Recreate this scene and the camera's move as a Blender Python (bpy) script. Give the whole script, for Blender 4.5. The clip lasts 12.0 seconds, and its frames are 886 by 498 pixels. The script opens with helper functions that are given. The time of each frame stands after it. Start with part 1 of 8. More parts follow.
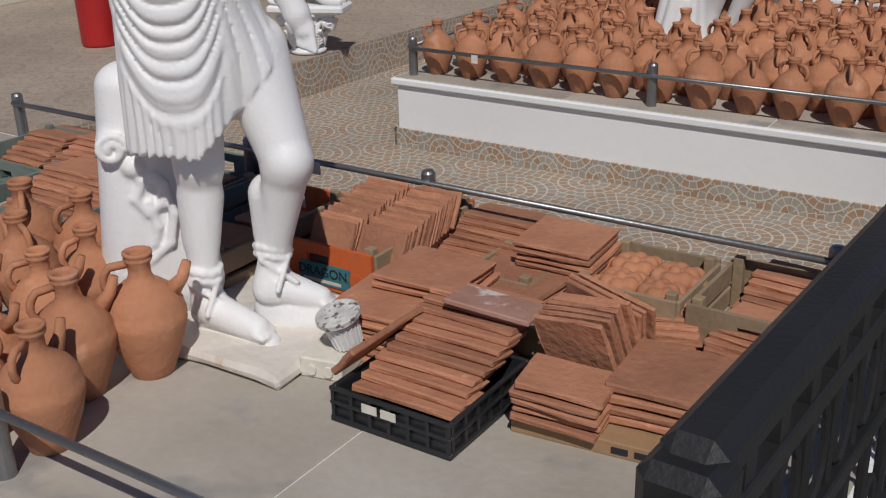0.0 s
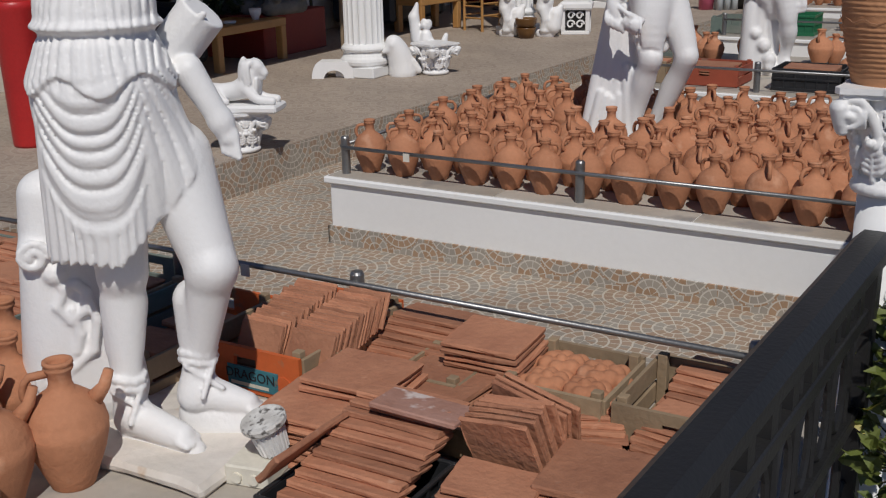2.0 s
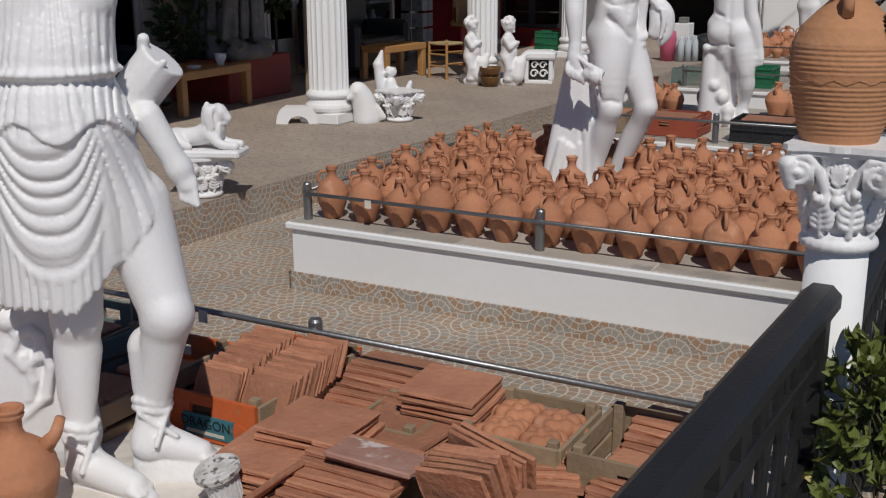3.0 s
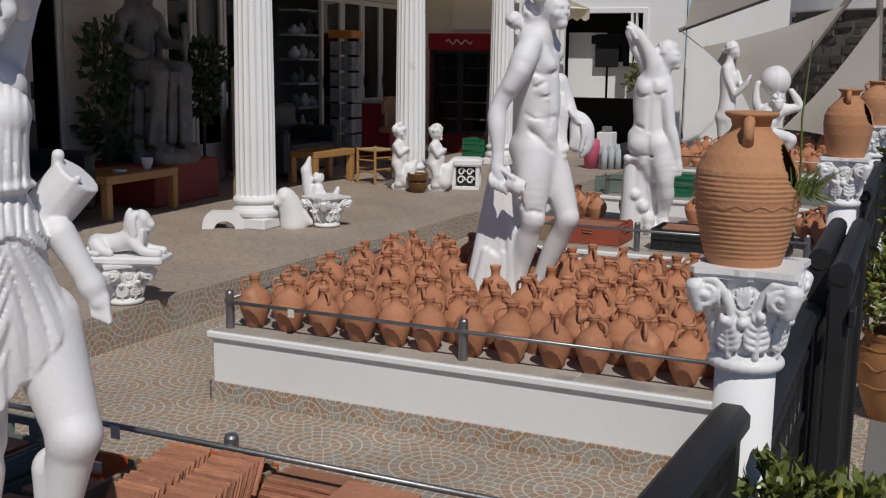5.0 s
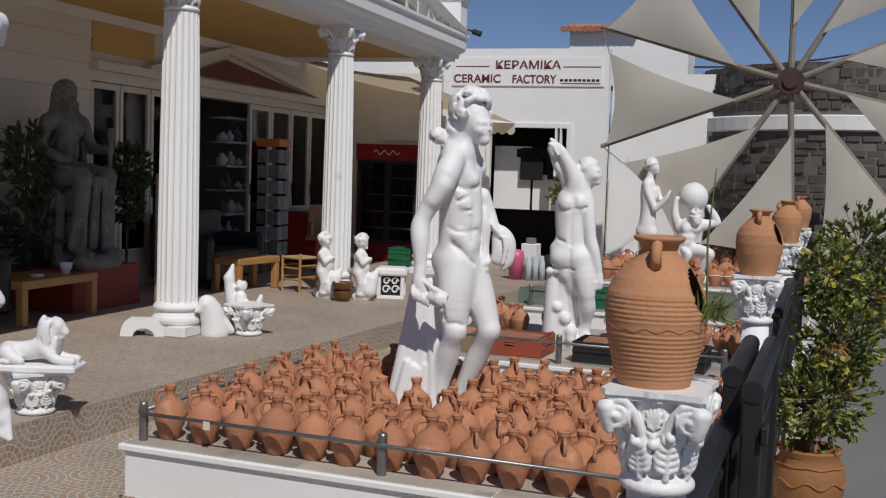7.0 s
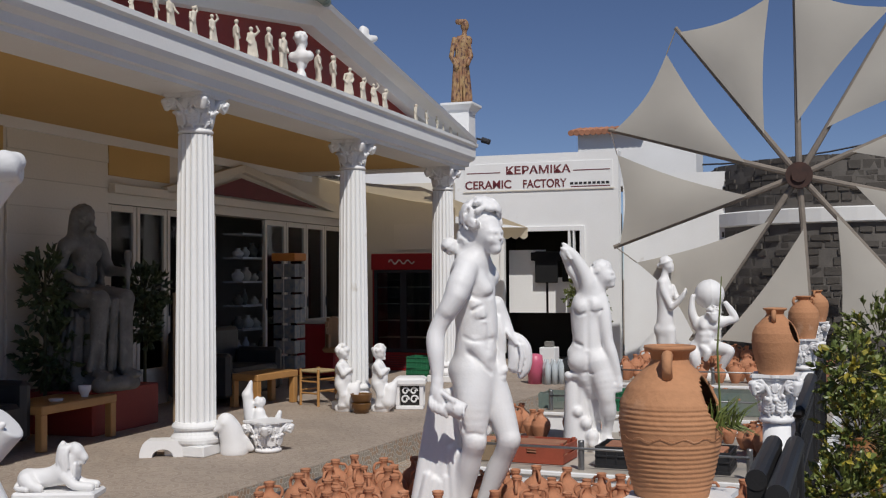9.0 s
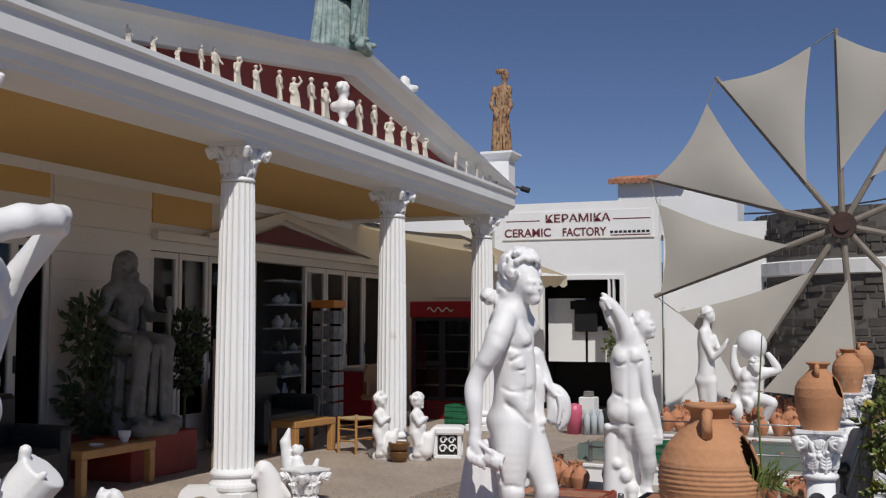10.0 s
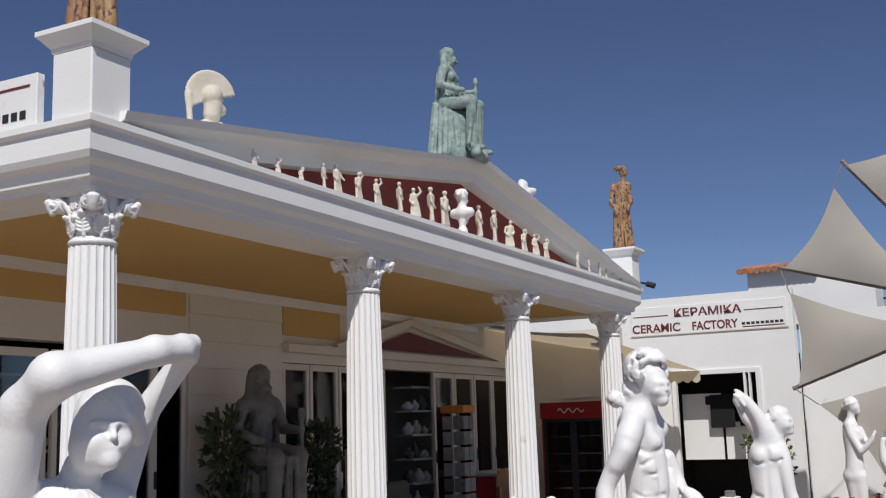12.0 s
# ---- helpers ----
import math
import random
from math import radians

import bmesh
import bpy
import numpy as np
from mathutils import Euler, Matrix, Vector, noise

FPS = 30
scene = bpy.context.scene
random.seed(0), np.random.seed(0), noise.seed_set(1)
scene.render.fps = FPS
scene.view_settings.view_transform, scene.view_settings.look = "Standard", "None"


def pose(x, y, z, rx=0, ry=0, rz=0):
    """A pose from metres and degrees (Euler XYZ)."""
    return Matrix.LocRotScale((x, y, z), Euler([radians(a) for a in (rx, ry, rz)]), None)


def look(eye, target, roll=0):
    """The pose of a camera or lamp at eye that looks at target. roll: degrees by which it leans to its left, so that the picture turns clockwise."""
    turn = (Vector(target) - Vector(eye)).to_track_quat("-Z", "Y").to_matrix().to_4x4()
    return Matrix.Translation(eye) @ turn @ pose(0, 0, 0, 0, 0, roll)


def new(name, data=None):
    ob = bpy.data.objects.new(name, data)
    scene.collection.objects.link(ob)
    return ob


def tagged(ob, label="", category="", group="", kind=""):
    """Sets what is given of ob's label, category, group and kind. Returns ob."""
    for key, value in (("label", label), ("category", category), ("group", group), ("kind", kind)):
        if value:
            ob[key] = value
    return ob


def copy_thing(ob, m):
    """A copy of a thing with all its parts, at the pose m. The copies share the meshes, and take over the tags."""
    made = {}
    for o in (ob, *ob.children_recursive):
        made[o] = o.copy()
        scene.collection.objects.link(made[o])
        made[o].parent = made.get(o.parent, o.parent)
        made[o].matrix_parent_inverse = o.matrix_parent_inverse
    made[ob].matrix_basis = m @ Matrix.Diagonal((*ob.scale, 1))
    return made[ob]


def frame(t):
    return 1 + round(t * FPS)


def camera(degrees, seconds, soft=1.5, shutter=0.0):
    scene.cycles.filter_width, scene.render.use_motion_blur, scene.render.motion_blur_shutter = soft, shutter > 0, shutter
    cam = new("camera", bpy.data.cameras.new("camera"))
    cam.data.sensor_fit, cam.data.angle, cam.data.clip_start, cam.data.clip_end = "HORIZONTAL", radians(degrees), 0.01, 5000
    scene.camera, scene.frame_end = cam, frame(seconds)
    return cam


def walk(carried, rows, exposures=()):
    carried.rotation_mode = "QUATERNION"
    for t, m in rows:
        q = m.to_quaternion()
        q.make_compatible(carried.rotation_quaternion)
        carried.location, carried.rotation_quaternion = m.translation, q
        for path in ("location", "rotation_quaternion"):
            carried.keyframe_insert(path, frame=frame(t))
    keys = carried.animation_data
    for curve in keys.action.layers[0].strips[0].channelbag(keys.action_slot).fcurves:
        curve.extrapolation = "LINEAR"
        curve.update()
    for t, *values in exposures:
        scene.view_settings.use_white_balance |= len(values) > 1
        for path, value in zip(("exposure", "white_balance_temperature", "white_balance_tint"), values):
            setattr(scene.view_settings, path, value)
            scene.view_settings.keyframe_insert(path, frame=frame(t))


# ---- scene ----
cam = camera(44.69, 12.0, soft=1.2)
ROWS = [
    (0.0, pose(-0.1159, 0.0541, 1.6286, 67.570, 1.410, -0.024)),
    (0.5, pose(-0.1044, 0.0562, 1.6339, 68.428, 1.051, -0.803)),
    (1.0, pose(-0.0973, 0.0568, 1.6406, 69.344, 1.208, -1.395)),
    (1.5, pose(-0.0896, 0.0536, 1.6481, 70.610, 1.357, -2.121)),
    (2.0, pose(-0.0790, 0.0473, 1.6575, 72.306, 1.194, -3.213)),
    (2.5, pose(-0.0730, 0.0395, 1.6651, 73.894, 0.576, -3.951)),
    (3.0, pose(-0.0641, 0.0373, 1.6685, 74.684, 0.205, -4.884)),
    (5.0, pose(-0.0350, 0.0377, 1.7025, 80.081, -0.726, -8.460)),
    (5.5, pose(-0.0300, 0.0380, 1.7080, 81.520, -1.080, -9.220)),
    (6.0, pose(-0.0228, 0.0368, 1.7138, 82.885, -1.379, -10.145)),
    (6.5, pose(-0.0187, 0.0348, 1.7208, 84.362, -1.806, -11.187)),
    (7.0, pose(-0.0126, 0.0316, 1.7237, 85.880, -1.942, -12.215)),
    (9.0, pose(-0.0045, 0.0050, 1.7479, 91.471, 0.383, -11.372)),
    (9.5, pose(-0.0039, 0.0000, 1.7568, 92.737, 0.051, -10.447)),
    (10.0, pose(-0.0044, -0.0032, 1.7632, 93.962, -0.102, -9.306)),
    (10.5, pose(-0.0043, -0.0065, 1.7683, 94.848, 0.285, -7.480)),
    (11.0, pose(-0.0014, -0.0137, 1.7765, 96.385, 0.974, -5.369)),
    (11.5, pose(0.0072, -0.0277, 1.7870, 97.995, 1.615, -3.531)),
    (12.0, pose(0.0196, -0.0456, 1.7912, 99.378, 1.831, -2.345)),
]
walk(cam, ROWS, exposures=[(0.0, -0.46), (3.0, -0.52), (5.5, -0.48), (7.0, -0.38), (9.5, -0.28), (12.0, -0.10)])

# ---- light ----
SUN = Vector((-0.04, 0.85, -1.0)).normalized()  # the way the sunlight goes
elev = math.asin(-SUN.z)
world = bpy.data.worlds.new("world")
scene.world = world
world.use_nodes = True
wn = world.node_tree
sky = wn.nodes.new("ShaderNodeTexSky")
sky.sky_type, sky.sun_disc = "NISHITA", False
sky.sun_elevation = elev
sky.sun_rotation = math.atan2(-SUN.x, -SUN.y)
sky.altitude, sky.air_density, sky.dust_density, sky.ozone_density = 50, 0.65, 0.0, 3.0
tint = wn.nodes.new("ShaderNodeMix")
tint.data_type, tint.blend_type = "RGBA", "MULTIPLY"
tint.inputs[0].default_value = 1.0
tint.inputs[7].default_value = (0.98, 0.95, 1.06, 1)
wn.links.new(sky.outputs[0], tint.inputs[6])
wn.links.new(tint.outputs[2], wn.nodes["Background"].inputs[0])
wn.nodes["Background"].inputs[1].default_value = 0.068
sun = new("sun", bpy.data.lights.new("sun", "SUN"))
sun.data.energy, sun.data.angle, sun.data.color = 3.9, radians(0.53), (1.0, 0.965, 0.92)
sun.matrix_world = look((0, 0, 20), Vector((0, 0, 20)) + SUN)


# ---- materials ----
def material(name, base, base2=None, rough=0.8, scale=4.0, fine=60.0, bump=0.2, metal=0.0, spread=0.0, stain=None, stain_at=0.62, grit=0.12):
    """A surface with two scales of colour change, grain and an optional stain; spread varies it from object to object."""
    m = bpy.data.materials.new(name)
    m.use_nodes = True
    n, l = m.node_tree.nodes, m.node_tree.links
    b = n["Principled BSDF"]
    co = n.new("ShaderNodeTexCoord")
    info = n.new("ShaderNodeObjectInfo")
    off = n.new("ShaderNodeVectorMath")
    off.operation = "MULTIPLY_ADD"
    l.new(info.outputs["Random"], off.inputs[0])
    off.inputs[1].default_value = (7.3, 3.1, 5.7)
    l.new(co.outputs["Object"], off.inputs[2])
    big, small = n.new("ShaderNodeTexNoise"), n.new("ShaderNodeTexNoise")
    big.inputs["Scale"].default_value, big.inputs["Detail"].default_value = scale, 5
    small.inputs["Scale"].default_value, small.inputs["Detail"].default_value = fine, 3
    for k in (big, small):
        l.new(off.outputs[0], k.inputs["Vector"])
    mix = n.new("ShaderNodeMix")
    mix.data_type = "RGBA"
    ramp = n.new("ShaderNodeMapRange")
    ramp.inputs[1].default_value, ramp.inputs[2].default_value = 0.3, 0.7
    l.new(big.outputs[0], ramp.inputs[0])
    l.new(ramp.outputs[0], mix.inputs[0])
    mix.inputs[6].default_value = (*base, 1)
    mix.inputs[7].default_value = (*(base2 or [c * 0.85 for c in base]), 1)
    out = mix.outputs[2]
    if stain:
        st = n.new("ShaderNodeTexNoise")
        st.inputs["Scale"].default_value, st.inputs["Detail"].default_value = scale * 2.3, 8
        l.new(off.outputs[0], st.inputs["Vector"])
        sr = n.new("ShaderNodeMapRange")
        sr.inputs[1].default_value, sr.inputs[2].default_value = stain_at, stain_at + 0.1
        l.new(st.outputs[0], sr.inputs[0])
        m2 = n.new("ShaderNodeMix")
        m2.data_type = "RGBA"
        l.new(sr.outputs[0], m2.inputs[0])
        l.new(out, m2.inputs[6])
        m2.inputs[7].default_value = (*stain, 1)
        out = m2.outputs[2]
    hsv = n.new("ShaderNodeHueSaturation")
    val = n.new("ShaderNodeMath")
    val.operation = "MULTIPLY_ADD"
    l.new(small.outputs[0], val.inputs[0])
    val.inputs[1].default_value, val.inputs[2].default_value = grit * 2, 1 - grit
    sv = n.new("ShaderNodeMath")
    sv.operation = "MULTIPLY_ADD"
    l.new(info.outputs["Random"], sv.inputs[0])
    sv.inputs[1].default_value = spread * 2
    sub = n.new("ShaderNodeMath")
    sub.operation = "SUBTRACT"
    l.new(val.outputs[0], sub.inputs[0])
    sub.inputs[1].default_value = spread
    l.new(sub.outputs[0], sv.inputs[2])
    l.new(sv.outputs[0], hsv.inputs["Value"])
    l.new(out, hsv.inputs["Color"])
    l.new(hsv.outputs[0], b.inputs["Base Color"])
    b.inputs["Roughness"].default_value, b.inputs["Metallic"].default_value = rough, metal
    if bump:
        bp = n.new("ShaderNodeBump")
        bp.inputs["Strength"].default_value, bp.inputs["Distance"].default_value = bump, 0.01
        l.new(small.outputs[0], bp.inputs["Height"])
        l.new(bp.outputs[0], b.inputs["Normal"])
    return m


def fans(name, size, ring, grout, tones):
    """Small stones laid in overlapping fans: rings of stones round the points of a lattice."""
    m = bpy.data.materials.new(name)
    m.use_nodes = True
    n, l = m.node_tree.nodes, m.node_tree.links
    b = n["Principled BSDF"]

    def op(kind, a, c=None, d=None):
        k = n.new("ShaderNodeMath")
        k.operation = kind
        for i, v in enumerate((a, c, d)):
            if v is not None:
                if isinstance(v, (int, float)):
                    k.inputs[i].default_value = v
                else:
                    l.new(v, k.inputs[i])
        return k.outputs[0]

    co = n.new("ShaderNodeTexCoord")
    sep = n.new("ShaderNodeSeparateXYZ")
    l.new(co.outputs["Object"], sep.inputs[0])
    x, y = op("DIVIDE", sep.outputs[0], size), op("DIVIDE", sep.outputs[1], size)

    def cell(ox, oy):
        fx = op("SUBTRACT", op("FRACT", op("ADD", x, ox)), 0.5)
        fy = op("SUBTRACT", op("FRACT", op("ADD", y, oy)), 0.5)
        r = op("SQRT", op("ADD", op("MULTIPLY", fx, fx), op("MULTIPLY", fy, fy)))
        return r, op("ARCTAN2", fy, fx)

    r1, a1 = cell(0.0, 0.0)
    r2, a2 = cell(0.5, 0.5)
    near = op("LESS_THAN", r1, 0.42)
    r = op("ADD", op("MULTIPLY", r1, near), op("MULTIPLY", r2, op("SUBTRACT", 1.0, near)))
    a = op("ADD", op("MULTIPLY", a1, near), op("MULTIPLY", a2, op("SUBTRACT", 1.0, near)))
    k = op("MULTIPLY", r, ring)
    idx = op("FLOOR", k)
    fr = op("FRACT", k)
    cnt = op("ADD", op("MULTIPLY", idx, 6.0), 5.0)
    ka = op("MULTIPLY", op("ADD", op("DIVIDE", a, 2 * math.pi), 0.5), cnt)
    fa = op("FRACT", ka)
    g1 = op("MULTIPLY", op("GREATER_THAN", fr, 0.13), op("LESS_THAN", fr, 0.95))
    g2 = op("GREATER_THAN", fa, 0.12)
    stone = op("MULTIPLY", g1, g2)
    wn_ = n.new("ShaderNodeTexWhiteNoise")
    comb = n.new("ShaderNodeCombineXYZ")
    l.new(idx, comb.inputs[0])
    l.new(op("FLOOR", ka), comb.inputs[1])
    l.new(op("ADD", op("FLOOR", x), op("MULTIPLY", op("FLOOR", y), 17.0)), comb.inputs[2])
    l.new(comb.outputs[0], wn_.inputs["Vector"])
    ramp = n.new("ShaderNodeValToRGB")
    ramp.color_ramp.interpolation = "CONSTANT"
    els = ramp.color_ramp.elements
    els[0].color, els[1].color = (*tones[0], 1), (*tones[1], 1)
    els[1].position = 1.0 / len(tones)
    for i, tone in enumerate(tones[2:], 2):
        e = els.new(i / len(tones))
        e.color = (*tone, 1)
    ring_tone = op("FRACT", op("ADD", op("MULTIPLY", idx, 0.41), op("MULTIPLY", wn_.outputs["Value"], 0.45)))
    l.new(ring_tone, ramp.inputs[0])
    dirt = n.new("ShaderNodeTexNoise")
    dirt.inputs["Scale"].default_value, dirt.inputs["Detail"].default_value = 1.7, 8
    l.new(co.outputs["Object"], dirt.inputs["Vector"])
    mix = n.new("ShaderNodeMix")
    mix.data_type = "RGBA"
    l.new(stone, mix.inputs[0])
    mix.inputs[6].default_value = (*grout, 1)
    l.new(ramp.outputs[0], mix.inputs[7])
    hsv = n.new("ShaderNodeHueSaturation")
    l.new(mix.outputs[2], hsv.inputs["Color"])
    l.new(op("ADD", op("MULTIPLY", dirt.outputs[0], 0.6), 0.7), hsv.inputs["Value"])
    l.new(hsv.outputs[0], b.inputs["Base Color"])
    b.inputs["Roughness"].default_value = 0.75
    bp = n.new("ShaderNodeBump")
    bp.inputs["Strength"].default_value, bp.inputs["Distance"].default_value = 0.5, 0.004
    l.new(op("ADD", op("MULTIPLY", stone, 0.8), op("MULTIPLY", dirt.outputs[0], 0.6)), bp.inputs["Height"])
    l.new(bp.outputs[0], b.inputs["Normal"])
    return m


WHITE = material("white_paint", (0.83, 0.83, 0.82), (0.79, 0.785, 0.77), 0.75, 1.5, 45, 0.06, grit=0.03, stain=(0.62, 0.58, 0.52), stain_at=0.70)
PLASTER = material("statue_plaster", (0.83, 0.82, 0.81), (0.78, 0.77, 0.755), 0.55, 3, 90, 0.12, grit=0.03, stain=(0.66, 0.62, 0.56), stain_at=0.74)
WALL = material("cream_wall", (0.74, 0.69, 0.60), (0.68, 0.63, 0.54), 0.8, 0.8, 40, 0.15, grit=0.04)
OCHRE = material("ochre_soffit", (0.62, 0.40, 0.14), (0.56, 0.36, 0.13), 0.8, 0.6, 30, 0.1, grit=0.04)
RED = material("red_paint", (0.30, 0.035, 0.025), (0.24, 0.03, 0.025), 0.6, 2, 40, 0.1)
TERRA = material("terracotta", (0.495, 0.220, 0.115), (0.415, 0.176, 0.090), 0.85, 5, 70, 0.25, spread=0.10, stain=(0.55, 0.28, 0.165), stain_at=0.6)
TILE = material("clay_tile", (0.465, 0.212, 0.120), (0.36, 0.155, 0.088), 0.85, 9, 60, 0.4, spread=0.22, stain=(0.52, 0.28, 0.18), stain_at=0.66)
STEEL = material("dull_steel", (0.32, 0.32, 0.32), (0.25, 0.25, 0.25), 0.42, 8, 80, 0.1, metal=0.85)
BLACK = material("black_iron_paint", (0.012, 0.012, 0.012), (0.02, 0.019, 0.019), 0.5, 6, 120, 0.1)
BLACKP = material("black_plastic", (0.016, 0.017, 0.019), (0.026, 0.026, 0.028), 0.45, 8, 60, 0.1)
MARBLE = material("worn_marble", (0.33, 0.29, 0.24), (0.47, 0.43, 0.375), 0.6, 2.0, 45, 0.15, spread=0.16, grit=0.10, stain=(0.29, 0.27, 0.25), stain_at=0.55)
PAVING = fans("fan_paving", 0.50, 12.0, (0.52, 0.47, 0.39), [(0.31, 0.215, 0.15), (0.29, 0.25, 0.205), (0.34, 0.245, 0.175), (0.31, 0.275, 0.23), (0.32, 0.23, 0.16)])
TERRACE = fans("terrace_paving", 0.46, 12.0, (0.40, 0.345, 0.28), [(0.345, 0.275, 0.22), (0.31, 0.245, 0.195), (0.375, 0.30, 0.24)])
RISER = fans("fan_riser", 0.40, 11.0, (0.50, 0.45, 0.38), [(0.31, 0.215, 0.15), (0.28, 0.245, 0.205), (0.34, 0.235, 0.16), (0.30, 0.265, 0.22), (0.33, 0.29, 0.24)])
SKIRT = fans("fan_skirting", 0.26, 8.0, (0.54, 0.50, 0.44), [(0.32, 0.285, 0.24), (0.34, 0.22, 0.135), (0.35, 0.315, 0.265), (0.37, 0.245, 0.155)])
GLASS = bpy.data.materials.new("pane_glass")
GLASS.use_nodes = True
gn, gl = GLASS.node_tree.nodes, GLASS.node_tree.links
gn.remove(gn["Principled BSDF"])
gmix, gtr, ggl, gfr = gn.new("ShaderNodeMixShader"), gn.new("ShaderNodeBsdfTransparent"), gn.new("ShaderNodeBsdfGlossy"), gn.new("ShaderNodeFresnel")
gtr.inputs[0].default_value = (0.75, 0.78, 0.78, 1)
ggl.inputs["Roughness"].default_value = 0.03
gl.new(gfr.outputs[0], gmix.inputs[0])
gl.new(gtr.outputs[0], gmix.inputs[1])
gl.new(ggl.outputs[0], gmix.inputs[2])
gl.new(gmix.outputs[0], gn["Material Output"].inputs["Surface"])
WOOD = material("varnished_pine", (0.46, 0.25, 0.09), (0.38, 0.19, 0.06), 0.4, 3, 40, 0.1)
CRATEWOOD = material("crate_wood", (0.33, 0.24, 0.15), (0.25, 0.18, 0.11), 0.85, 5, 50, 0.3, spread=0.12)
# near-black: indoor shade put into the colour of rooms and hollows
SHADED = material("shaded_interior", (0.035, 0.03, 0.028), (0.05, 0.045, 0.04), 0.8, 1, 20, 0.1)
STONE = material("rubble_stone", (0.085, 0.075, 0.066), (0.14, 0.125, 0.11), 0.9, 3, 30, 0.6, spread=0.25)
CANVAS = material("sail_canvas", (0.52, 0.49, 0.43), (0.46, 0.43, 0.38), 0.85, 1.2, 150, 0.1, grit=0.03)


AWNING = material("awning_canvas", (0.66, 0.60, 0.48), (0.60, 0.54, 0.43), 0.85, 1.2, 150, 0.1, grit=0.03)
for mt, share in ((AWNING, 0.45), (CANVAS, 0.15)):
    n_, l_ = mt.node_tree.nodes, mt.node_tree.links
    tr_, mx_ = n_.new("ShaderNodeBsdfTranslucent"), n_.new("ShaderNodeMixShader")
    tr_.inputs[0].default_value = (0.75, 0.62, 0.42, 1)
    mx_.inputs[0].default_value = share
    l_.new(n_["Principled BSDF"].outputs[0], mx_.inputs[1])
    l_.new(tr_.outputs[0], mx_.inputs[2])
    l_.new(mx_.outputs[0], n_["Material Output"].inputs["Surface"])


# ---- building blocks ----
def part(name, bm, mat, parent=None, label="", smooth=False):
    me = bpy.data.meshes.new(name)
    bm.to_mesh(me)
    bm.free()
    me.materials.append(mat)
    if smooth:
        me.shade_smooth()
    ob = new(name, me)
    if parent is not None:
        ob.parent = parent
    if label:
        ob["label"] = label
    return ob


def thing(name, m=None, label="", category="", group="", kind=""):
    ob = new(name)
    ob.empty_display_size = 0.1
    if m is not None:
        ob.matrix_world = m
    return tagged(ob, label, category, group, kind)


def box(bm, lo, hi, bevel=0.0, m=None):
    g = bmesh.ops.create_cube(bm, size=1.0, matrix=Matrix.LocRotScale([(a + b) / 2 for a, b in zip(lo, hi)], None, [b - a for a, b in zip(lo, hi)]))
    vs = g["verts"]
    if bevel:
        es = {e for v in vs for e in v.link_edges}
        r = bmesh.ops.bevel(bm, geom=list(es), offset=bevel, segments=1, affect="EDGES")
        vs = list({v for f in r["faces"] for v in f.verts} | {v for v in vs if v.is_valid})
    if m is not None:
        bmesh.ops.transform(bm, matrix=m, verts=vs)
    return vs


def rod(bm, a, b, r0, r1=None, seg=12, caps=True):
    a, b = Vector(a), Vector(b)
    d = b - a
    m = Matrix.Translation((a + b) / 2) @ d.to_track_quat("Z", "Y").to_matrix().to_4x4()
    return bmesh.ops.create_cone(bm, cap_ends=caps, segments=seg, radius1=r0, radius2=r0 if r1 is None else r1, depth=d.length, matrix=m)["verts"]


def lathe(bm, prof, seg=24, at=(0, 0, 0)):
    """Turns a profile of (radius, height) round the z axis."""
    rings = []
    for r, z in prof:
        rings.append([bm.verts.new((at[0] + r * math.cos(2 * math.pi * i / seg), at[1] + r * math.sin(2 * math.pi * i / seg), at[2] + z)) for i in range(seg)])
    for a, b in zip(rings, rings[1:]):
        for i in range(seg):
            j = (i + 1) % seg
            bm.faces.new((a[i], a[j], b[j], b[i]))
    if prof[0][0] > 0.001:
        bm.faces.new(rings[0][::-1])
    if prof[-1][0] > 0.001:
        bm.faces.new(rings[-1])


def tube(bm, pts, rad, seg=8):
    """A bent rod through points; rad is one radius or one for each point."""
    pts = [Vector(p) for p in pts]
    rads = rad if isinstance(rad, (list, tuple)) else [rad] * len(pts)
    rings = []
    up = Vector((0, 0, 1))
    side = None
    for i, p in enumerate(pts):
        d = (pts[min(i + 1, len(pts) - 1)] - pts[max(i - 1, 0)]).normalized()
        if side is None:
            side = d.cross(up if abs(d.z) < 0.9 else Vector((1, 0, 0))).normalized()
        side = (side - d * side.dot(d)).normalized()
        o = d.cross(side)
        rings.append([bm.verts.new(p + (side * math.cos(2 * math.pi * k / seg) + o * math.sin(2 * math.pi * k / seg)) * rads[i]) for k in range(seg)])
    for a, b in zip(rings, rings[1:]):
        for k in range(seg):
            j = (k + 1) % seg
            bm.faces.new((a[k], a[j], b[j], b[k]))
    bm.faces.new(rings[0][::-1])
    bm.faces.new(rings[-1])


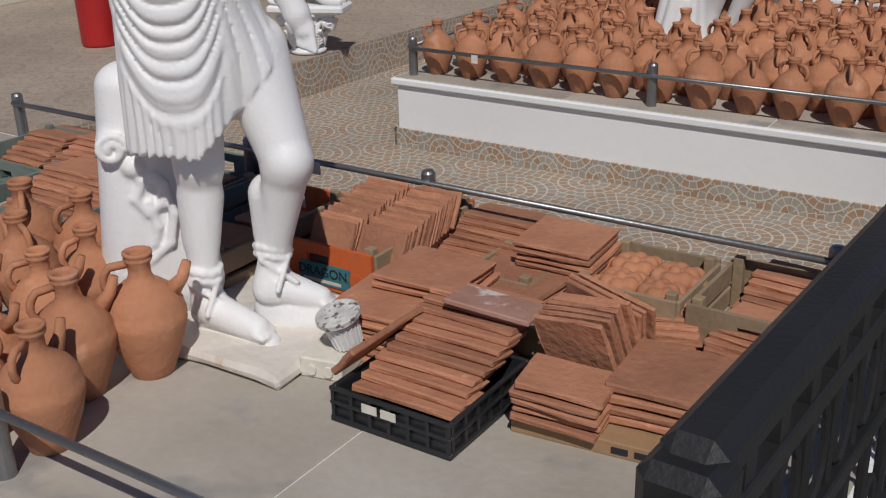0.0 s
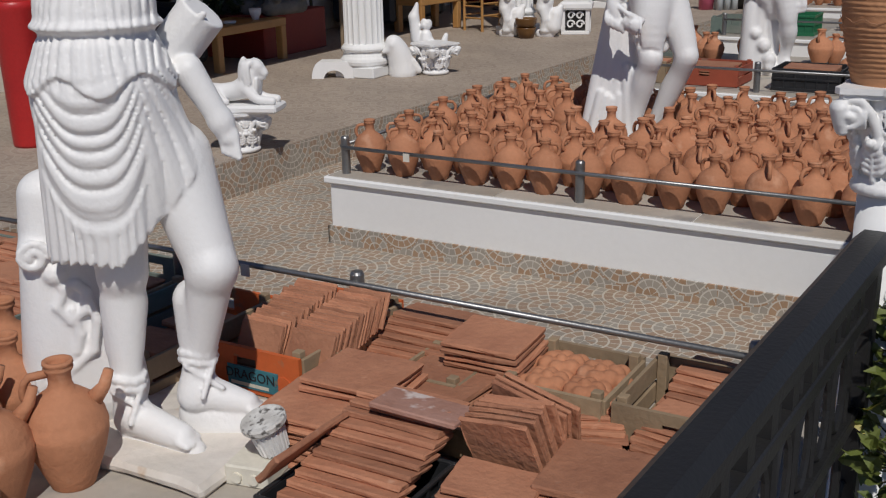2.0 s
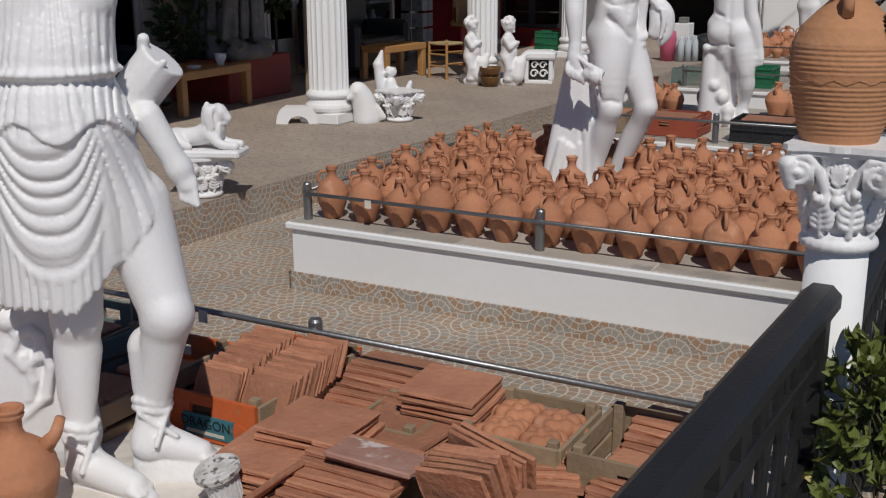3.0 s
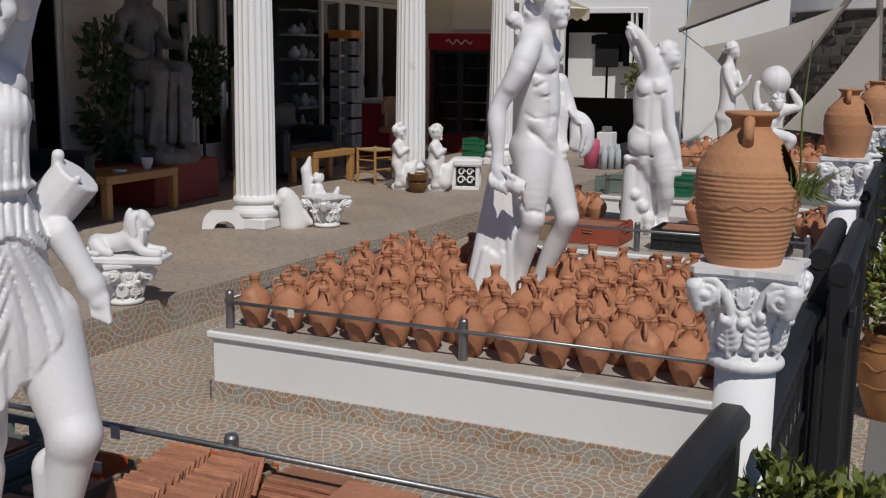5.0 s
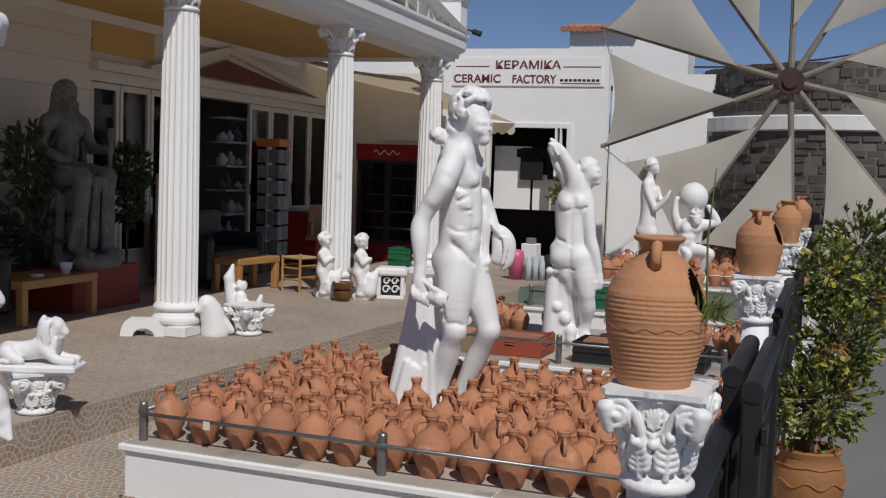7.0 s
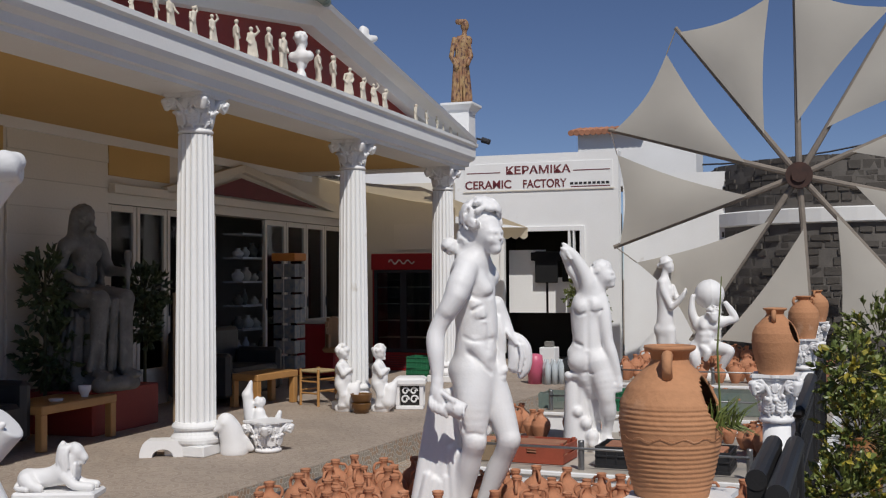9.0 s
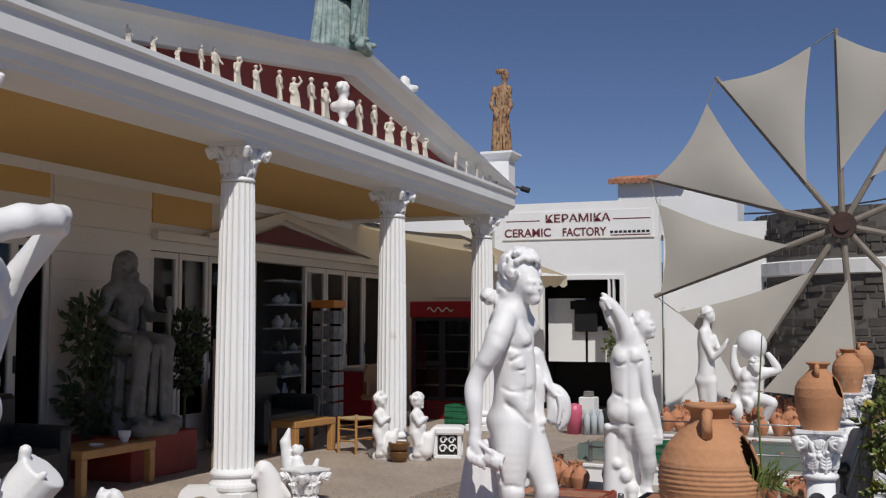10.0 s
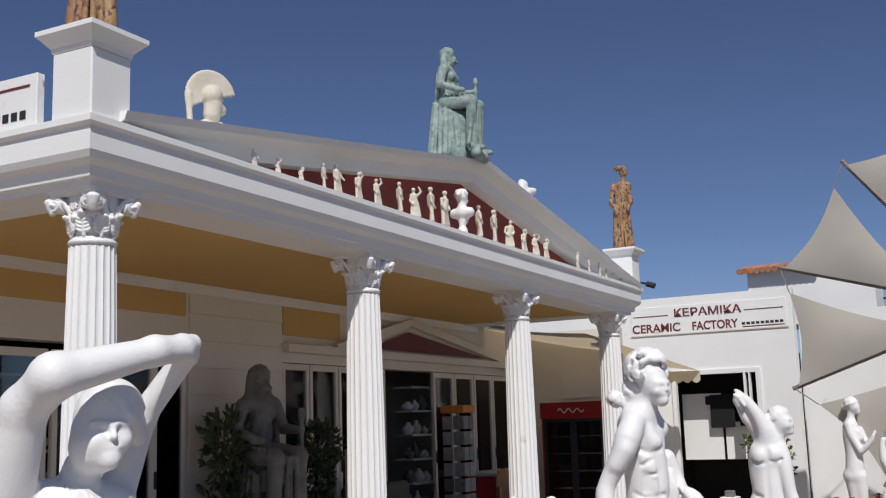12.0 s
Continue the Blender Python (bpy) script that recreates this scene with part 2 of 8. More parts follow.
def strip(bm, path, prof, closed=False):
    """Sweeps a profile of (out, up) along a level path of points with a given outward side (left of travel is out)."""
    n = len(path)
    rings = []
    for i, p in enumerate(path):
        p = Vector(p)
        a = (Vector(path[i]) - Vector(path[i - 1])) if i > 0 or closed else None
        b = (Vector(path[(i + 1) % n]) - p) if i < n - 1 or closed else None
        da = (a or b).normalized()
        db = (b or a).normalized()
        na, nb = Vector((da.y, -da.x, 0)).normalized(), Vector((db.y, -db.x, 0)).normalized()
        o = (na + nb)
        o = o / max(0.3, o.dot(na)) if o.length > 0.01 else na
        rings.append([bm.verts.new(p + o * u + Vector((0, 0, w))) for u, w in prof])
    k = len(prof)
    pairs = list(zip(rings, rings[1:])) + ([(rings[-1], rings[0])] if closed else [])
    for a, b in pairs:
        for i in range(k):
            j = (i + 1) % k
            bm.faces.new((a[i], b[i], b[j], a[j]))
    if not closed:
        bm.faces.new(rings[0])
        bm.faces.new(rings[-1][::-1])


# the plan: the courtyard runs along U (away) and V (towards the fence) from the corner of the middle plinth
PU, PV, P0 = Vector((0.553, 0.833, 0)), Vector((0.833, -0.553, 0)), Vector((-0.384, 4.796, 0))
YAW = math.degrees(math.atan2(PV.y, PV.x))
FLOOR, TERR, TOP = 0.18, 0.31, 0.50
STEP_TOP = 0.38  # the terrace; what stands on it is drawn up on a level of TERR and then set down on the terrace by on_terrace()


def court(v, u, z):
    return P0 + PV * v + PU * u + Vector((0, 0, z))


# the temple front runs along FD from its first column; FN points out to the courtyard
FD, C1 = Vector((0.5033, 0.8641, 0)), Vector((-1.875, 6.34, 0))
FN = Vector((FD.y, -FD.x, 0))
FYAW = math.degrees(math.atan2(FN.y, FN.x)) + 90


def temple(s, off, z):
    return C1 + FD * s + FN * off + Vector((0, 0, z))


def yard_box(v0, v1, u0, u1, z0, z1, bevel=0.0, bm=None):
    bm = bm or bmesh.new()
    m = Matrix(((PV.x, PU.x, 0, P0.x), (PV.y, PU.y, 0, P0.y), (0, 0, 1, 0), (0, 0, 0, 1)))
    box(bm, (v0, u0, z0), (v1, u1, z1), bevel, m)
    return bm


YM = Matrix(((PV.x, PU.x, 0, P0.x), (PV.y, PU.y, 0, P0.y), (0, 0, 1, 0), (0, 0, 0, 1)))
# local x along the temple front, y into the building
TM = Matrix(((FD.x, -FN.x, 0, C1.x), (FD.y, -FN.y, 0, C1.y), (0, 0, 1, 0), (0, 0, 0, 1)))

SETTLE = Matrix.Translation((-0.02, 0.02, 1.72)) @ Matrix.Scale((1.72 - STEP_TOP) / (1.72 - TERR), 4) @ Matrix.Translation((0.02, -0.02, -1.72))


def on_terrace(before):
    """Brings every thing made since the given list to the terrace's level and the porch's true size."""
    bpy.context.view_layer.update()
    known = set(before)
    for ob in list(scene.objects):
        if ob.name not in known and ob.parent is None:
            ob.matrix_world = SETTLE @ ob.matrix_world


# ---- ground, terrace and plinths ----
bm = bmesh.new()
bmesh.ops.create_grid(bm, x_segments=1, y_segments=1, size=400)
tagged(part("ground", bm, PAVING), "courtyard paving of small stones laid in fans", "paving", kind="structure").matrix_world = YM @ Matrix.Translation((0, 0, FLOOR))
# terrace: its front edge runs past the lion to the end of the yard
RA, RB = Vector((-1.094, 5.49, 0)), Vector((1.646, 9.369, 0))
RD = (RB - RA).normalized()
RN = Vector((-RD.y, RD.x, 0))
bm = bmesh.new()
q = [RA - RD * 7, RA + RD * 10.5, RA + RD * 10.5 + RN * 14, RA - RD * 7 + RN * 14]
lo = [bm.verts.new(p + Vector((0, 0, 0.05))) for p in q]
hi = [bm.verts.new(p + Vector((0, 0, STEP_TOP))) for p in q]
bm.faces.new(hi)
for i in range(4):
    bm.faces.new((lo[i], lo[(i + 1) % 4], hi[(i + 1) % 4], hi[i]))
tagged(part("terrace", bm, TERRACE), "raised terrace paved in brown fan pattern", "terrace", kind="structure")


def band(name, a, b, z0, z1, mat, parent=None, label=""):
    """An upright strip of tiles from a to b with its own flat coordinates, so that the fans stand on it."""
    a, b = Vector(a), Vector(b)
    d = (b - a)
    bm = bmesh.new()
    box(bm, (0, z0 - FLOOR, -0.012), (d.length, z1 - FLOOR, 0.0))
    o = part(name, bm, mat, parent, label)
    d.normalize()
    n = Vector((d.y, -d.x, 0))
    m = Matrix(((d.x, 0, n.x, a.x), (d.y, 0, n.y, a.y), (0, 1, 0, FLOOR), (0, 0, 0, 1)))
    if parent is None:
        o.matrix_world = m
    else:
        o.matrix_local = parent.matrix_world.inverted() @ m
    return o


def plinth(name, v0, v1, u0, u1):
    p = thing(name, YM, "white painted plinth with marble top and stone skirting", "plinth", "plinths", "structure")
    bpy.context.view_layer.update()
    bm = bmesh.new()
    box(bm, (v0 + 0.02, u0 + 0.02, FLOOR - 0.1), (v1, u1 - 0.02, TOP - 0.035), 0.008)
    part("body", bm, WHITE, p)
    bm = bmesh.new()
    box(bm, (v0, u0, TOP - 0.035), (v1, u1, TOP - 0.004), 0.006)
    part("lip", bm, WHITE, p)
    n = max(2, round((v1 - v0) / 0.85))
    for i in range(n):
        w = (v1 - v0 - 0.03) / n
        bm = bmesh.new()
        box(bm, (v0 + 0.015 + i * w + 0.002, u0 + 0.018, TOP - 0.02), (v0 + 0.015 + (i + 1) * w - 0.002, u1 - 0.018, TOP), 0.002)
        part("slab", bm, MARBLE, p, "worn marble top slab")
    band("skirting", court(v0 + 0.008, u0 + 0.008, 0), court(v1, u0 + 0.008, 0), FLOOR, FLOOR + 0.083, SKIRT, p, "skirting of small brown stones")
    band("skirting", court(v0 + 0.008, u1, 0), court(v0 + 0.008, u0 + 0.008, 0), FLOOR, FLOOR + 0.083, SKIRT, p, "skirting of small brown stones")
    return p


tagged(band("riser", RA - RD * 7 - RN * 0.004, RA + RD * 10.5 - RN * 0.004, FLOOR, STEP_TOP - 0.004, RISER), "step front faced with fan-patterned tiles", "step", kind="structure")
plinth("plinth_1", -0.9, 2.56, -2.95, -1.40)
plinth("plinth_2", -0.02, 2.56, 0.035, 1.83)
plinth("plinth_3", 0.0, 2.56, 2.90, 4.73)
plinth("plinth_4", 0.0, 2.56, 5.80, 7.63)
plinth("plinth_5", 0.0, 2.56, 8.70, 10.53)
plinth("plinth_6", 0.0, 2.56, 11.55, 13.4)


# ---- carved figures: one surface each, grown from limbs that melt into one another ----
class Figure:
    def __init__(self):
        self.limbs, self.dents, self.drums, self.chains, self.cuts = [], [], [], [], []

    def limb(self, a, ra, b, rb, k=0.016):
        self.limbs.append((np.array(a, float), ra, np.array(b, float), rb, k))

    def chain(self, pts, k=0.025):
        """A limb through cross-sections (x, y, z, radius), rounded off between them."""
        if 2 < len(pts) < 12:
            q = [np.array(p, float) for p in pts]
            q = [2 * q[0] - q[1]] + q + [2 * q[-1] - q[-2]]
            pts = []
            for a, b, c, d in zip(q, q[1:], q[2:], q[3:]):
                for t in (0.0, 0.33, 0.67):
                    pts.append(0.5 * (2 * b + (c - a) * t + (2 * a - 5 * b + 4 * c - d) * t * t + (3 * b - a - 3 * c + d) * t ** 3))
            pts.append(q[-2])
        self.chains.append(([(np.array(p[:3], float), p[3]) for p in pts], k))

    def groove(self, pts, r, k=0.012):
        """A soft furrow along points (x, y, z)."""
        self.cuts.append(([(np.array(p, float), r) for p in pts], k))

    def locks(self, c, r, n, size, seed, low=-0.3, clear=None):
        """Short curling locks of hair on a ball round c; none on the side of the face, clear."""
        rnd = random.Random(seed)
        for _ in range(n):
            v = Vector((rnd.gauss(0, 1), rnd.gauss(0, 1), rnd.gauss(0, 1))).normalized()
            if v.z < low or (clear and v.x * clear[0] + v.y * clear[1] > 0.45 and v.z < 0.55):
                continue
            t = v.cross(Vector((rnd.gauss(0, 1), rnd.gauss(0, 1), rnd.gauss(0, 1)))).normalized()
            u = v.cross(t)
            pts = []
            for i in range(5):
                a, f = i * 1.15, 1 - i * 0.13
                q = Vector(c) + v * r + (t * math.cos(a) + u * math.sin(a)) * size * 1.35 * f + v * size * 0.18 * i
                pts.append((*q, size * (0.62 - 0.07 * i)))
            self.chain(pts, 0.004)

    def ball(self, c, r, k=0.014):
        self.limb(c, r, (c[0], c[1], c[2] + 1e-4), r, k)

    def drum(self, a, b, r):
        """A flat-ended round block."""
        self.drums.append((np.array(a, float), np.array(b, float), r))

    def dent(self, c, r, k=0.01):
        self.dents.append((np.array(c, float), r, k))

    def curls(self, c, r, n, size, seed, low=-0.2):
        rnd = random.Random(seed)
        for _ in range(n):
            v = Vector((rnd.gauss(0, 1), rnd.gauss(0, 1), rnd.gauss(0, 1))).normalized()
            if v.z < low:
                continue
            self.ball((c[0] + v.x * r, c[1] + v.y * r, c[2] + v.z * r), size * rnd.uniform(0.7, 1.25), 0.006)

    def field(self, ax, cloth=None):
        """The distance to the figure on a grid; each limb is worked out only near itself."""
        n = [len(x) for x in ax]
        d = np.full(n, 0.3)

        def near(lo, hi, pad):
            sl = tuple(slice(max(0, int(np.searchsorted(x, l - pad))), int(np.searchsorted(x, h + pad))) for x, l, h in zip(ax, lo, hi))
            return sl, np.stack(np.meshgrid(*[x[q] for x, q in zip(ax, sl)], indexing="ij"), -1)

        for a, ra, b, rb, k in self.limbs:
            r = max(ra, rb)
            sl, p = near(np.minimum(a, b) - r, np.maximum(a, b) + r, k + 0.03)
            ab = b - a
            t = np.clip(((p - a) @ ab) / max(1e-9, ab @ ab), 0, 1)
            w = p - a - t[..., None] * ab
            e = np.sqrt((w * w).sum(-1)) - (ra + (rb - ra) * t)
            o = d[sl]
            h = np.clip(0.5 + 0.5 * (e - o) / k, 0, 1)
            d[sl] = e * (1 - h) + o * h - k * h * (1 - h)
        for pts, k in self.chains:
            r = max(q[1] for q in pts)
            lo_, hi_ = np.min([q[0] for q in pts], axis=0) - r, np.max([q[0] for q in pts], axis=0) + r
            sl, p = near(lo_, hi_, k + 0.02)
            e = None
            for (a, ra), (b, rb) in zip(pts, pts[1:]):
                ab = b - a
                t = np.clip(((p - a) @ ab) / max(1e-9, ab @ ab), 0, 1)
                w = p - a - t[..., None] * ab
                one = np.sqrt((w * w).sum(-1)) - (ra + (rb - ra) * t)
                e = one if e is None else np.minimum(e, one)
            o = d[sl]
            h = np.clip(0.5 + 0.5 * (e - o) / k, 0, 1)
            d[sl] = e * (1 - h) + o * h - k * h * (1 - h)
        for pts, k in self.cuts:
            r = pts[0][1]
            sl, p = near(np.min([q[0] for q in pts], axis=0) - r, np.max([q[0] for q in pts], axis=0) + r, k + 0.01)
            e = None
            for (a, ra), (b, rb) in zip(pts, pts[1:]):
                ab = b - a
                t = np.clip(((p - a) @ ab) / max(1e-9, ab @ ab), 0, 1)
                w = p - a - t[..., None] * ab
                one = np.sqrt((w * w).sum(-1)) - ra
                e = one if e is None else np.minimum(e, one)
            o = -d[sl]
            h = np.clip(0.5 + 0.5 * (e - o) / k, 0, 1)
            d[sl] = -(e * (1 - h) + o * h - k * h * (1 - h))
        for a, b, r in self.drums:
            sl, p = near(np.minimum(a, b) - r, np.maximum(a, b) + r, 0.03)
            n_ = (b - a) / np.linalg.norm(b - a)
            h_ = (p - a) @ n_
            w = p - a - h_[..., None] * n_
            d[sl] = np.minimum(d[sl], np.maximum(np.sqrt((w * w).sum(-1)) - r, np.maximum(-h_, h_ - np.linalg.norm(b - a))))
        if cloth is not None:
            d = cloth(ax, d)
        for c, r, k in self.dents:
            sl, p = near(c - r, c + r, 0.02)
            d[sl] = np.maximum(d[sl], r - np.sqrt(((p - c) ** 2).sum(-1)))
        return d

    def build(self, name, at, yaw, step, label, category="statue", mat=None, cloth=None, group="", rub=0):
        balls = [q for a, ra, b, rb, _ in self.limbs for q in ((a, ra), (b, rb))] + [q for pts, _ in self.chains for q in pts]
        lo = np.min([c - r for c, r in balls], axis=0) - 3 * step - 0.03
        hi = np.max([c + r for c, r in balls], axis=0) + 3 * step + 0.03
        n = np.ceil((hi - lo) / step).astype(int) + 1
        ax = [lo[i] + step * np.arange(n[i]) for i in range(3)]
        v = self.field(ax, cloth)
        ins = v < 0
        acc, cnt = np.zeros((*(n - 1), 3)), np.zeros(n - 1)
        for axis in range(3):
            for o1 in (0, 1):
                for o2 in (0, 1):
                    o = [0, 0, 0]
                    rest = [i for i in range(3) if i != axis]
                    o[rest[0]], o[rest[1]] = o1, o2
                    s0 = tuple(slice(o[i], o[i] + n[i] - 1) for i in range(3))
                    q = list(o)
                    q[axis] += 1
                    s1 = tuple(slice(q[i], q[i] + n[i] - 1) for i in range(3))
                    va, vb = v[s0], v[s1]
                    m = (va < 0) != (vb < 0)
                    t = np.where(m, va / np.where(m, va - vb, 1), 0)
                    for i in range(3):
                        acc[..., i] += np.where(m, o[i] + (t if i == axis else 0), 0)
                    cnt += m
        act = cnt > 0
        ids = -np.ones(n - 1, int)
        ids[act] = np.arange(act.sum())
        cell = np.argwhere(act)
        verts = lo + step * (cell + acc[act] / cnt[act][:, None])
        faces = []
        for axis in range(3):
            b, c = (axis + 1) % 3, (axis + 2) % 3
            s0 = [slice(1, n[i] - 1) for i in range(3)]
            s1 = list(s0)
            s0[axis], s1[axis] = slice(0, n[axis] - 1), slice(1, n[axis])
            i0, i1 = ins[tuple(s0)], ins[tuple(s1)]
            e = np.argwhere(i0 != i1)
            flip = i0[i0 != i1]
            base = e + 1
            base[:, axis] -= 1

            def cid(db, dc):
                q = base.copy()
                q[:, b] -= db
                q[:, c] -= dc
                return ids[q[:, 0], q[:, 1], q[:, 2]]

            quad = np.stack([cid(1, 1), cid(0, 1), cid(0, 0), cid(1, 0)], 1)
            quad[~flip] = quad[~flip][:, ::-1]
            faces.append(quad)
        faces = np.concatenate(faces)
        faces = faces[(faces >= 0).all(1)]
        # rubbed smooth: each point moves towards the mean of its neighbours
        pairs = np.concatenate([faces[:, [0, 1]], faces[:, [1, 2]], faces[:, [2, 3]], faces[:, [3, 0]]])
        for _ in range(rub):
            mean, many = np.zeros_like(verts), np.zeros(len(verts))
            for i, j in ((0, 1), (1, 0)):
                for ax_ in range(3):
                    mean[:, ax_] += np.bincount(pairs[:, i], verts[pairs[:, j], ax_], len(verts))
                many += np.bincount(pairs[:, i], minlength=len(verts))
            verts = verts * 0.4 + 0.6 * mean / many[:, None]
        me = bpy.data.meshes.new(name)
        me.from_pydata(verts.tolist(), [], faces.tolist())
        me.materials.append(mat or PLASTER)
        me.shade_smooth()
        ob = new(name, me)
        ob.matrix_world = Matrix.Translation(at) @ pose(0, 0, 0, 0, 0, yaw)
        return tagged(ob, label, category, group)


def face(f, c, r, d, side=(0.3, -0.95)):
    """A face on a head at c of radius r that looks along the level way d: nose, brow, chin, lips and eye hollows."""
    dx, dy = d
    s = (-dy, dx)

    def at(o, w, z):
        return (c[0] + (dx * o + s[0] * w) * r, c[1] + (dy * o + s[1] * w) * r, c[2] + z * r)

    f.limb(at(0.93, 0, 0.22), 0.08 * r, at(1.08, 0, -0.16), 0.115 * r, 0.008)
    f.ball(at(0.78, 0, -0.85), 0.30 * r, 0.02)
    f.limb(at(0.93, -0.16, -0.46), 0.09 * r, at(0.93, 0.16, -0.46), 0.09 * r, 0.006)
    for w in (-1, 1):
        f.limb(at(0.92, 0.15 * w, 0.28), 0.09 * r, at(0.74, 0.55 * w, 0.30), 0.10 * r, 0.012)
        f.ball(at(0.62, 0.45 * w, -0.25), 0.30 * r, 0.02)
        f.dent(at(1.0, 0.34 * w, 0.08), 0.14 * r, 0.01)
        f.ball(at(0.80, 0.34 * w, 0.07), 0.12 * r, 0.004)


# ---- temple front ----
made = [o.name for o in scene.objects]


def column(s, off):
    c = thing("column", Matrix.Translation(temple(s, off, TERR)) @ pose(0, 0, 0, 0, 0, FYAW), "tall white fluted column with leafy capital", "column", "columns of the porch")
    bm = bmesh.new()
    box(bm, (-0.185, -0.185, 0), (0.185, 0.185, 0.09), 0.008)
    lathe(bm, [(0.185, 0.09), (0.20, 0.105), (0.205, 0.13), (0.20, 0.15), (0.185, 0.17), (0.175, 0.19), (0.175, 0.205), (0.19, 0.215), (0.195, 0.23), (0.19, 0.245), (0.168, 0.27)], 32)
    part("base", bm, WHITE, c)
    bm = bmesh.new()
    n, k = 20, 6
    rings = []
    for z, r in ((0.27, 0.165), (0.8, 0.164), (1.6, 0.157), (2.2, 0.149), (2.62, 0.140)):
        ring = []
        for i in range(n * k):
            a = 2 * math.pi * i / (n * k)
            ph = (i % k) / k
            d = 0.0 if ph == 0 else 0.013 * math.sin(math.pi * ph) ** 0.6
            ring.append(bm.verts.new(((r - d) * math.cos(a), (r - d) * math.sin(a), z)))
        rings.append(ring)
    for a, b in zip(rings, rings[1:]):
        for i in range(n * k):
            j = (i + 1) % (n * k)
            bm.faces.new((a[i], a[j], b[j], b[i]))
    part("shaft", bm, WHITE, c)
    cap = capital(0.215, 0.33, c)
    cap.location = (0, 0, 2.62)
    return c


def capital_data():
    """A leafy capital 0.193 m high and 0.19 m across its slab: ring, bell, two rows of leaves, volutes, palmettes."""
    f = Figure()
    f.chain([(0, 0, 0.060, 0.055), (0, 0, 0.09, 0.060), (0, 0, 0.112, 0.068)], 0.01)
    f.drum((0, 0, 0.004), (0, 0, 0.06), 0.050)
    f.drum((0, 0, 0.145), (0, 0, 0.176), 0.072)
    for z, r, thick in ((0.014, 0.056, 0.012), (0.028, 0.053, 0.006)):
        ring = [(r * math.cos(a), r * math.sin(a), z, thick) for a in np.linspace(0, 2 * math.pi, 25)]
        f.chain(ring, 0.006)
    for i in range(4):
        a = math.pi / 2 * i
        out, up = Vector((math.cos(a), math.sin(a), 0)), Vector((0, 0, 1))
        tan = Vector((-out.y, out.x, 0))

        def at(o, w, z, r):
            return (*(out * o + tan * w + up * z), r)

        for g in (1, -1):
            # volute and its stem
            f.drum(at(0.040, g * 0.062, 0.146, 0)[:3], at(0.0745, g * 0.064, 0.146, 0)[:3], 0.026)
            pts = [at(0.060, g * 0.014, 0.082, 0.006), at(0.066, g * 0.020, 0.115, 0.008), at(0.074, g * 0.034, 0.150, 0.008), at(0.080, g * 0.050, 0.170, 0.008)]
            for n in range(22):
                t = n / 21
                b = math.pi * 0.5 - t * 2 * math.pi * 1.7
                rr = 0.0255 * (1 - 0.80 * t)
                pts.append(at(0.080 + 0.008 * t, g * (0.064 + rr * math.cos(b)), 0.146 + rr * math.sin(b), 0.0062 - 0.0022 * t))
            f.chain(pts, 0.003)
            f.limb(at(0.088, g * 0.064, 0.146, 0)[:3], 0.006, at(0.091, g * 0.064, 0.146, 0)[:3], 0.005, 0.003)
            # horn to the corner of the slab
            f.chain([at(0.074, g * 0.080, 0.120, 0.008), at(0.080, g * 0.088, 0.158, 0.012)], 0.01)
        # palmette in its oval frame
        f.chain([at(0.068, 0.019 * math.sin(b), 0.142 - 0.029 * math.cos(b), 0.0042) for b in np.linspace(-2.7, 2.7, 18)], 0.002)
        for w, z0, z1 in ((0.0, 0.122, 0.166), (0.007, 0.124, 0.163), (0.012, 0.126, 0.154), (0.013, 0.124, 0.141), (0.010, 0.121, 0.130)):
            for g in ((1, -1) if w else (1,)):
                f.chain([at(0.070, 0, z0, 0.0022), at(0.073, g * w * 0.75, (z0 + z1) / 2 + 0.004, 0.0034), at(0.072, g * w, z1, 0.0026)], 0.0015)
        # fruit under the palmette, curls beside it
        f.ball(at(0.070, 0, 0.097, 0)[:3], 0.0105, 0.003)
        f.ball(at(0.069, 0, 0.110, 0)[:3], 0.006, 0.003)
        for g in (1, -1):
            f.chain([at(0.064, g * (0.020 + 0.009 * math.cos(b)), 0.098 + 0.009 * math.sin(b), 0.0042) for b in np.linspace(-1.2, 4.0, 10)], 0.002)
    # acanthus leaves: a rib with lobes that bend outwards
    for i in range(8):
        a = 2 * math.pi * (i + 0.5) / 8
        high = 0.112 if i % 2 == 0 else 0.100
        out = Vector((math.cos(a), math.sin(a), 0))
        tan = Vector((-out.y, out.x, 0))
        rib = []
        for n in range(7):
            t = n / 6
            rib.append((*(out * (0.060 + 0.004 * math.sin(t * 3) + 0.020 * t ** 4) + Vector((0, 0, 0.034 + (high - 0.034) * t))), 0.0062 - 0.001 * t))
        f.chain(rib, 0.003)
        f.ball(rib[-1][:3], 0.0085, 0.004)
        for n in range(1, 6):
            p = Vector(rib[n][:3])
            reach = 0.025 * math.sin(math.pi * (0.26 + 0.115 * n))
            for g in (1, -1):
                q1 = p + tan * g * reach * 0.62 + Vector((0, 0, 0.006)) + out * 0.0005
                q2 = p + tan * g * reach * 0.85 + Vector((0, 0, 0.018)) - out * 0.001
                f.chain([(*p, 0.0052), (*q1, 0.0066), (*q2, 0.0046)], 0.0016)
    me = f.build("capital", (0, 0, 0), 0, 0.0019, "", rub=1).data
    for o in [o for o in scene.objects if o.data is me]:
        bpy.data.objects.remove(o)
    bm = bmesh.new()
    bm.from_mesh(me)
    w, h = 0.1, 0.193
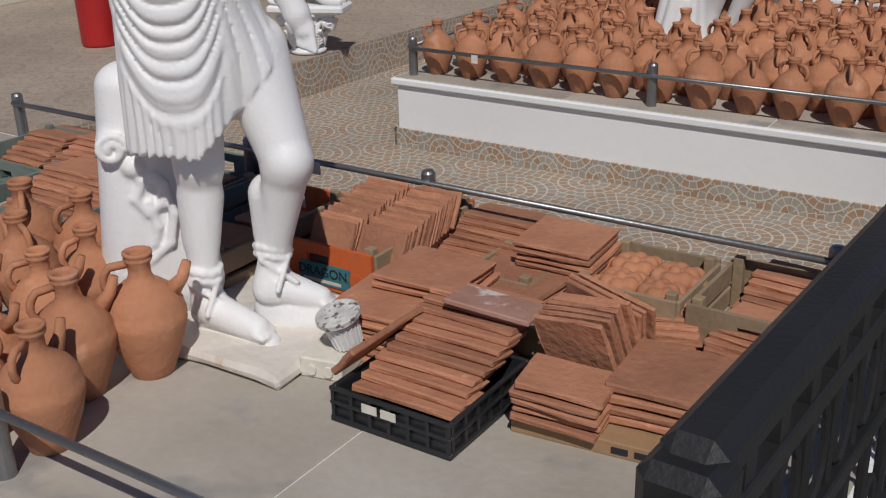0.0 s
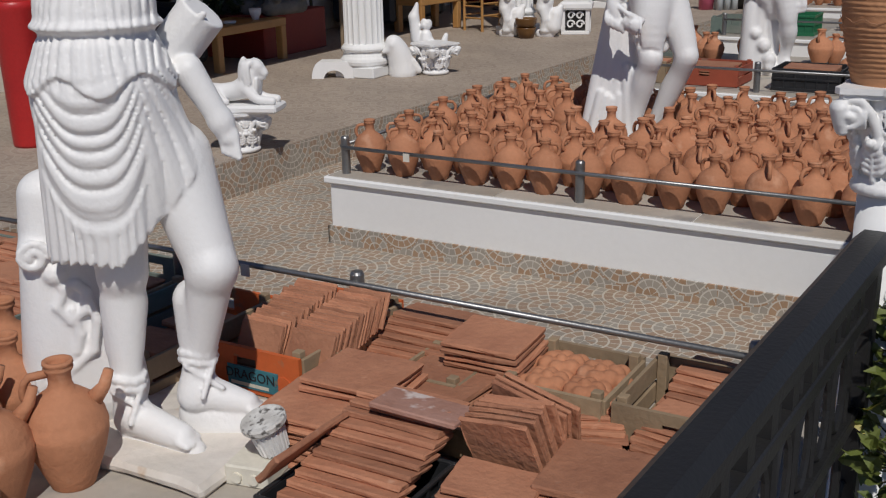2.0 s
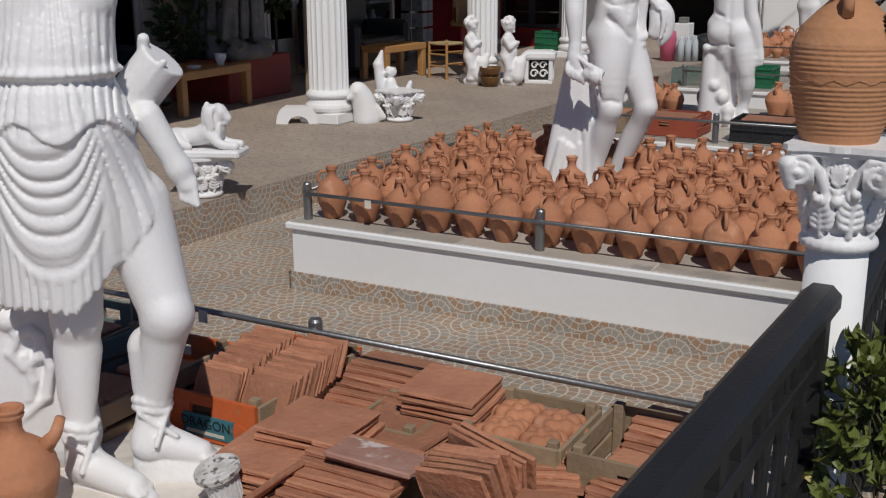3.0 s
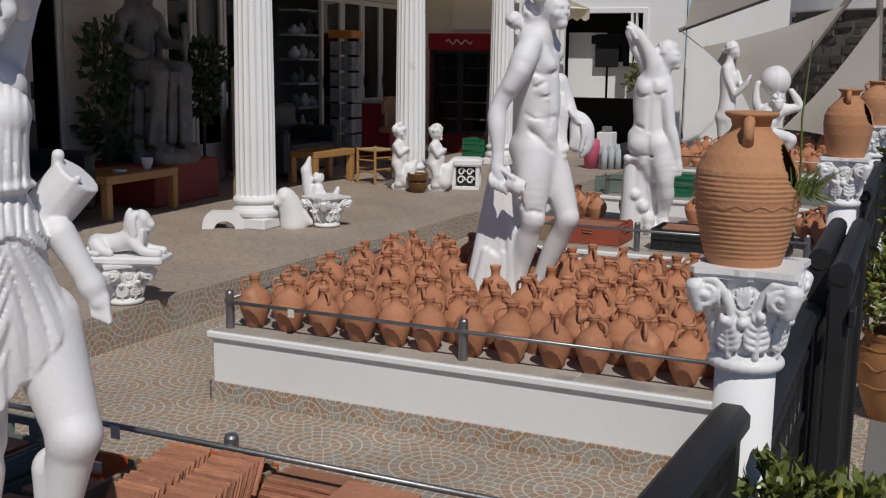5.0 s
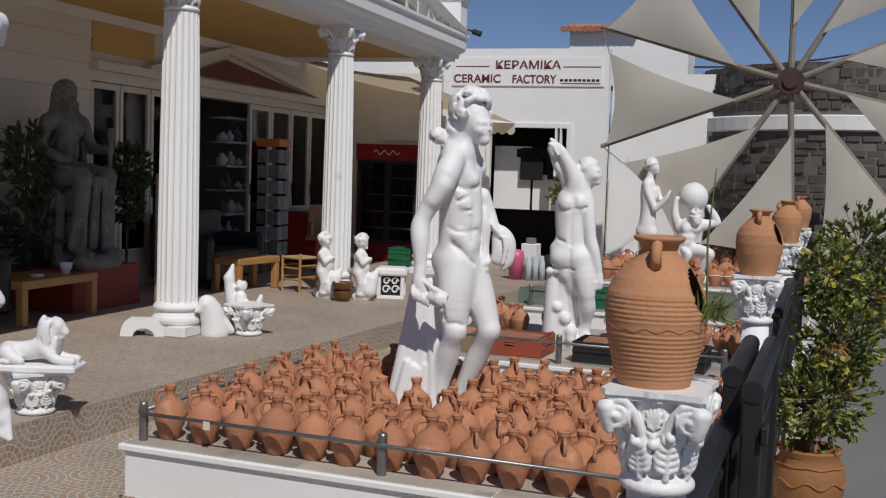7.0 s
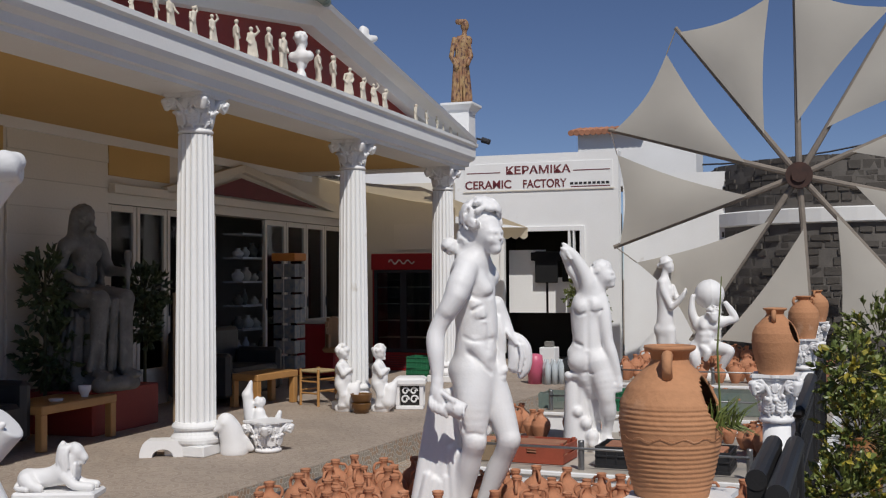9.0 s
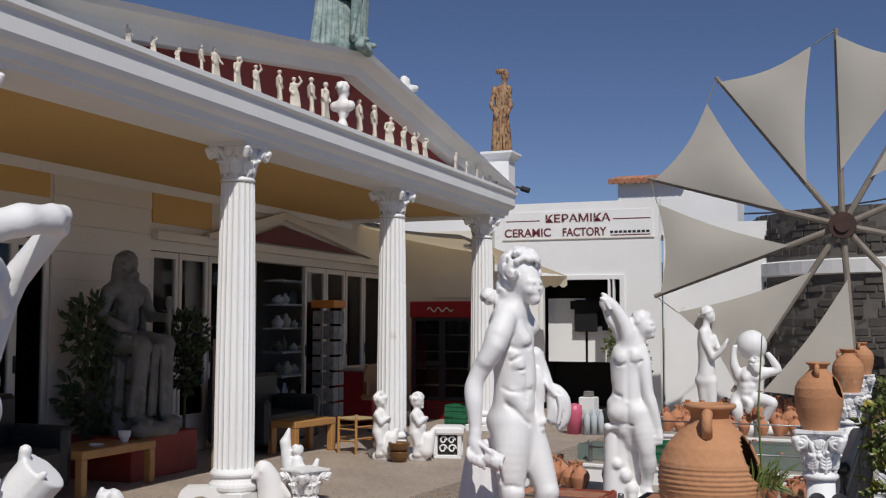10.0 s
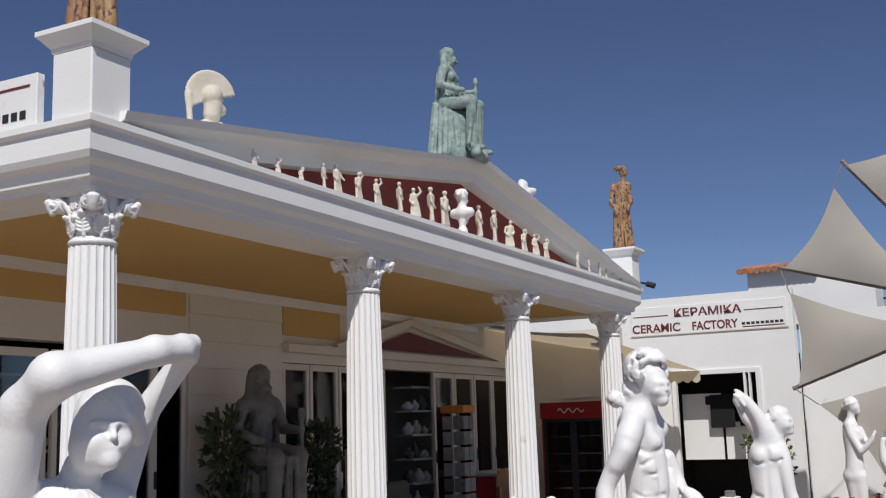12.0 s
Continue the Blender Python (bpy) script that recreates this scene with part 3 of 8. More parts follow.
    for lo_, hi_, k in ((0.90, 0.945, 0.94), (0.945, 1.0, 1.01)):
        ring = []
        for i in range(4):
            a0 = math.pi / 4 + math.pi / 2 * i
            c0 = Vector((math.cos(a0), math.sin(a0), 0)) * w * 1.32 * k
            c1 = Vector((math.cos(a0 + math.pi / 2), math.sin(a0 + math.pi / 2), 0)) * w * 1.32 * k
            for t in (0.05, 0.15, 0.3, 0.4, 0.46, 0.54, 0.6, 0.7, 0.85, 0.95):
                p = c0.lerp(c1, t)
                ring.append(p * (1 - 0.10 * math.sin(math.pi * t) + (0.05 if 0.42 < t < 0.58 else 0)))
        lo_v = [bm.verts.new(p + Vector((0, 0, h * lo_))) for p in ring]
        hi_v = [bm.verts.new(p + Vector((0, 0, h * hi_))) for p in ring]
        flat = [bm.faces.new(lo_v[::-1]), bm.faces.new(hi_v)]
        for i in range(len(ring)):
            j = (i + 1) % len(ring)
            flat.append(bm.faces.new((lo_v[i], lo_v[j], hi_v[j], hi_v[i])))
        for face_ in flat:
            face_.smooth = False
    bm.to_mesh(me)
    bm.free()
    return me


CAPITAL = capital_data()


def capital(w, h, parent):
    """The capital at a half width and height, base at z = 0."""
    ob = new("capital", CAPITAL)
    ob.parent = parent
    ob.scale = (w / 0.1, w / 0.1, h / 0.193)
    return ob


for s, o in ((0.15, 0.0), (3.23, 0.0), (6.46, 0.0), (9.56, 0.0)):
    column(s, o)

# entablature: a moulded beam that runs along the front and back along both sides
END = 10.15
path = [temple(-0.18, -12, 0), temple(-0.18, 0.30, 0), temple(END, 0.30, 0), temple(END, -8, 0)]
bm = bmesh.new()
strip(bm, path, [(-0.55, 3.26), (-0.12, 3.26), (-0.12, 3.30), (-0.08, 3.305), (-0.07, 3.37), (-0.02, 3.40), (0.0, 3.44), (0.0, 3.58), (0.03, 3.60), (0.03, 3.64), (-0.55, 3.64)])
tagged(part("entablature", bm, WHITE), "white moulded beam over the porch columns", "entablature", kind="structure")
# pediment
APEX_S, APEX_Z = 5.12, 4.45
bm = bmesh.new()
for s0, s1, z0, z1 in ((0.05, APEX_S, 3.71, APEX_Z), (END - 0.1, APEX_S, 3.68, APEX_Z)):
    prof = [(0.36, 0.0), (0.34, -0.05), (0.20, -0.10), (0.16, -0.20), (-0.3, -0.20), (-0.3, 0.0)]
    ra, rb = [], []
    for o, dz in prof:
        ra.append(bm.verts.new(temple(s0, o, z0 + dz)))
        rb.append(bm.verts.new(temple(s1, o, z1 + dz)))
    for i in range(len(prof)):
        j = (i + 1) % len(prof)
        bm.faces.new((ra[i], rb[i], rb[j], ra[j]))
    bm.faces.new(ra)
    bm.faces.new(rb[::-1])
bmesh.ops.recalc_face_normals(bm, faces=bm.faces)
tagged(part("pediment", bm, WHITE), "white raking cornice of the low gable", "pediment", kind="structure")
bm = bmesh.new()
vs = [bm.verts.new(temple(s, o, z)) for o in (0.02, -0.1) for s, z in ((0.3, 3.6), (END - 0.3, 3.6), (APEX_S, APEX_Z - 0.1))]
bm.faces.new(vs[:3])
bm.faces.new(vs[3:][::-1])
tagged(part("tympanum", bm, RED), "dark red painted gable field", "gable", kind="structure")
# soffit
bm = bmesh.new()
box(bm, (0.36, 0.24, 3.28), (END - 0.54, 2.34, 3.32), 0, TM)
tagged(part("ceiling", bm, OCHRE), "ochre painted porch ceiling", "ceiling", kind="structure")
bm = bmesh.new()
for k in (0, 1):
    vs = [bm.verts.new(temple(s, o, z)) for s, o, z in (((-0.15, 0.1, 3.64), (APEX_S, 0.1, APEX_Z), (APEX_S, -9, APEX_Z), (-0.15, -9, 3.64)) if k == 0 else ((END, 0.1, 3.64), (APEX_S, 0.1, APEX_Z), (APEX_S, -9, APEX_Z), (END, -9, 3.64)))]
    bm.faces.new(vs)
tagged(part("roof", bm, WHITE), "low white roof behind the gable", "roof", kind="structure")
# corner pedestals
for s in (-0.02, END - 0.16):
    p = thing("pedestal", Matrix.Translation(temple(s, 0.14, 3.64)) @ pose(0, 0, 0, 0, 0, FYAW), "white roof pedestal with a moulded top", "pedestal", "roof pedestals")
    bm = bmesh.new()
    box(bm, (-0.16, -0.16, 0), (0.16, 0.16, 0.42), 0.01)
    part("shaft", bm, WHITE, p)
    bm = bmesh.new()
    lathe(bm, [(0.23, 0.42), (0.24, 0.45), (0.30, 0.50), (0.33, 0.52), (0.33, 0.55)], 4)
    bmesh.ops.rotate(bm, cent=(0, 0, 0), matrix=Matrix.Rotation(math.pi / 4, 3, "Z"), verts=bm.verts)
    part("cap", bm, WHITE, p)

on_terrace(made)
# ---- fence pillars ----
FA, FDIR = Vector((0.79, 1.82, 0)), Vector((0.534, 0.845, 0))
FEYAW = math.degrees(math.atan2(FDIR.y, FDIR.x))


def pillar(k):
    p = thing("fence_pillar", Matrix.Translation(FA + FDIR * 2.5 * k) @ pose(0, 0, 0, 0, 0, FEYAW), "white fence pillar topped by a leafy capital", "pillar", "fence pillars")
    bm = bmesh.new()
    lathe(bm, [(0.060, 0.1), (0.060, 0.16), (0.054, 0.18), (0.054, 1.163)], 24)
    part("shaft", bm, WHITE, p, smooth=True)
    c = capital(0.1, 0.193, p)
    c.location = (0, 0, 1.163)
    return p


for k in range(4):
    pillar(k)


# ---- statues ----
# the huntress: short pleated tunic, one arm over her head, a quiver at her hip, a scrolled trunk behind
def huntress():
    f = Figure()
    f.limb((-0.136, 0.05, 0.585), 0.075, (-0.132, 0.0, 0.386), 0.055)
    f.limb((-0.134, 0.015, 0.36), 0.050, (-0.150, 0.0, 0.115), 0.032)
    f.limb((-0.137, 0.03, 0.30), 0.050, (-0.146, 0.02, 0.21), 0.040)
    f.limb((-0.150, 0.01, 0.115), 0.034, (-0.147, 0.02, 0.03), 0.042)
    f.limb((-0.135, -0.01, 0.045), 0.040, (-0.045, -0.085, 0.018), 0.030)
    f.limb((-0.003, 0.02, 0.618), 0.083, (0.053, -0.06, 0.394), 0.056)
    f.ball((0.055, -0.075, 0.395), 0.05)
    f.limb((0.048, -0.055, 0.37), 0.052, (0.012, 0.0, 0.155), 0.031)
    f.limb((0.015, 0.005, 0.30), 0.050, (0.008, 0.005, 0.21), 0.040)
    f.limb((0.010, 0.0, 0.155), 0.034, (-0.004, 0.0, 0.075), 0.042)
    f.limb((0.005, 0.0, 0.085), 0.042, (0.105, -0.03, 0.05), 0.028)
    for foot, toe, z in (((-0.045, -0.085), (0.77, -0.64), 0.016), ((0.105, -0.03), (0.96, -0.28), 0.045)):
        for i in range(5):
            w = (i - 2) * 0.0125
            x, y = foot[0] - toe[1] * w + toe[0] * 0.012, foot[1] + toe[0] * w + toe[1] * 0.012
            f.limb((x, y, z), 0.0095, (x + toe[0] * (0.024 - abs(i - 1) * 0.004), y + toe[1] * (0.024 - abs(i - 1) * 0.004), z - 0.006), 0.008, 0.006)
    # sandal soles and straps
    f.limb((-0.150, 0.02, -0.012), 0.030, (-0.02, -0.10, -0.014), 0.026, 0.004)
    f.limb((-0.01, 0.01, 0.028), 0.036, (0.125, -0.035, 0.022), 0.028, 0.004)
    f.limb((-0.01, 0.01, 0.0), 0.036, (0.10, -0.03, 0.0), 0.034, 0.01)
    for c, r0 in (((-0.150, 0.0, 0.125), 0.038), ((0.009, 0.0, 0.165), 0.037)):
        for dz in (0, 0.018):
            pts = [(c[0] + r0 * math.cos(a), c[1] + r0 * math.sin(a), c[2] + dz + 0.006 * math.sin(2 * a)) for a in np.linspace(0, 2 * math.pi, 13)]
            for p, q in zip(pts, pts[1:]):
                f.limb(p, 0.0085, q, 0.0085, 0.004)
        f.limb((c[0] - 0.03, c[1] - 0.03, c[2] - 0.005), 0.007, (c[0] + 0.045, c[1] - 0.04, c[2] - 0.065), 0.007, 0.004)
        f.limb((c[0] + 0.03, c[1] - 0.03, c[2] - 0.005), 0.007, (c[0] + 0.0, c[1] - 0.055, c[2] - 0.075), 0.007, 0.004)
    # trunk with scrolls
    f.limb((-0.285, 0.15, 0.53), 0.055, (-0.30, 0.15, 0.06), 0.085)
    f.limb((-0.25, 0.16, 0.52), 0.07, (-0.25, 0.16, 0.05), 0.085)
    f.limb((-0.20, 0.17, 0.42), 0.06, (-0.19, 0.17, 0.05), 0.085)
    for cx, cz, r0, turns in ((-0.315, 0.41, 0.036, 1.6), (-0.315, 0.11, 0.034, 1.6)):
        pts = [(cx + r0 * (1 - 0.8 * t) * math.cos(turns * 6.28 * t), 0.075, cz + r0 * (1 - 0.8 * t) * math.sin(turns * 6.28 * t)) for t in np.linspace(0, 1, 20)]
        f.ball((cx, 0.112, cz), r0, 0.02)
        for p, q in zip(pts, pts[1:]):
            f.limb(p, 0.009, q, 0.008, 0.004)
    f.ball((-0.275, 0.095, 0.365), 0.030, 0.008)
    for q in ([(-0.26, 0.33), (-0.28, 0.29), (-0.255, 0.255), (-0.225, 0.275), (-0.215, 0.32), (-0.235, 0.34), (-0.265, 0.335)], [(-0.215, 0.31), (-0.20, 0.25), (-0.215, 0.18), (-0.26, 0.145), (-0.285, 0.13), (-0.28, 0.09), (-0.25, 0.085)], [(-0.25, 0.28), (-0.24, 0.22), (-0.25, 0.18)]):
        for p, r in zip(q, q[1:]):
            f.limb((p[0], 0.082, p[1]), 0.011, (r[0], 0.082, r[1]), 0.011, 0.006)
    flesh = Figure()
    flesh.limb((-0.270, 0.0, 1.13), 0.065, (-0.222, -0.08, 1.315), 0.046)
    flesh.limb((-0.222, -0.08, 1.315), 0.046, (-0.160, -0.14, 1.376), 0.046)
    flesh.limb((-0.165, -0.14, 1.374), 0.046, (0.030, -0.05, 1.428), 0.030)
    flesh.limb((0.03, -0.05, 1.43), 0.032, (0.085, 0.0, 1.436), 0.030)
    flesh.limb((0.085, 0.0, 1.445), 0.020, (0.108, 0.03, 1.45), 0.022)
    for i in range(4):
        flesh.limb((0.085 + i * 0.006, 0.0 - i * 0.002, 1.462 - i * 0.013), 0.009, (0.113, 0.045, 1.458 - i * 0.014), 0.009, 0.005)
    flesh.limb((0.10, 0.06, 1.43), 0.026, (0.0, 0.13, 1.29), 0.030)
    flesh.limb((0.0, 0.13, 1.29), 0.034, (-0.055, 0.11, 1.11), 0.042)
    flesh.limb((-0.072, 0.03, 1.285), 0.066, (-0.085, 0.0, 1.235), 0.058)
    flesh.ball((-0.06, 0.045, 1.31), 0.070)
    face(flesh, (-0.078, 0.01, 1.262), 0.066, (0.42, -0.9))
    for i in range(20):
        a = -2.75 + i * 0.2
        for k in range(5):
            b0, b1 = 0.25 + k * 0.22, 0.25 + (k + 1) * 0.22
            w0, w1 = 0.10 * math.sin(i * 1.7 + k * 1.9), 0.10 * math.sin(i * 1.7 + (k + 1) * 1.9)
            flesh.limb((-0.062 + 0.069 * math.cos(a + w0) * math.cos(b0), 0.042 + 0.069 * math.sin(a + w0) * math.cos(b0), 1.296 + 0.069 * math.sin(b0)), 0.0085,
                       (-0.062 + 0.069 * math.cos(a + w1) * math.cos(b1), 0.042 + 0.069 * math.sin(a + w1) * math.cos(b1), 1.296 + 0.069 * math.sin(b1)), 0.0075, 0.003)
    flesh.curls((-0.045, 0.095, 1.315), 0.030, 24, 0.012, 31, -1)
    flesh.limb((-0.02, -0.02, 1.30), 0.012, (-0.005, 0.06, 1.25), 0.02, 0.01)
    flesh.limb((-0.115, 0.04, 1.19), 0.040, (-0.135, 0.05, 1.11), 0.052)
    flesh.limb((-0.20, 0.03, 1.11), 0.062, (-0.06, 0.08, 1.10), 0.058)
    flesh.ball((-0.05, -0.03, 1.045), 0.050)
    # quiver and left arm at her side
    f.drum((-0.02, 0.10, 0.785), (0.088, 0.055, 0.918), 0.052)
    f.limb((-0.01, 0.05, 0.80), 0.008, (0.085, 0.008, 0.915), 0.008, 0.004)
    flesh.limb((0.046, 0.06, 0.925), 0.012, (0.050, 0.05, 0.960), 0.013, 0.006)
    flesh.limb((0.045, 0.03, 0.80), 0.033, (0.103, 0.01, 0.692), 0.024)
    flesh.limb((0.103, 0.02, 0.69), 0.027, (0.118, 0.01, 0.655), 0.022)
    for i in range(4):
        flesh.limb((0.128 - i * 0.009, 0.0 + i * 0.006, 0.665), 0.009, (0.134 - i * 0.010, -0.01 + i * 0.006, 0.612 + i * 0.004), 0.007, 0.005)
    f.limbs += flesh.limbs
    f.dents += flesh.dents
    tunic = Figure()
    tunic.limb((-0.155, 0.04, 1.07), 0.098, (-0.126, 0.02, 0.90), 0.100, 0.05)
    tunic.limb((-0.126, 0.01, 0.90), 0.104, (-0.135, 0.01, 0.78), 0.118, 0.05)
    tunic.limb((-0.170, 0.02, 0.76), 0.105, (-0.205, 0.02, 0.40), 0.080, 0.05)
    tunic.limb((-0.115, -0.01, 0.78), 0.112, (-0.125, -0.025, 0.40), 0.088, 0.05)
    tunic.limb((-0.080, 0.01, 0.76), 0.095, (0.030, -0.01, 0.50), 0.080, 0.05)
    tunic.limb((-0.05, -0.02, 1.05), 0.052, (-0.08, -0.02, 0.96), 0.06, 0.05)

    def cloth(ax, d):
        x, y, z = np.meshgrid(*ax, indexing="ij", sparse=True)
        c = tunic.field(ax)
        a = np.arctan2(y - 0.01, x + 0.13)
        up = z > 0.905
        soft = lambda w: np.abs(np.sin(w)) ** 0.7
        pleat = 0.004 - 0.0075 * soft(a * 15 + 1.3 * np.sin(z * 9) + 0.9 * np.sin(a * 5)) - 0.002 * soft(a * 29 + 1.1 * np.sin(z * 17))
        u = np.abs(x + 0.160) / 0.10
        q = z - 0.105 * u ** 2 + 0.006 * np.sin(x * 50)
        swag = 0.005 - 0.0105 * soft(62 * q + 1.5 * np.sin(19 * q)) - 0.002 * soft(118 * q)
        front = np.clip((0.0 - y) / 0.04, 0, 1) * np.clip((1.12 - u) / 0.18, 0, 1) * np.clip((0.82 - z) / 0.05, 0, 1) * np.clip((q - 0.475) / 0.03, 0, 1)
        fan = (x + 0.10) / (0.09 + 0.5 * np.clip(0.82 - z, 0, 1))
        hip = 0.004 - 0.008 * soft(17 * fan + 0.8 * np.sin(z * 16)) - 0.002 * soft(31 * fan)
        side = np.clip((x + 0.08) / 0.02, 0, 1) * np.clip(0.5 - y / 0.1, 0, 1)
        pleat = pleat * (1 - side) + hip * side
        off = np.where(up, pleat * 0.9, pleat * (1 - front) + swag * front)
        c = c + off
        c = c - 0.012 * np.exp(-((z - 0.905) / 0.010) ** 2)
        c = c + 0.010 * np.clip((0.797 + 0.02 * np.sin(a * 5) - z) / 0.006, 0, 1)
        c = c + 0.008 * np.exp(-((z - 0.89) / 0.012) ** 2)
        hem = 0.412 + 0.016 * np.cos((x + 0.2) * 14) + np.clip(x + 0.13, 0, 1) * 1.2 + 0.004 * np.sin(a * 30)
        c = np.maximum(c, hem - z)
        h = np.clip(0.5 + 0.5 * (c - d) / 0.006, 0, 1)
        return c * (1 - h) + d * h - 0.006 * h * (1 - h)

    return f.build("statue", (-0.53, 2.30, 0.54), 12.4, 0.005, "white plaster huntress statue in a pleated short tunic", cloth=cloth)


def wine_god():
    f = Figure()
    # head bent forward, curls, locks on the neck
    f.chain([(0.160, 0.015, 1.520, 0.082), (0.188, -0.012, 1.455, 0.066), (0.203, -0.030, 1.400, 0.040), (0.212, -0.042, 1.374, 0.024)], 0.03)
    face(f, (0.186, -0.020, 1.440), 0.071, (0.76, -0.65))
    f.locks((0.156, 0.018, 1.530), 0.090, 100, 0.027, 3, -0.35, (0.76, -0.65))
    f.locks((0.204, -0.022, 1.568), 0.030, 16, 0.020, 13, 0.0)
    f.locks((0.090, 0.030, 1.440), 0.040, 22, 0.020, 8, -1)
    f.locks((-0.004, 0.030, 1.395), 0.022, 14, 0.020, 18, -1)
    f.chain([(0.095, 0.03, 1.45, 0.05), (0.06, 0.03, 1.37, 0.03)], 0.02)
    f.chain([(0.160, 0.010, 1.42, 0.052), (0.140, 0.012, 1.35, 0.052), (0.118, 0.02, 1.29, 0.066)], 0.03)
    # trunk of the body
    f.chain([(0.13, 0.01, 1.335, 0.045), (0.075, -0.035, 1.292, 0.058)], 0.04)
    f.chain([(0.16, 0.06, 1.30, 0.05), (0.185, 0.09, 1.24, 0.06)], 0.04)
    f.chain([(0.085, 0.03, 1.255, 0.090), (0.100, 0.03, 1.17, 0.104), (0.116, 0.03, 1.06, 0.101), (0.122, 0.03, 0.98, 0.100), (0.118, 0.03, 0.90, 0.099), (0.110, 0.03, 0.80, 0.102), (0.106, 0.03, 0.73, 0.100)], 0.045)
    f.chain([(0.125, -0.030, 1.225, 0.050), (0.160, -0.030, 1.180, 0.048)], 0.020)
    f.chain([(0.165, 0.035, 1.215, 0.05), (0.178, 0.03, 1.175, 0.044)], 0.020)
    f.chain([(0.168, 0.0, 1.12, 0.050), (0.176, 0.0, 1.04, 0.050), (0.174, -0.005, 0.97, 0.052)], 0.03)
    f.chain([(0.168, 0.0, 0.940, 0.050), (0.168, 0.0, 0.88, 0.058), (0.156, 0.0, 0.82, 0.058)], 0.016)
    f.chain([(0.115, -0.058, 0.905, 0.030), (0.165, -0.050, 0.845, 0.022)], 0.03)
    for i in range(3):
        f.chain([(0.105 + 0.012 * i, -0.062, 1.12 - 0.032 * i, 0.016), (0.150 + 0.008 * i, -0.058, 1.095 - 0.032 * i, 0.012)], 0.022)
    f.ball((0.052, 0.05, 0.775), 0.066, 0.04)
    def on(x, z, out=0.0):
        return (x, 0.03 - math.sqrt(max(0.0004, 0.0100 - (x - 0.122) ** 2)) - 0.004 - out, z)

    f.groove([on(0.075, 1.165), on(0.110, 1.142), on(0.150, 1.130, 0.01), on(0.185, 1.138, 0.01), on(0.205, 1.150, 0.01)], 0.008, 0.016)
    f.groove([on(0.178, 1.135, 0.01), on(0.186, 1.06, 0.006), on(0.186, 0.98, 0.006), on(0.184, 0.91, 0.004)], 0.007, 0.016)
    f.groove([on(0.060, 0.945), on(0.105, 0.925), on(0.155, 0.925, 0.006), on(0.20, 0.935, 0.008)], 0.006, 0.014)
    f.groove([on(0.085, 0.865), on(0.125, 0.835), on(0.165, 0.795, 0.008), on(0.195, 0.770, 0.01)], 0.008, 0.018)
    f.groove([on(0.105, 1.075), on(0.140, 1.095, 0.004), on(0.170, 1.105, 0.006)], 0.006, 0.014)
    f.groove([on(0.140, 1.030, 0.002), on(0.185, 1.035, 0.006)], 0.005, 0.014)
    f.groove([on(0.178, 0.885, 0.012), on(0.184, 0.885, 0.012)], 0.008, 0.008)
    f.groove([(0.070, -0.105, 0.475), (0.112, -0.115, 0.482), (0.150, -0.100, 0.470)], 0.006, 0.016)
    f.groove([(0.040, -0.075, 0.60), (0.055, -0.090, 0.50)], 0.008, 0.02)
    # near arm with the cup
    f.chain([(0.072, -0.080, 1.270, 0.058), (0.045, -0.115, 1.205, 0.063), (0.015, -0.125, 1.13, 0.055), (-0.030, -0.12, 1.055, 0.047), (-0.062, -0.12, 0.995, 0.042), (-0.076, -0.125, 0.945, 0.045), (-0.074, -0.14, 0.885, 0.043), (-0.069, -0.15, 0.81, 0.034), (-0.067, -0.158, 0.745, 0.027)], 0.022)
    f.chain([(0.03, -0.155, 1.15, 0.035), (-0.015, -0.150, 1.08, 0.032)], 0.025)
    f.chain([(-0.067, -0.160, 0.735, 0.029), (-0.070, -0.165, 0.690, 0.034), (-0.055, -0.165, 0.650, 0.034)], 0.014)
    for i in range(4):
        x, z = -0.098 + 0.022 * i, 0.662 - 0.010 * i
        f.chain([(x, -0.182, z, 0.0125), (x - 0.002, -0.196, z - 0.030, 0.012), (x + 0.008, -0.190, z - 0.058, 0.010)], 0.004)
    f.chain([(-0.045, -0.185, 0.69, 0.013), (-0.012, -0.205, 0.665, 0.012), (0.012, -0.212, 0.648, 0.010)], 0.005)
    f.drum((-0.020, -0.170, 0.632), (0.060, -0.182, 0.592), 0.043)
    f.chain([(0.058, -0.182 + 0.043 * math.cos(a), 0.593 + 0.043 * math.sin(a), 0.0075) for a in np.linspace(0, 2 * math.pi, 15)], 0.004)
    f.chain([(0.010, -0.175 + 0.043 * math.cos(a), 0.617 + 0.043 * math.sin(a), 0.006) for a in np.linspace(0, 2 * math.pi, 15)], 0.004)
    f.dent((0.098, -0.186, 0.573), 0.050)
    # legs
    f.chain([(0.112, 0.0, 0.76, 0.098), (0.110, -0.02, 0.67, 0.093), (0.106, -0.04, 0.56, 0.079), (0.108, -0.05, 0.465, 0.063), (0.110, -0.058, 0.425, 0.058), (0.098, -0.04, 0.375, 0.052), (0.082, -0.015, 0.305, 0.056), (0.062, 0.01, 0.20, 0.045), (0.045, 0.03, 0.10, 0.034), (0.040, 0.04, 0.05, 0.036)], 0.03)
    f.ball((0.120, -0.078, 0.440), 0.036, 0.02)
    f.limb((0.037, 0.04, 0.03), 0.036, (0.07, -0.06, 0.012), 0.028, 0.02)
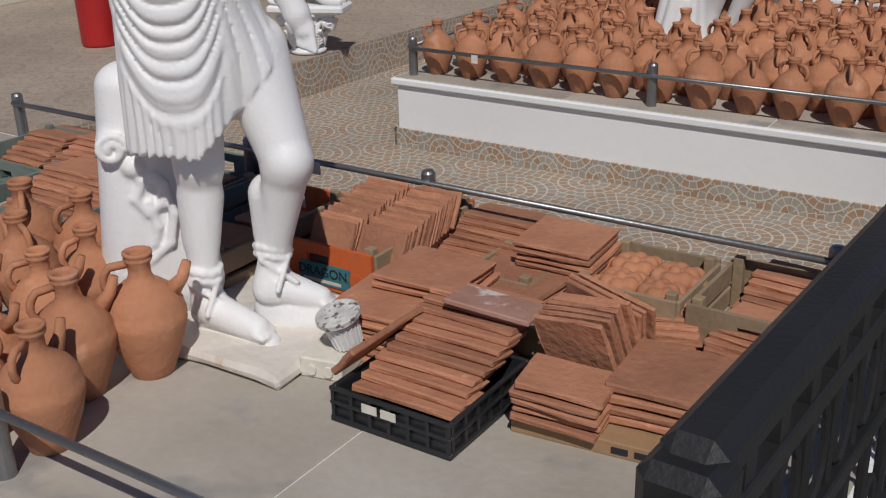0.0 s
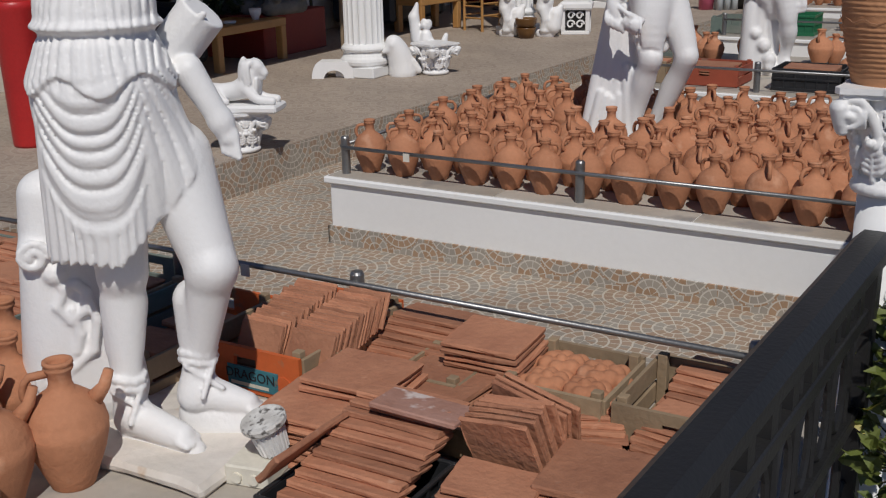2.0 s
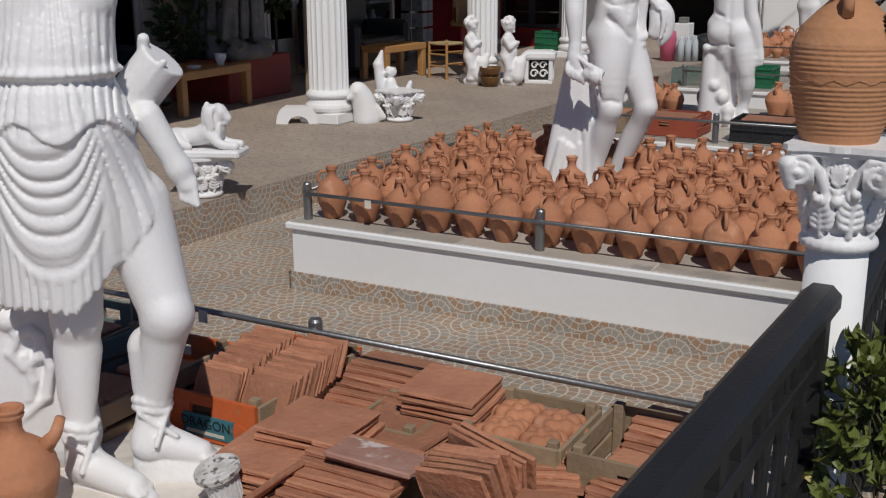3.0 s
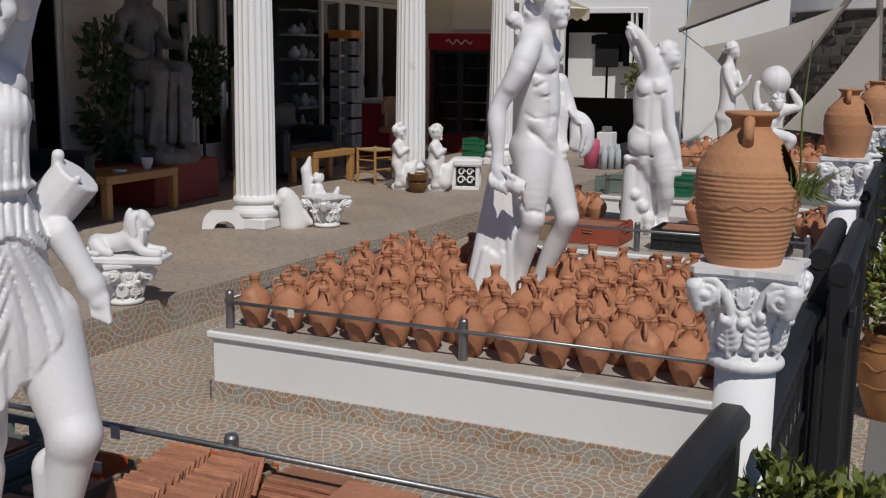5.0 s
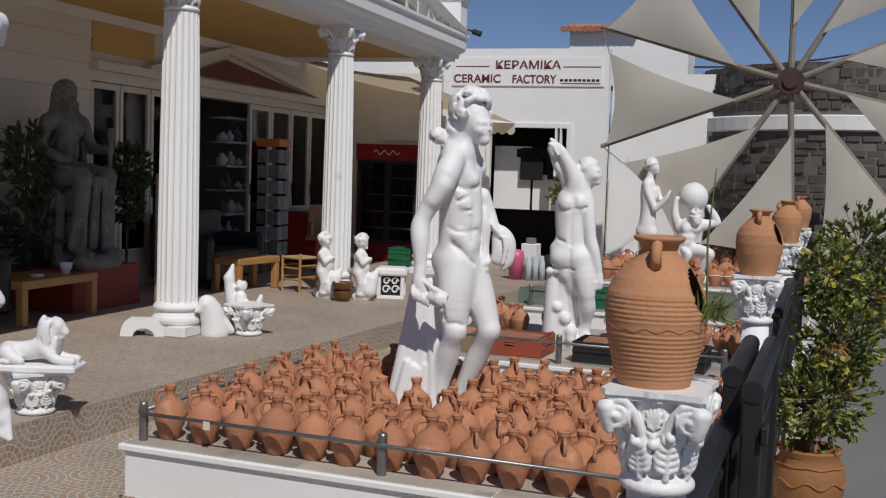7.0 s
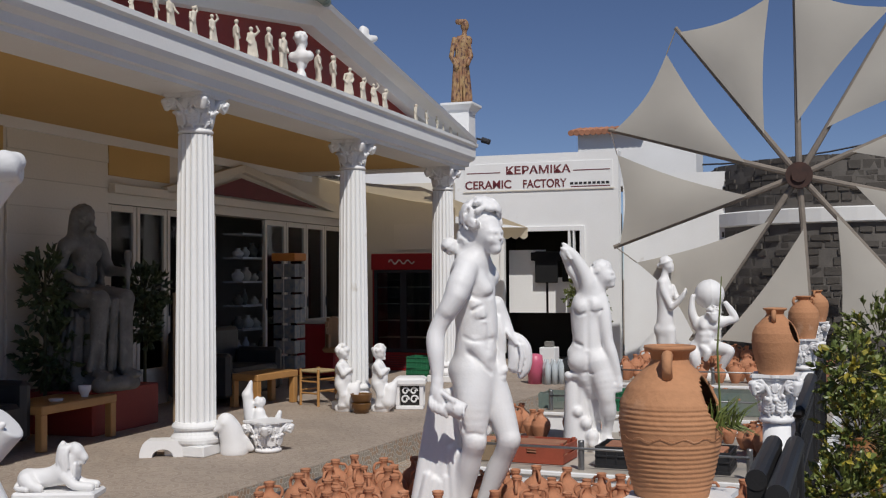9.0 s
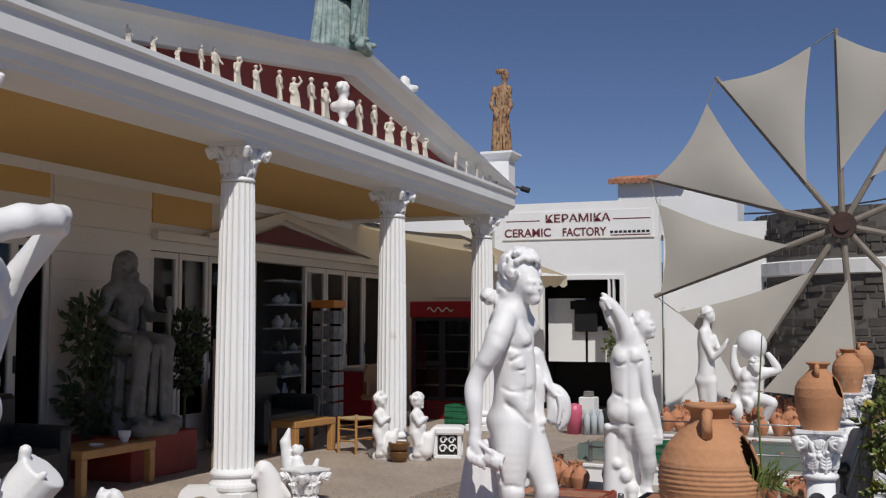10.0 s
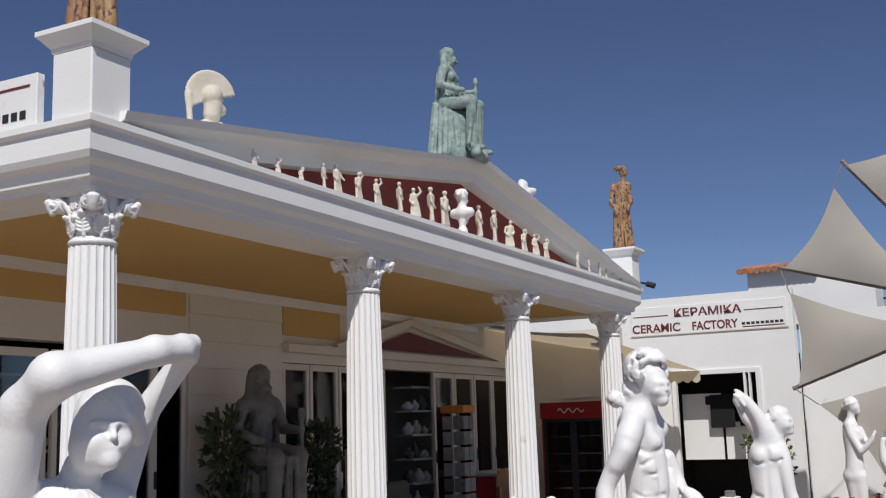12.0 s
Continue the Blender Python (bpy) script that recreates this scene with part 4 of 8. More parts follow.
    f.chain([(0.165, 0.06, 0.75, 0.092), (0.212, 0.045, 0.65, 0.083), (0.252, 0.015, 0.54, 0.069), (0.274, -0.005, 0.465, 0.060), (0.278, -0.012, 0.425, 0.056), (0.256, 0.02, 0.355, 0.051), (0.222, 0.055, 0.275, 0.054), (0.185, 0.08, 0.18, 0.045), (0.145, 0.10, 0.09, 0.034), (0.125, 0.10, 0.05, 0.036)], 0.03)
    f.ball((0.294, -0.030, 0.440), 0.035, 0.02)
    f.limb((0.121, 0.10, 0.03), 0.036, (0.19, 0.04, 0.012), 0.028, 0.02)
    # trunk and hanging cloth
    rnd = random.Random(4)
    for i in range(11):
        x = -0.20 + 0.024 * i
        f.limb((-0.085 + 0.011 * i, 0.05 + 0.02 * (i % 2), 0.66 - 0.03 * (i % 3)), 0.026, (x, 0.03 + 0.05 * (i % 2), 0.0), 0.036 + rnd.uniform(-0.008, 0.01), 0.012)
    for i in range(6):
        f.limb((-0.12 + 0.03 * i, 0.01, 0.30 + rnd.uniform(-0.1, 0.1)), 0.022, (-0.17 + 0.045 * i, -0.01, 0.02), 0.026, 0.01)
    f.chain([(0.236, 0.05, 1.03, 0.022), (0.250, 0.04, 0.96, 0.026), (0.246, 0.04, 0.86, 0.024), (0.244, 0.03, 0.78, 0.030)], 0.012)
    f.chain([(0.225, 0.08, 1.10, 0.045), (0.262, 0.08, 1.02, 0.036), (0.285, 0.06, 0.965, 0.030)], 0.012)
    for i in range(4):
        f.chain([(0.278 + 0.012 * i, 0.035, 0.975 - 0.012 * i, 0.012), (0.292 + 0.010 * i, 0.01, 0.945 - 0.012 * i, 0.011)], 0.005)
    f.chain([(0.300, 0.05, 0.945, 0.024), (0.340, 0.04, 0.925, 0.028), (0.368, 0.03, 0.885, 0.030), (0.376, 0.03, 0.83, 0.028), (0.366, 0.03, 0.78, 0.026), (0.345, 0.03, 0.748, 0.018)], 0.008)
    f.chain([(0.315, 0.05, 0.90, 0.034), (0.325, 0.05, 0.84, 0.042), (0.315, 0.05, 0.79, 0.034)], 0.012)
    f.chain([(0.340, 0.0, 0.90, 0.010), (0.350, -0.002, 0.84, 0.012), (0.338, 0.0, 0.77, 0.010)], 0.006)
    for i in range(9):
        f.chain([(0.246 - 0.004 * i, 0.04, 0.80 - 0.036 * i, 0.024), (0.262 - 0.009 * i, 0.015, 0.775 - 0.036 * i, 0.020), (0.226 - 0.006 * i, 0.01, 0.755 - 0.036 * i, 0.015)], 0.006)
    f.limb((-0.17, 0.06, -0.01), 0.035, (0.20, 0.05, -0.015), 0.04, 0.02)
    return f.build("statue", (1.09, 5.25, 0.505), -12.2, 0.0065, "white plaster statue of a youth with curly hair and a cup", rub=1)


def flax_youth():
    f = Figure()
    f.chain([(0.060, 0.005, 1.238, 0.076), (0.080, -0.008, 1.195, 0.062), (0.098, -0.015, 1.155, 0.036)], 0.03)
    face(f, (0.080, -0.008, 1.205), 0.070, (0.93, -0.30))
    f.locks((0.056, 0.010, 1.242), 0.070, 70, 0.016, 9, -0.25, (0.93, -0.30))
    f.chain([(0.050, 0.0, 1.165, 0.050), (0.015, 0.0, 1.09, 0.062)], 0.03)
    # back, shoulder blades, waist, seat
    f.chain([(-0.015, 0.0, 1.055, 0.082), (-0.040, 0.0, 0.975, 0.104), (-0.046, 0.0, 0.885, 0.104), (-0.044, 0.0, 0.80, 0.108), (-0.044, 0.0, 0.71, 0.112), (-0.045, 0.0, 0.63, 0.116)], 0.05)
    f.chain([(-0.095, 0.0, 1.03, 0.050), (-0.115, 0.0, 0.95, 0.046), (-0.100, 0.0, 0.84, 0.050)], 0.04)
    f.chain([(0.020, 0.0, 1.02, 0.055), (0.028, 0.0, 0.90, 0.055), (0.020, 0.0, 0.80, 0.055)], 0.04)
    f.ball((-0.085, -0.062, 0.985), 0.046, 0.03)
    f.ball((0.015, -0.066, 0.995), 0.046, 0.03)
    f.ball((-0.110, -0.045, 0.600), 0.078, 0.02)
    f.ball((0.020, -0.048, 0.598), 0.082, 0.02)
    f.ball((-0.150, -0.01, 0.66), 0.04, 0.03)
    f.groove([(-0.034, -0.112, 1.02), (-0.044, -0.116, 0.93), (-0.046, -0.112, 0.82), (-0.046, -0.116, 0.70)], 0.010, 0.025)
    f.groove([(-0.046, -0.122, 0.655), (-0.046, -0.128, 0.60), (-0.048, -0.115, 0.535)], 0.010, 0.014)
    f.groove([(-0.175, -0.065, 0.545), (-0.115, -0.105, 0.520), (-0.06, -0.095, 0.525)], 0.007, 0.014)
    f.groove([(0.100, -0.075, 0.535), (0.030, -0.118, 0.515), (-0.03, -0.095, 0.525)], 0.007, 0.014)
    f.groove([(-0.055, -0.105, 0.945), (-0.100, -0.098, 0.930), (-0.130, -0.070, 0.960)], 0.007, 0.018)
    f.groove([(-0.015, -0.110, 0.950), (0.025, -0.105, 0.940), (0.055, -0.085, 0.965)], 0.007, 0.018)
    f.groove([(-0.135, -0.062, 0.735), (-0.090, -0.098, 0.715)], 0.008, 0.022)
    # raised arm
    f.chain([(-0.045, -0.01, 1.045, 0.066), (-0.030, -0.03, 1.130, 0.064), (-0.058, -0.04, 1.215, 0.053), (-0.105, -0.05, 1.300, 0.043), (-0.145, -0.055, 1.360, 0.038), (-0.178, -0.06, 1.392, 0.030)], 0.02)
    f.chain([(-0.192, -0.06, 1.395, 0.032), (-0.205, -0.06, 1.370, 0.032), (-0.192, -0.06, 1.335, 0.026)], 0.014)
    for i in range(4):
        f.chain([(-0.222 + 0.014 * i, -0.085, 1.405 - 0.016 * i, 0.012), (-0.190 + 0.010 * i, -0.095, 1.388 - 0.020 * i, 0.010)], 0.004)
    f.chain([(-0.190, -0.05, 1.420, 0.018), (-0.212, -0.05, 1.435, 0.014)], 0.008)
    f.chain([(-0.195, -0.04, 1.330, 0.024), (-0.160, -0.02, 1.250, 0.034), (-0.115, 0.0, 1.195, 0.042), (-0.075, 0.02, 1.110, 0.050)], 0.016)
    # hanging arm
    f.chain([(0.045, -0.02, 1.03, 0.058), (0.068, -0.045, 0.945, 0.054), (0.080, -0.06, 0.85, 0.047), (0.096, -0.07, 0.745, 0.041), (0.118, -0.078, 0.665, 0.043), (0.148, -0.08, 0.560, 0.034), (0.167, -0.08, 0.482, 0.025)], 0.02)
    f.chain([(0.168, -0.082, 0.475, 0.028), (0.172, -0.086, 0.435, 0.028)], 0.012)
    for i in range(4):
        f.chain([(0.152 + 0.012 * i, -0.10, 0.440, 0.010), (0.156 + 0.010 * i, -0.098, 0.395, 0.008)], 0.004)
    # legs
    f.chain([(-0.072, 0.0, 0.58, 0.100), (-0.045, 0.0, 0.49, 0.088), (-0.020, 0.0, 0.405, 0.068), (-0.012, 0.02, 0.345, 0.058), (-0.006, 0.03, 0.275, 0.060), (0.0, 0.04, 0.165, 0.043), (0.004, 0.04, 0.075, 0.036)], 0.03)
    f.chain([(0.035, -0.03, 0.58, 0.100), (0.062, -0.06, 0.47, 0.085), (0.080, -0.075, 0.365, 0.066), (0.086, -0.070, 0.315, 0.058), (0.092, -0.05, 0.250, 0.060), (0.088, -0.01, 0.15, 0.042), (0.080, 0.0, 0.075, 0.036)], 0.03)
    f.limb((0.070, 0.0, 0.04), 0.040, (0.135, -0.06, 0.02), 0.030)
    f.limb((-0.005, 0.04, 0.04), 0.040, (-0.02, -0.07, 0.02), 0.032)
    # stump
    f.chain([(-0.165, 0.0, 0.48, 0.045), (-0.160, 0.0, 0.30, 0.056), (-0.150, 0.0, 0.03, 0.075)], 0.02)
    f.chain([(-0.090, 0.0, 0.45, 0.045), (-0.100, 0.0, 0.25, 0.050), (-0.090, 0.0, 0.03, 0.075)], 0.02)
    for x, z, r in ((-0.185, 0.500, 0.030), (-0.140, 0.505, 0.026), (-0.075, 0.475, 0.030), (-0.120, 0.24, 0.035), (-0.060, 0.16, 0.045), (-0.02, 0.07, 0.05)):
        f.ball((x, -0.05, z), r, 0.016)
    f.limb((-0.13, 0.0, -0.02), 0.05, (0.12, -0.02, -0.02), 0.05, 0.02)
    return f.build("statue", (2.57, 7.35, 0.54), -19.6, 0.008, "white plaster nude youth seen from behind by a stump", rub=1)


def bather():
    f = Figure()
    f.chain([(-0.025, 0.0, 1.375, 0.086), (-0.005, -0.01, 1.325, 0.070), (0.025, -0.02, 1.270, 0.040)], 0.03)
    face(f, (-0.002, -0.01, 1.335), 0.080, (0.95, -0.2))
    f.locks((-0.030, 0.005, 1.380), 0.076, 46, 0.020, 4, -0.1, (0.95, -0.2))
    f.ball((-0.120, 0.02, 1.330), 0.040, 0.02)
    f.chain([(-0.030 + 0.088 * math.cos(a), 0.088 * math.sin(a), 1.375 + 0.03 * math.cos(a), 0.013) for a in np.linspace(0, 2 * math.pi, 17)], 0.006)
    f.chain([(-0.040, 0.0, 1.26, 0.046), (-0.050, 0.0, 1.15, 0.055)], 0.03)
    f.chain([(-0.060, 0.0, 1.07, 0.10), (-0.050, 0.0, 0.95, 0.118), (-0.047, 0.0, 0.80, 0.110), (-0.046, 0.0, 0.68, 0.110), (-0.050, 0.0, 0.55, 0.118), (-0.055, 0.0, 0.44, 0.122)], 0.05)
    f.chain([(0.02, -0.04, 1.00, 0.055), (0.045, -0.04, 0.93, 0.052)], 0.02)
    f.ball((-0.130, -0.01, 0.44), 0.075, 0.04)
    f.chain([(-0.075, -0.06, 1.09, 0.062), (-0.060, -0.09, 0.98, 0.056), (-0.010, -0.11, 0.86, 0.050), (0.040, -0.12, 0.755, 0.046)], 0.02)
    f.chain([(0.045, -0.12, 0.75, 0.044), (0.120, -0.15, 0.815, 0.040), (0.190, -0.18, 0.895, 0.030)], 0.016)
    f.chain([(0.195, -0.18, 0.905, 0.030), (0.215, -0.19, 0.96, 0.026)], 0.01)
    f.chain([(0.05, 0.06, 1.03, 0.05), (0.13, 0.02, 0.86, 0.042), (0.22, -0.10, 0.95, 0.032), (0.235, -0.16, 1.00, 0.024)], 0.016)
    f.chain([(-0.085, 0.0, 0.42, 0.105), (-0.075, 0.0, 0.15, 0.078), (-0.06, 0.0, -0.10, 0.05)], 0.03)
    f.chain([(0.0, -0.02, 0.42, 0.100), (0.01, -0.02, 0.15, 0.075), (0.02, 0.0, -0.10, 0.05)], 0.03)
    f.limb((-0.15, 0.0, -0.02), 0.05, (0.15, 0.0, -0.02), 0.05, 0.05)
    return f.build("statue", (6.07, 14.2, 0.55), -23.3, 0.013, "white plaster standing bather with bound hair", rub=2)


def globe_bearer():
    f = Figure()
    f.ball((-0.030, 0.03, 0.985), 0.178, 0.01)
    for a in (0.5, 1.4):
        f.chain([(-0.030 + 0.180 * math.cos(t) * math.cos(a), 0.03 - 0.180 * math.cos(t) * math.sin(a), 0.985 + 0.180 * math.sin(t), 0.006) for t in np.linspace(-0.9, 1.5, 14)], 0.004)
    f.chain([(0.015, -0.12, 0.755, 0.070), (0.020, -0.15, 0.700, 0.050)], 0.02)
    face(f, (0.018, -0.135, 0.735), 0.066, (0.3, -0.95))
    f.locks((0.012, -0.115, 0.770), 0.066, 50, 0.022, 2, -0.5, (0.3, -0.95))
    f.chain([(-0.170, 0.0, 0.62, 0.075), (-0.04, -0.03, 0.66, 0.085), (0.095, 0.0, 0.655, 0.075)], 0.05)
    f.chain([(-0.045, -0.02, 0.60, 0.120), (-0.080, -0.02, 0.50, 0.115), (-0.110, -0.02, 0.39, 0.112)], 0.05)
    for x, z in ((-0.10, 0.60), (0.01, 0.605), (-0.10, 0.50), (-0.04, 0.50), (-0.10, 0.44), (-0.05, 0.44)):
        f.ball((x, -0.115, z), 0.040, 0.02)
    f.chain([(-0.185, 0.0, 0.62, 0.062), (-0.222, -0.03, 0.715, 0.055), (-0.236, -0.03, 0.80, 0.046), (-0.236, -0.03, 0.90, 0.034), (-0.225, -0.03, 0.96, 0.030)], 0.02)
    f.chain([(0.105, 0.0, 0.655, 0.062), (0.190, 0.0, 0.672, 0.054), (0.265, 0.0, 0.692, 0.046), (0.225, 0.0, 0.78, 0.044), (0.160, 0.0, 0.875, 0.032)], 0.02)
    f.chain([(-0.100, -0.03, 0.33, 0.100), (0.040, -0.10, 0.345, 0.085), (0.175, -0.17, 0.325, 0.068), (0.185, -0.17, 0.290, 0.062), (0.140, -0.15, 0.20, 0.055), (0.085, -0.13, 0.09, 0.038)], 0.03)
    f.chain([(-0.190, 0.0, 0.35, 0.090), (-0.212, -0.08, 0.27, 0.080), (-0.200, -0.10, 0.18, 0.066), (-0.190, -0.04, 0.08, 0.055), (-0.15, 0.15, 0.04, 0.05)], 0.03)
    f.chain([(-0.12, -0.12, 0.36, 0.04), (-0.06, -0.15, 0.30, 0.045), (-0.08, -0.14, 0.22, 0.035)], 0.012)
    f.limb((0.08, -0.13, 0.05), 0.045, (0.12, -0.21, 0.02), 0.035)
    f.limb((-0.25, 0.0, -0.01), 0.06, (0.15, -0.05, -0.01), 0.06, 0.06)
    return f.build("statue", (5.73, 12.1, 0.53), -25.5, 0.011, "white plaster kneeling giant bearing a globe", rub=2)


huntress()
wine_god()
flax_youth()
bather()
globe_bearer()
bm = bmesh.new()
box(bm, (-0.28, -0.21, 0.0), (0.21, 0.20, 0.034), 0.012)
bmesh.ops.subdivide_edges(bm, edges=bm.edges, cuts=5, use_grid_fill=True)
for v in bm.verts:
    v.co += Vector((noise.noise(v.co * 9), noise.noise(v.co * 9 + Vector((5, 0, 0))), 0.2 * noise.noise(v.co * 14))) * 0.03
tagged(part("plaster_slab", bm, material("stained_plaster", (0.72, 0.67, 0.62), (0.62, 0.57, 0.50), 0.8, 4, 40, 0.3, stain=(0.50, 0.33, 0.20), stain_at=0.64)), "rust-stained white slab under the huntress statue", "slab").matrix_world = Matrix.Translation((-0.55, 2.31, TOP)) @ pose(0, 0, 0, 0, 0, YAW + 4)


# ---- pots ----
def pot_mesh(prof, seg=20):
    bm = bmesh.new()
    lathe(bm, prof, seg)
    return bm


def handle_bm(pts, rad, flat=1.0):
    bm = bmesh.new()
    tube(bm, pts, rad, 6)
    return bm


def jug(name, h, r, label, handles=2, spout=False, seg=20, mat=None, group="", category="jug"):
    mat = mat or TERRA
    j = thing(name, None, label, category, group)
    prof = [(r * 0.50, 0), (r * 0.53, 0.01 * h), (r * 0.66, 0.12 * h), (r * 0.86, 0.28 * h), (r * 0.985, 0.43 * h), (r, 0.50 * h), (r * 0.985, 0.505 * h), (r * 0.985, 0.52 * h), (r * 0.97, 0.525 * h), (r * 0.94, 0.58 * h), (r * 0.78, 0.67 * h), (r * 0.52, 0.735 * h), (r * 0.33, 0.775 * h), (r * 0.27, 0.82 * h), (r * 0.27, 0.90 * h), (r * 0.33, 0.925 * h), (r * 0.35, 0.945 * h), (r * 0.31, 0.96 * h), (r * 0.36, 0.975 * h), (r * 0.35, 0.995 * h), (r * 0.29, h), (r * 0.22, 0.97 * h), (r * 0.20, 0.86 * h)]
    part("body", pot_mesh(prof, seg), mat, j, smooth=True)
    for k in range(handles):
        s = 1 if k == 0 else -1
        pts = []
        for i in range(9):
            f = i / 8
            a = math.pi * (0.42 - 1.0 * f)
            pts.append((s * (r * 0.42 + r * 0.40 * math.cos(a) + r * 0.10 * f), 0, h * (0.775 + 0.135 * math.sin(a))))
        part("handle", handle_bm([(s * r * 0.24, 0, h * 0.90)] + pts[1:-1] + [(s * r * 0.75, 0, h * 0.665)], r * 0.105), mat, j, smooth=True)
    if spout:
        bm = bmesh.new()
        tube(bm, [(-r * 0.70, 0, h * 0.66), (-r * 0.98, 0, h * 0.76), (-r * 1.12, 0, h * 0.88)], [r * 0.22, r * 0.15, r * 0.12], 8)
        part("spout", bm, mat, j, smooth=True)
    return j


rnd = random.Random(11)
models = [jug("amphora", 0.238, 0.076, "small unglazed terracotta amphora with two handles", 2, group="amphorae on the plinth", category="amphora"),
          jug("amphora", 0.242, 0.074, "small unglazed terracotta jug with one handle", 1, group="amphorae on the plinth", category="amphora")]
first = [True, True]
for iu in range(10):
    for iv in range(14):
        v = 0.135 + iv * 0.178 + rnd.uniform(-0.012, 0.012) + (0.05 if iu % 2 else 0)
        u = 0.20 + iu * 0.168 + rnd.uniform(-0.012, 0.012)
        p = court(v, u, TOP)
        if (p.xy - Vector((1.09, 5.27))).length < 0.30 or v > 2.5:
            continue
        k = 0 if rnd.random() < 0.7 else 1
        m = Matrix.Translation(p) @ pose(0, 0, 0, 0, 0, rnd.uniform(0, 360))
        if first[k]:
            models[k].matrix_world, first[k] = m, False
        else:
            c = copy_thing(models[k], m)
            c.scale = [rnd.uniform(0.9, 1.06)] * 3

# large spouted jugs by the huntress
big = None
for x, y, s, a in ((-0.775, 2.13, 1.0, 0), (-0.90, 2.04, 0.98, 20), (-0.90, 1.84, 0.92, 65), (-1.02, 2.22, 0.9, 10), (-1.08, 2.02, 0.9, -20), (-1.05, 1.87, 0.86, 200), (-0.96, 2.36, 0.9, 40), (-1.14, 2.42, 0.95, 120), (-1.20, 2.20, 0.95, 15), (-1.03, 2.56, 0.95, 30), (-1.20, 2.62, 1.0, 100), (-1.33, 2.36, 1.0, 0)):
    m = Matrix.Translation((x, y, TOP)) @ pose(0, 0, 0, 0, 0, a + 190) @ Matrix.Scale(s, 4)
    if big is None:
        big = jug("spouted_jug", 0.285, 0.088, "terracotta water jug with handle and small spout", 1, True, 28, group="water jugs on the platform")
        big.matrix_world = m
    else:
        c = copy_thing(big, m)
        c.scale = (s, s, s)


# ---- posts and rails ----
def rail(vs, u, z0, post, railz, label):
    t = thing("guard_rail", None, label, "railing", "low steel railings")
    for v in vs:
        bm = bmesh.new()
        p = court(v, u, z0)
        lathe(bm, [(0.020, 0), (0.020, post - 0.008), (0.016, post), (0.0, post + 0.002)], 18, p)
        part("post", bm, STEEL, t, smooth=False)
    bm = bmesh.new()
    tube(bm, [court(vs[0], u - 0.022, z0 + railz), court(vs[-1], u - 0.022, z0 + railz)], 0.0085, 10)
    part("rail", bm, STEEL, t, smooth=True)
    return t


LOWRAIL = "low brushed steel posts with a thin rail"
corner_rail = rail((0.053, 1.205, 2.33), 0.12, TOP, 0.172, 0.125, LOWRAIL)
bm = bmesh.new()
tube(bm, [court(0.03, 0.12, TOP + 0.125), court(0.03, 1.75, TOP + 0.125)], 0.0085, 10)
part("return_rail", bm, STEEL, corner_rail, smooth=True)
rail((-0.55, 0.58, 1.243, 2.34), -1.50, TOP, 0.205, 0.175, LOWRAIL)
rail((1.217, 2.3), -2.86, TOP, 0.185, 0.16, LOWRAIL)
rail((0.09, 1.15, 2.2), 3.0, TOP, 0.19, 0.14, LOWRAIL)
rail((0.09, 1.15, 2.2), 5.9, TOP, 0.19, 0.14, LOWRAIL)
rail((0.09, 1.15, 2.2), 8.8, TOP, 0.19, 0.14, LOWRAIL)


# ---- clay tiles and crates on the near platform ----
TILES = {}


def tile_data(w, d, t, seed):
    """A hand-pressed clay tile with uneven, softened edges."""
    key = (w, d, t, seed)
    if key not in TILES:
        rnd = random.Random(seed * 31 + 5)
        bm = bmesh.new()
        box(bm, (-w / 2, -d / 2, 0), (w / 2, d / 2, t), min(t * 0.25, 0.004))
        long = [e for e in bm.edges if e.calc_length() > 0.05]
        bmesh.ops.subdivide_edges(bm, edges=long, cuts=2)
        for v in bm.verts:
            v.co += Vector((rnd.uniform(-1, 1), rnd.uniform(-1, 1), rnd.uniform(-1, 1))) * 0.0018
        me = bpy.data.meshes.new("tile")
        bm.to_mesh(me)
        bm.free()
        me.materials.append(TILE)
        TILES[key] = me
    return TILES[key]


rnd = random.Random(5)


def tile(parent, w, d, t, m):
    o = new("tile", tile_data(w, d, t, rnd.randrange(4)))
    o.parent = parent
    o.matrix_local = m
    return o


def flat_stack(x, y, z0, z1, w, d, label, yaw=0, t=0.0125, tilt=(0, 0), slip=0.007):
    s = thing("tile_stack", Matrix.Translation((x, y, z0)) @ pose(0, 0, 0, 0, 0, YAW + yaw), label, "tiles", "stacks of clay tiles")
    z = 0.0
    while z < z1 - z0 - t * 0.5:
        tile(s, w, d, t, Matrix.Translation((rnd.uniform(-slip, slip), rnd.uniform(-slip, slip), z)) @ pose(0, 0, 0, tilt[0] + rnd.uniform(-0.7, 0.7), tilt[1] + rnd.uniform(-0.7, 0.7), rnd.uniform(-2, 2)))
        z += t + 0.0045
    return s


def leaning_row(x, y, z, n, step, w, d, lean, label, yaw=0, t=0.014, rise=0.0, roll=0.0):
    """Tiles that lean on one another like toppled dominoes along their row."""
    s = thing("tile_row", Matrix.Translation((x, y, z)) @ pose(0, 0, 0, 0, 0, YAW + yaw), label, "tiles", "rows of leaning clay tiles")
    if lean < 45:
        lean, rise = -5.0, t * 0.78
    for i in range(n):
        tile(s, w * rnd.uniform(0.96, 1.03), d, t, Matrix.Translation((rnd.uniform(-0.006, 0.006), i * step, i * rise)) @ pose(0, 0, 0, lean + rnd.uniform(-1.5, 1.5), 0, rnd.uniform(-1.5, 1.5)) @ pose(0, 0, 0, 0, 0, roll) @ Matrix.Translation((0, d / 2, 0)))
    return s


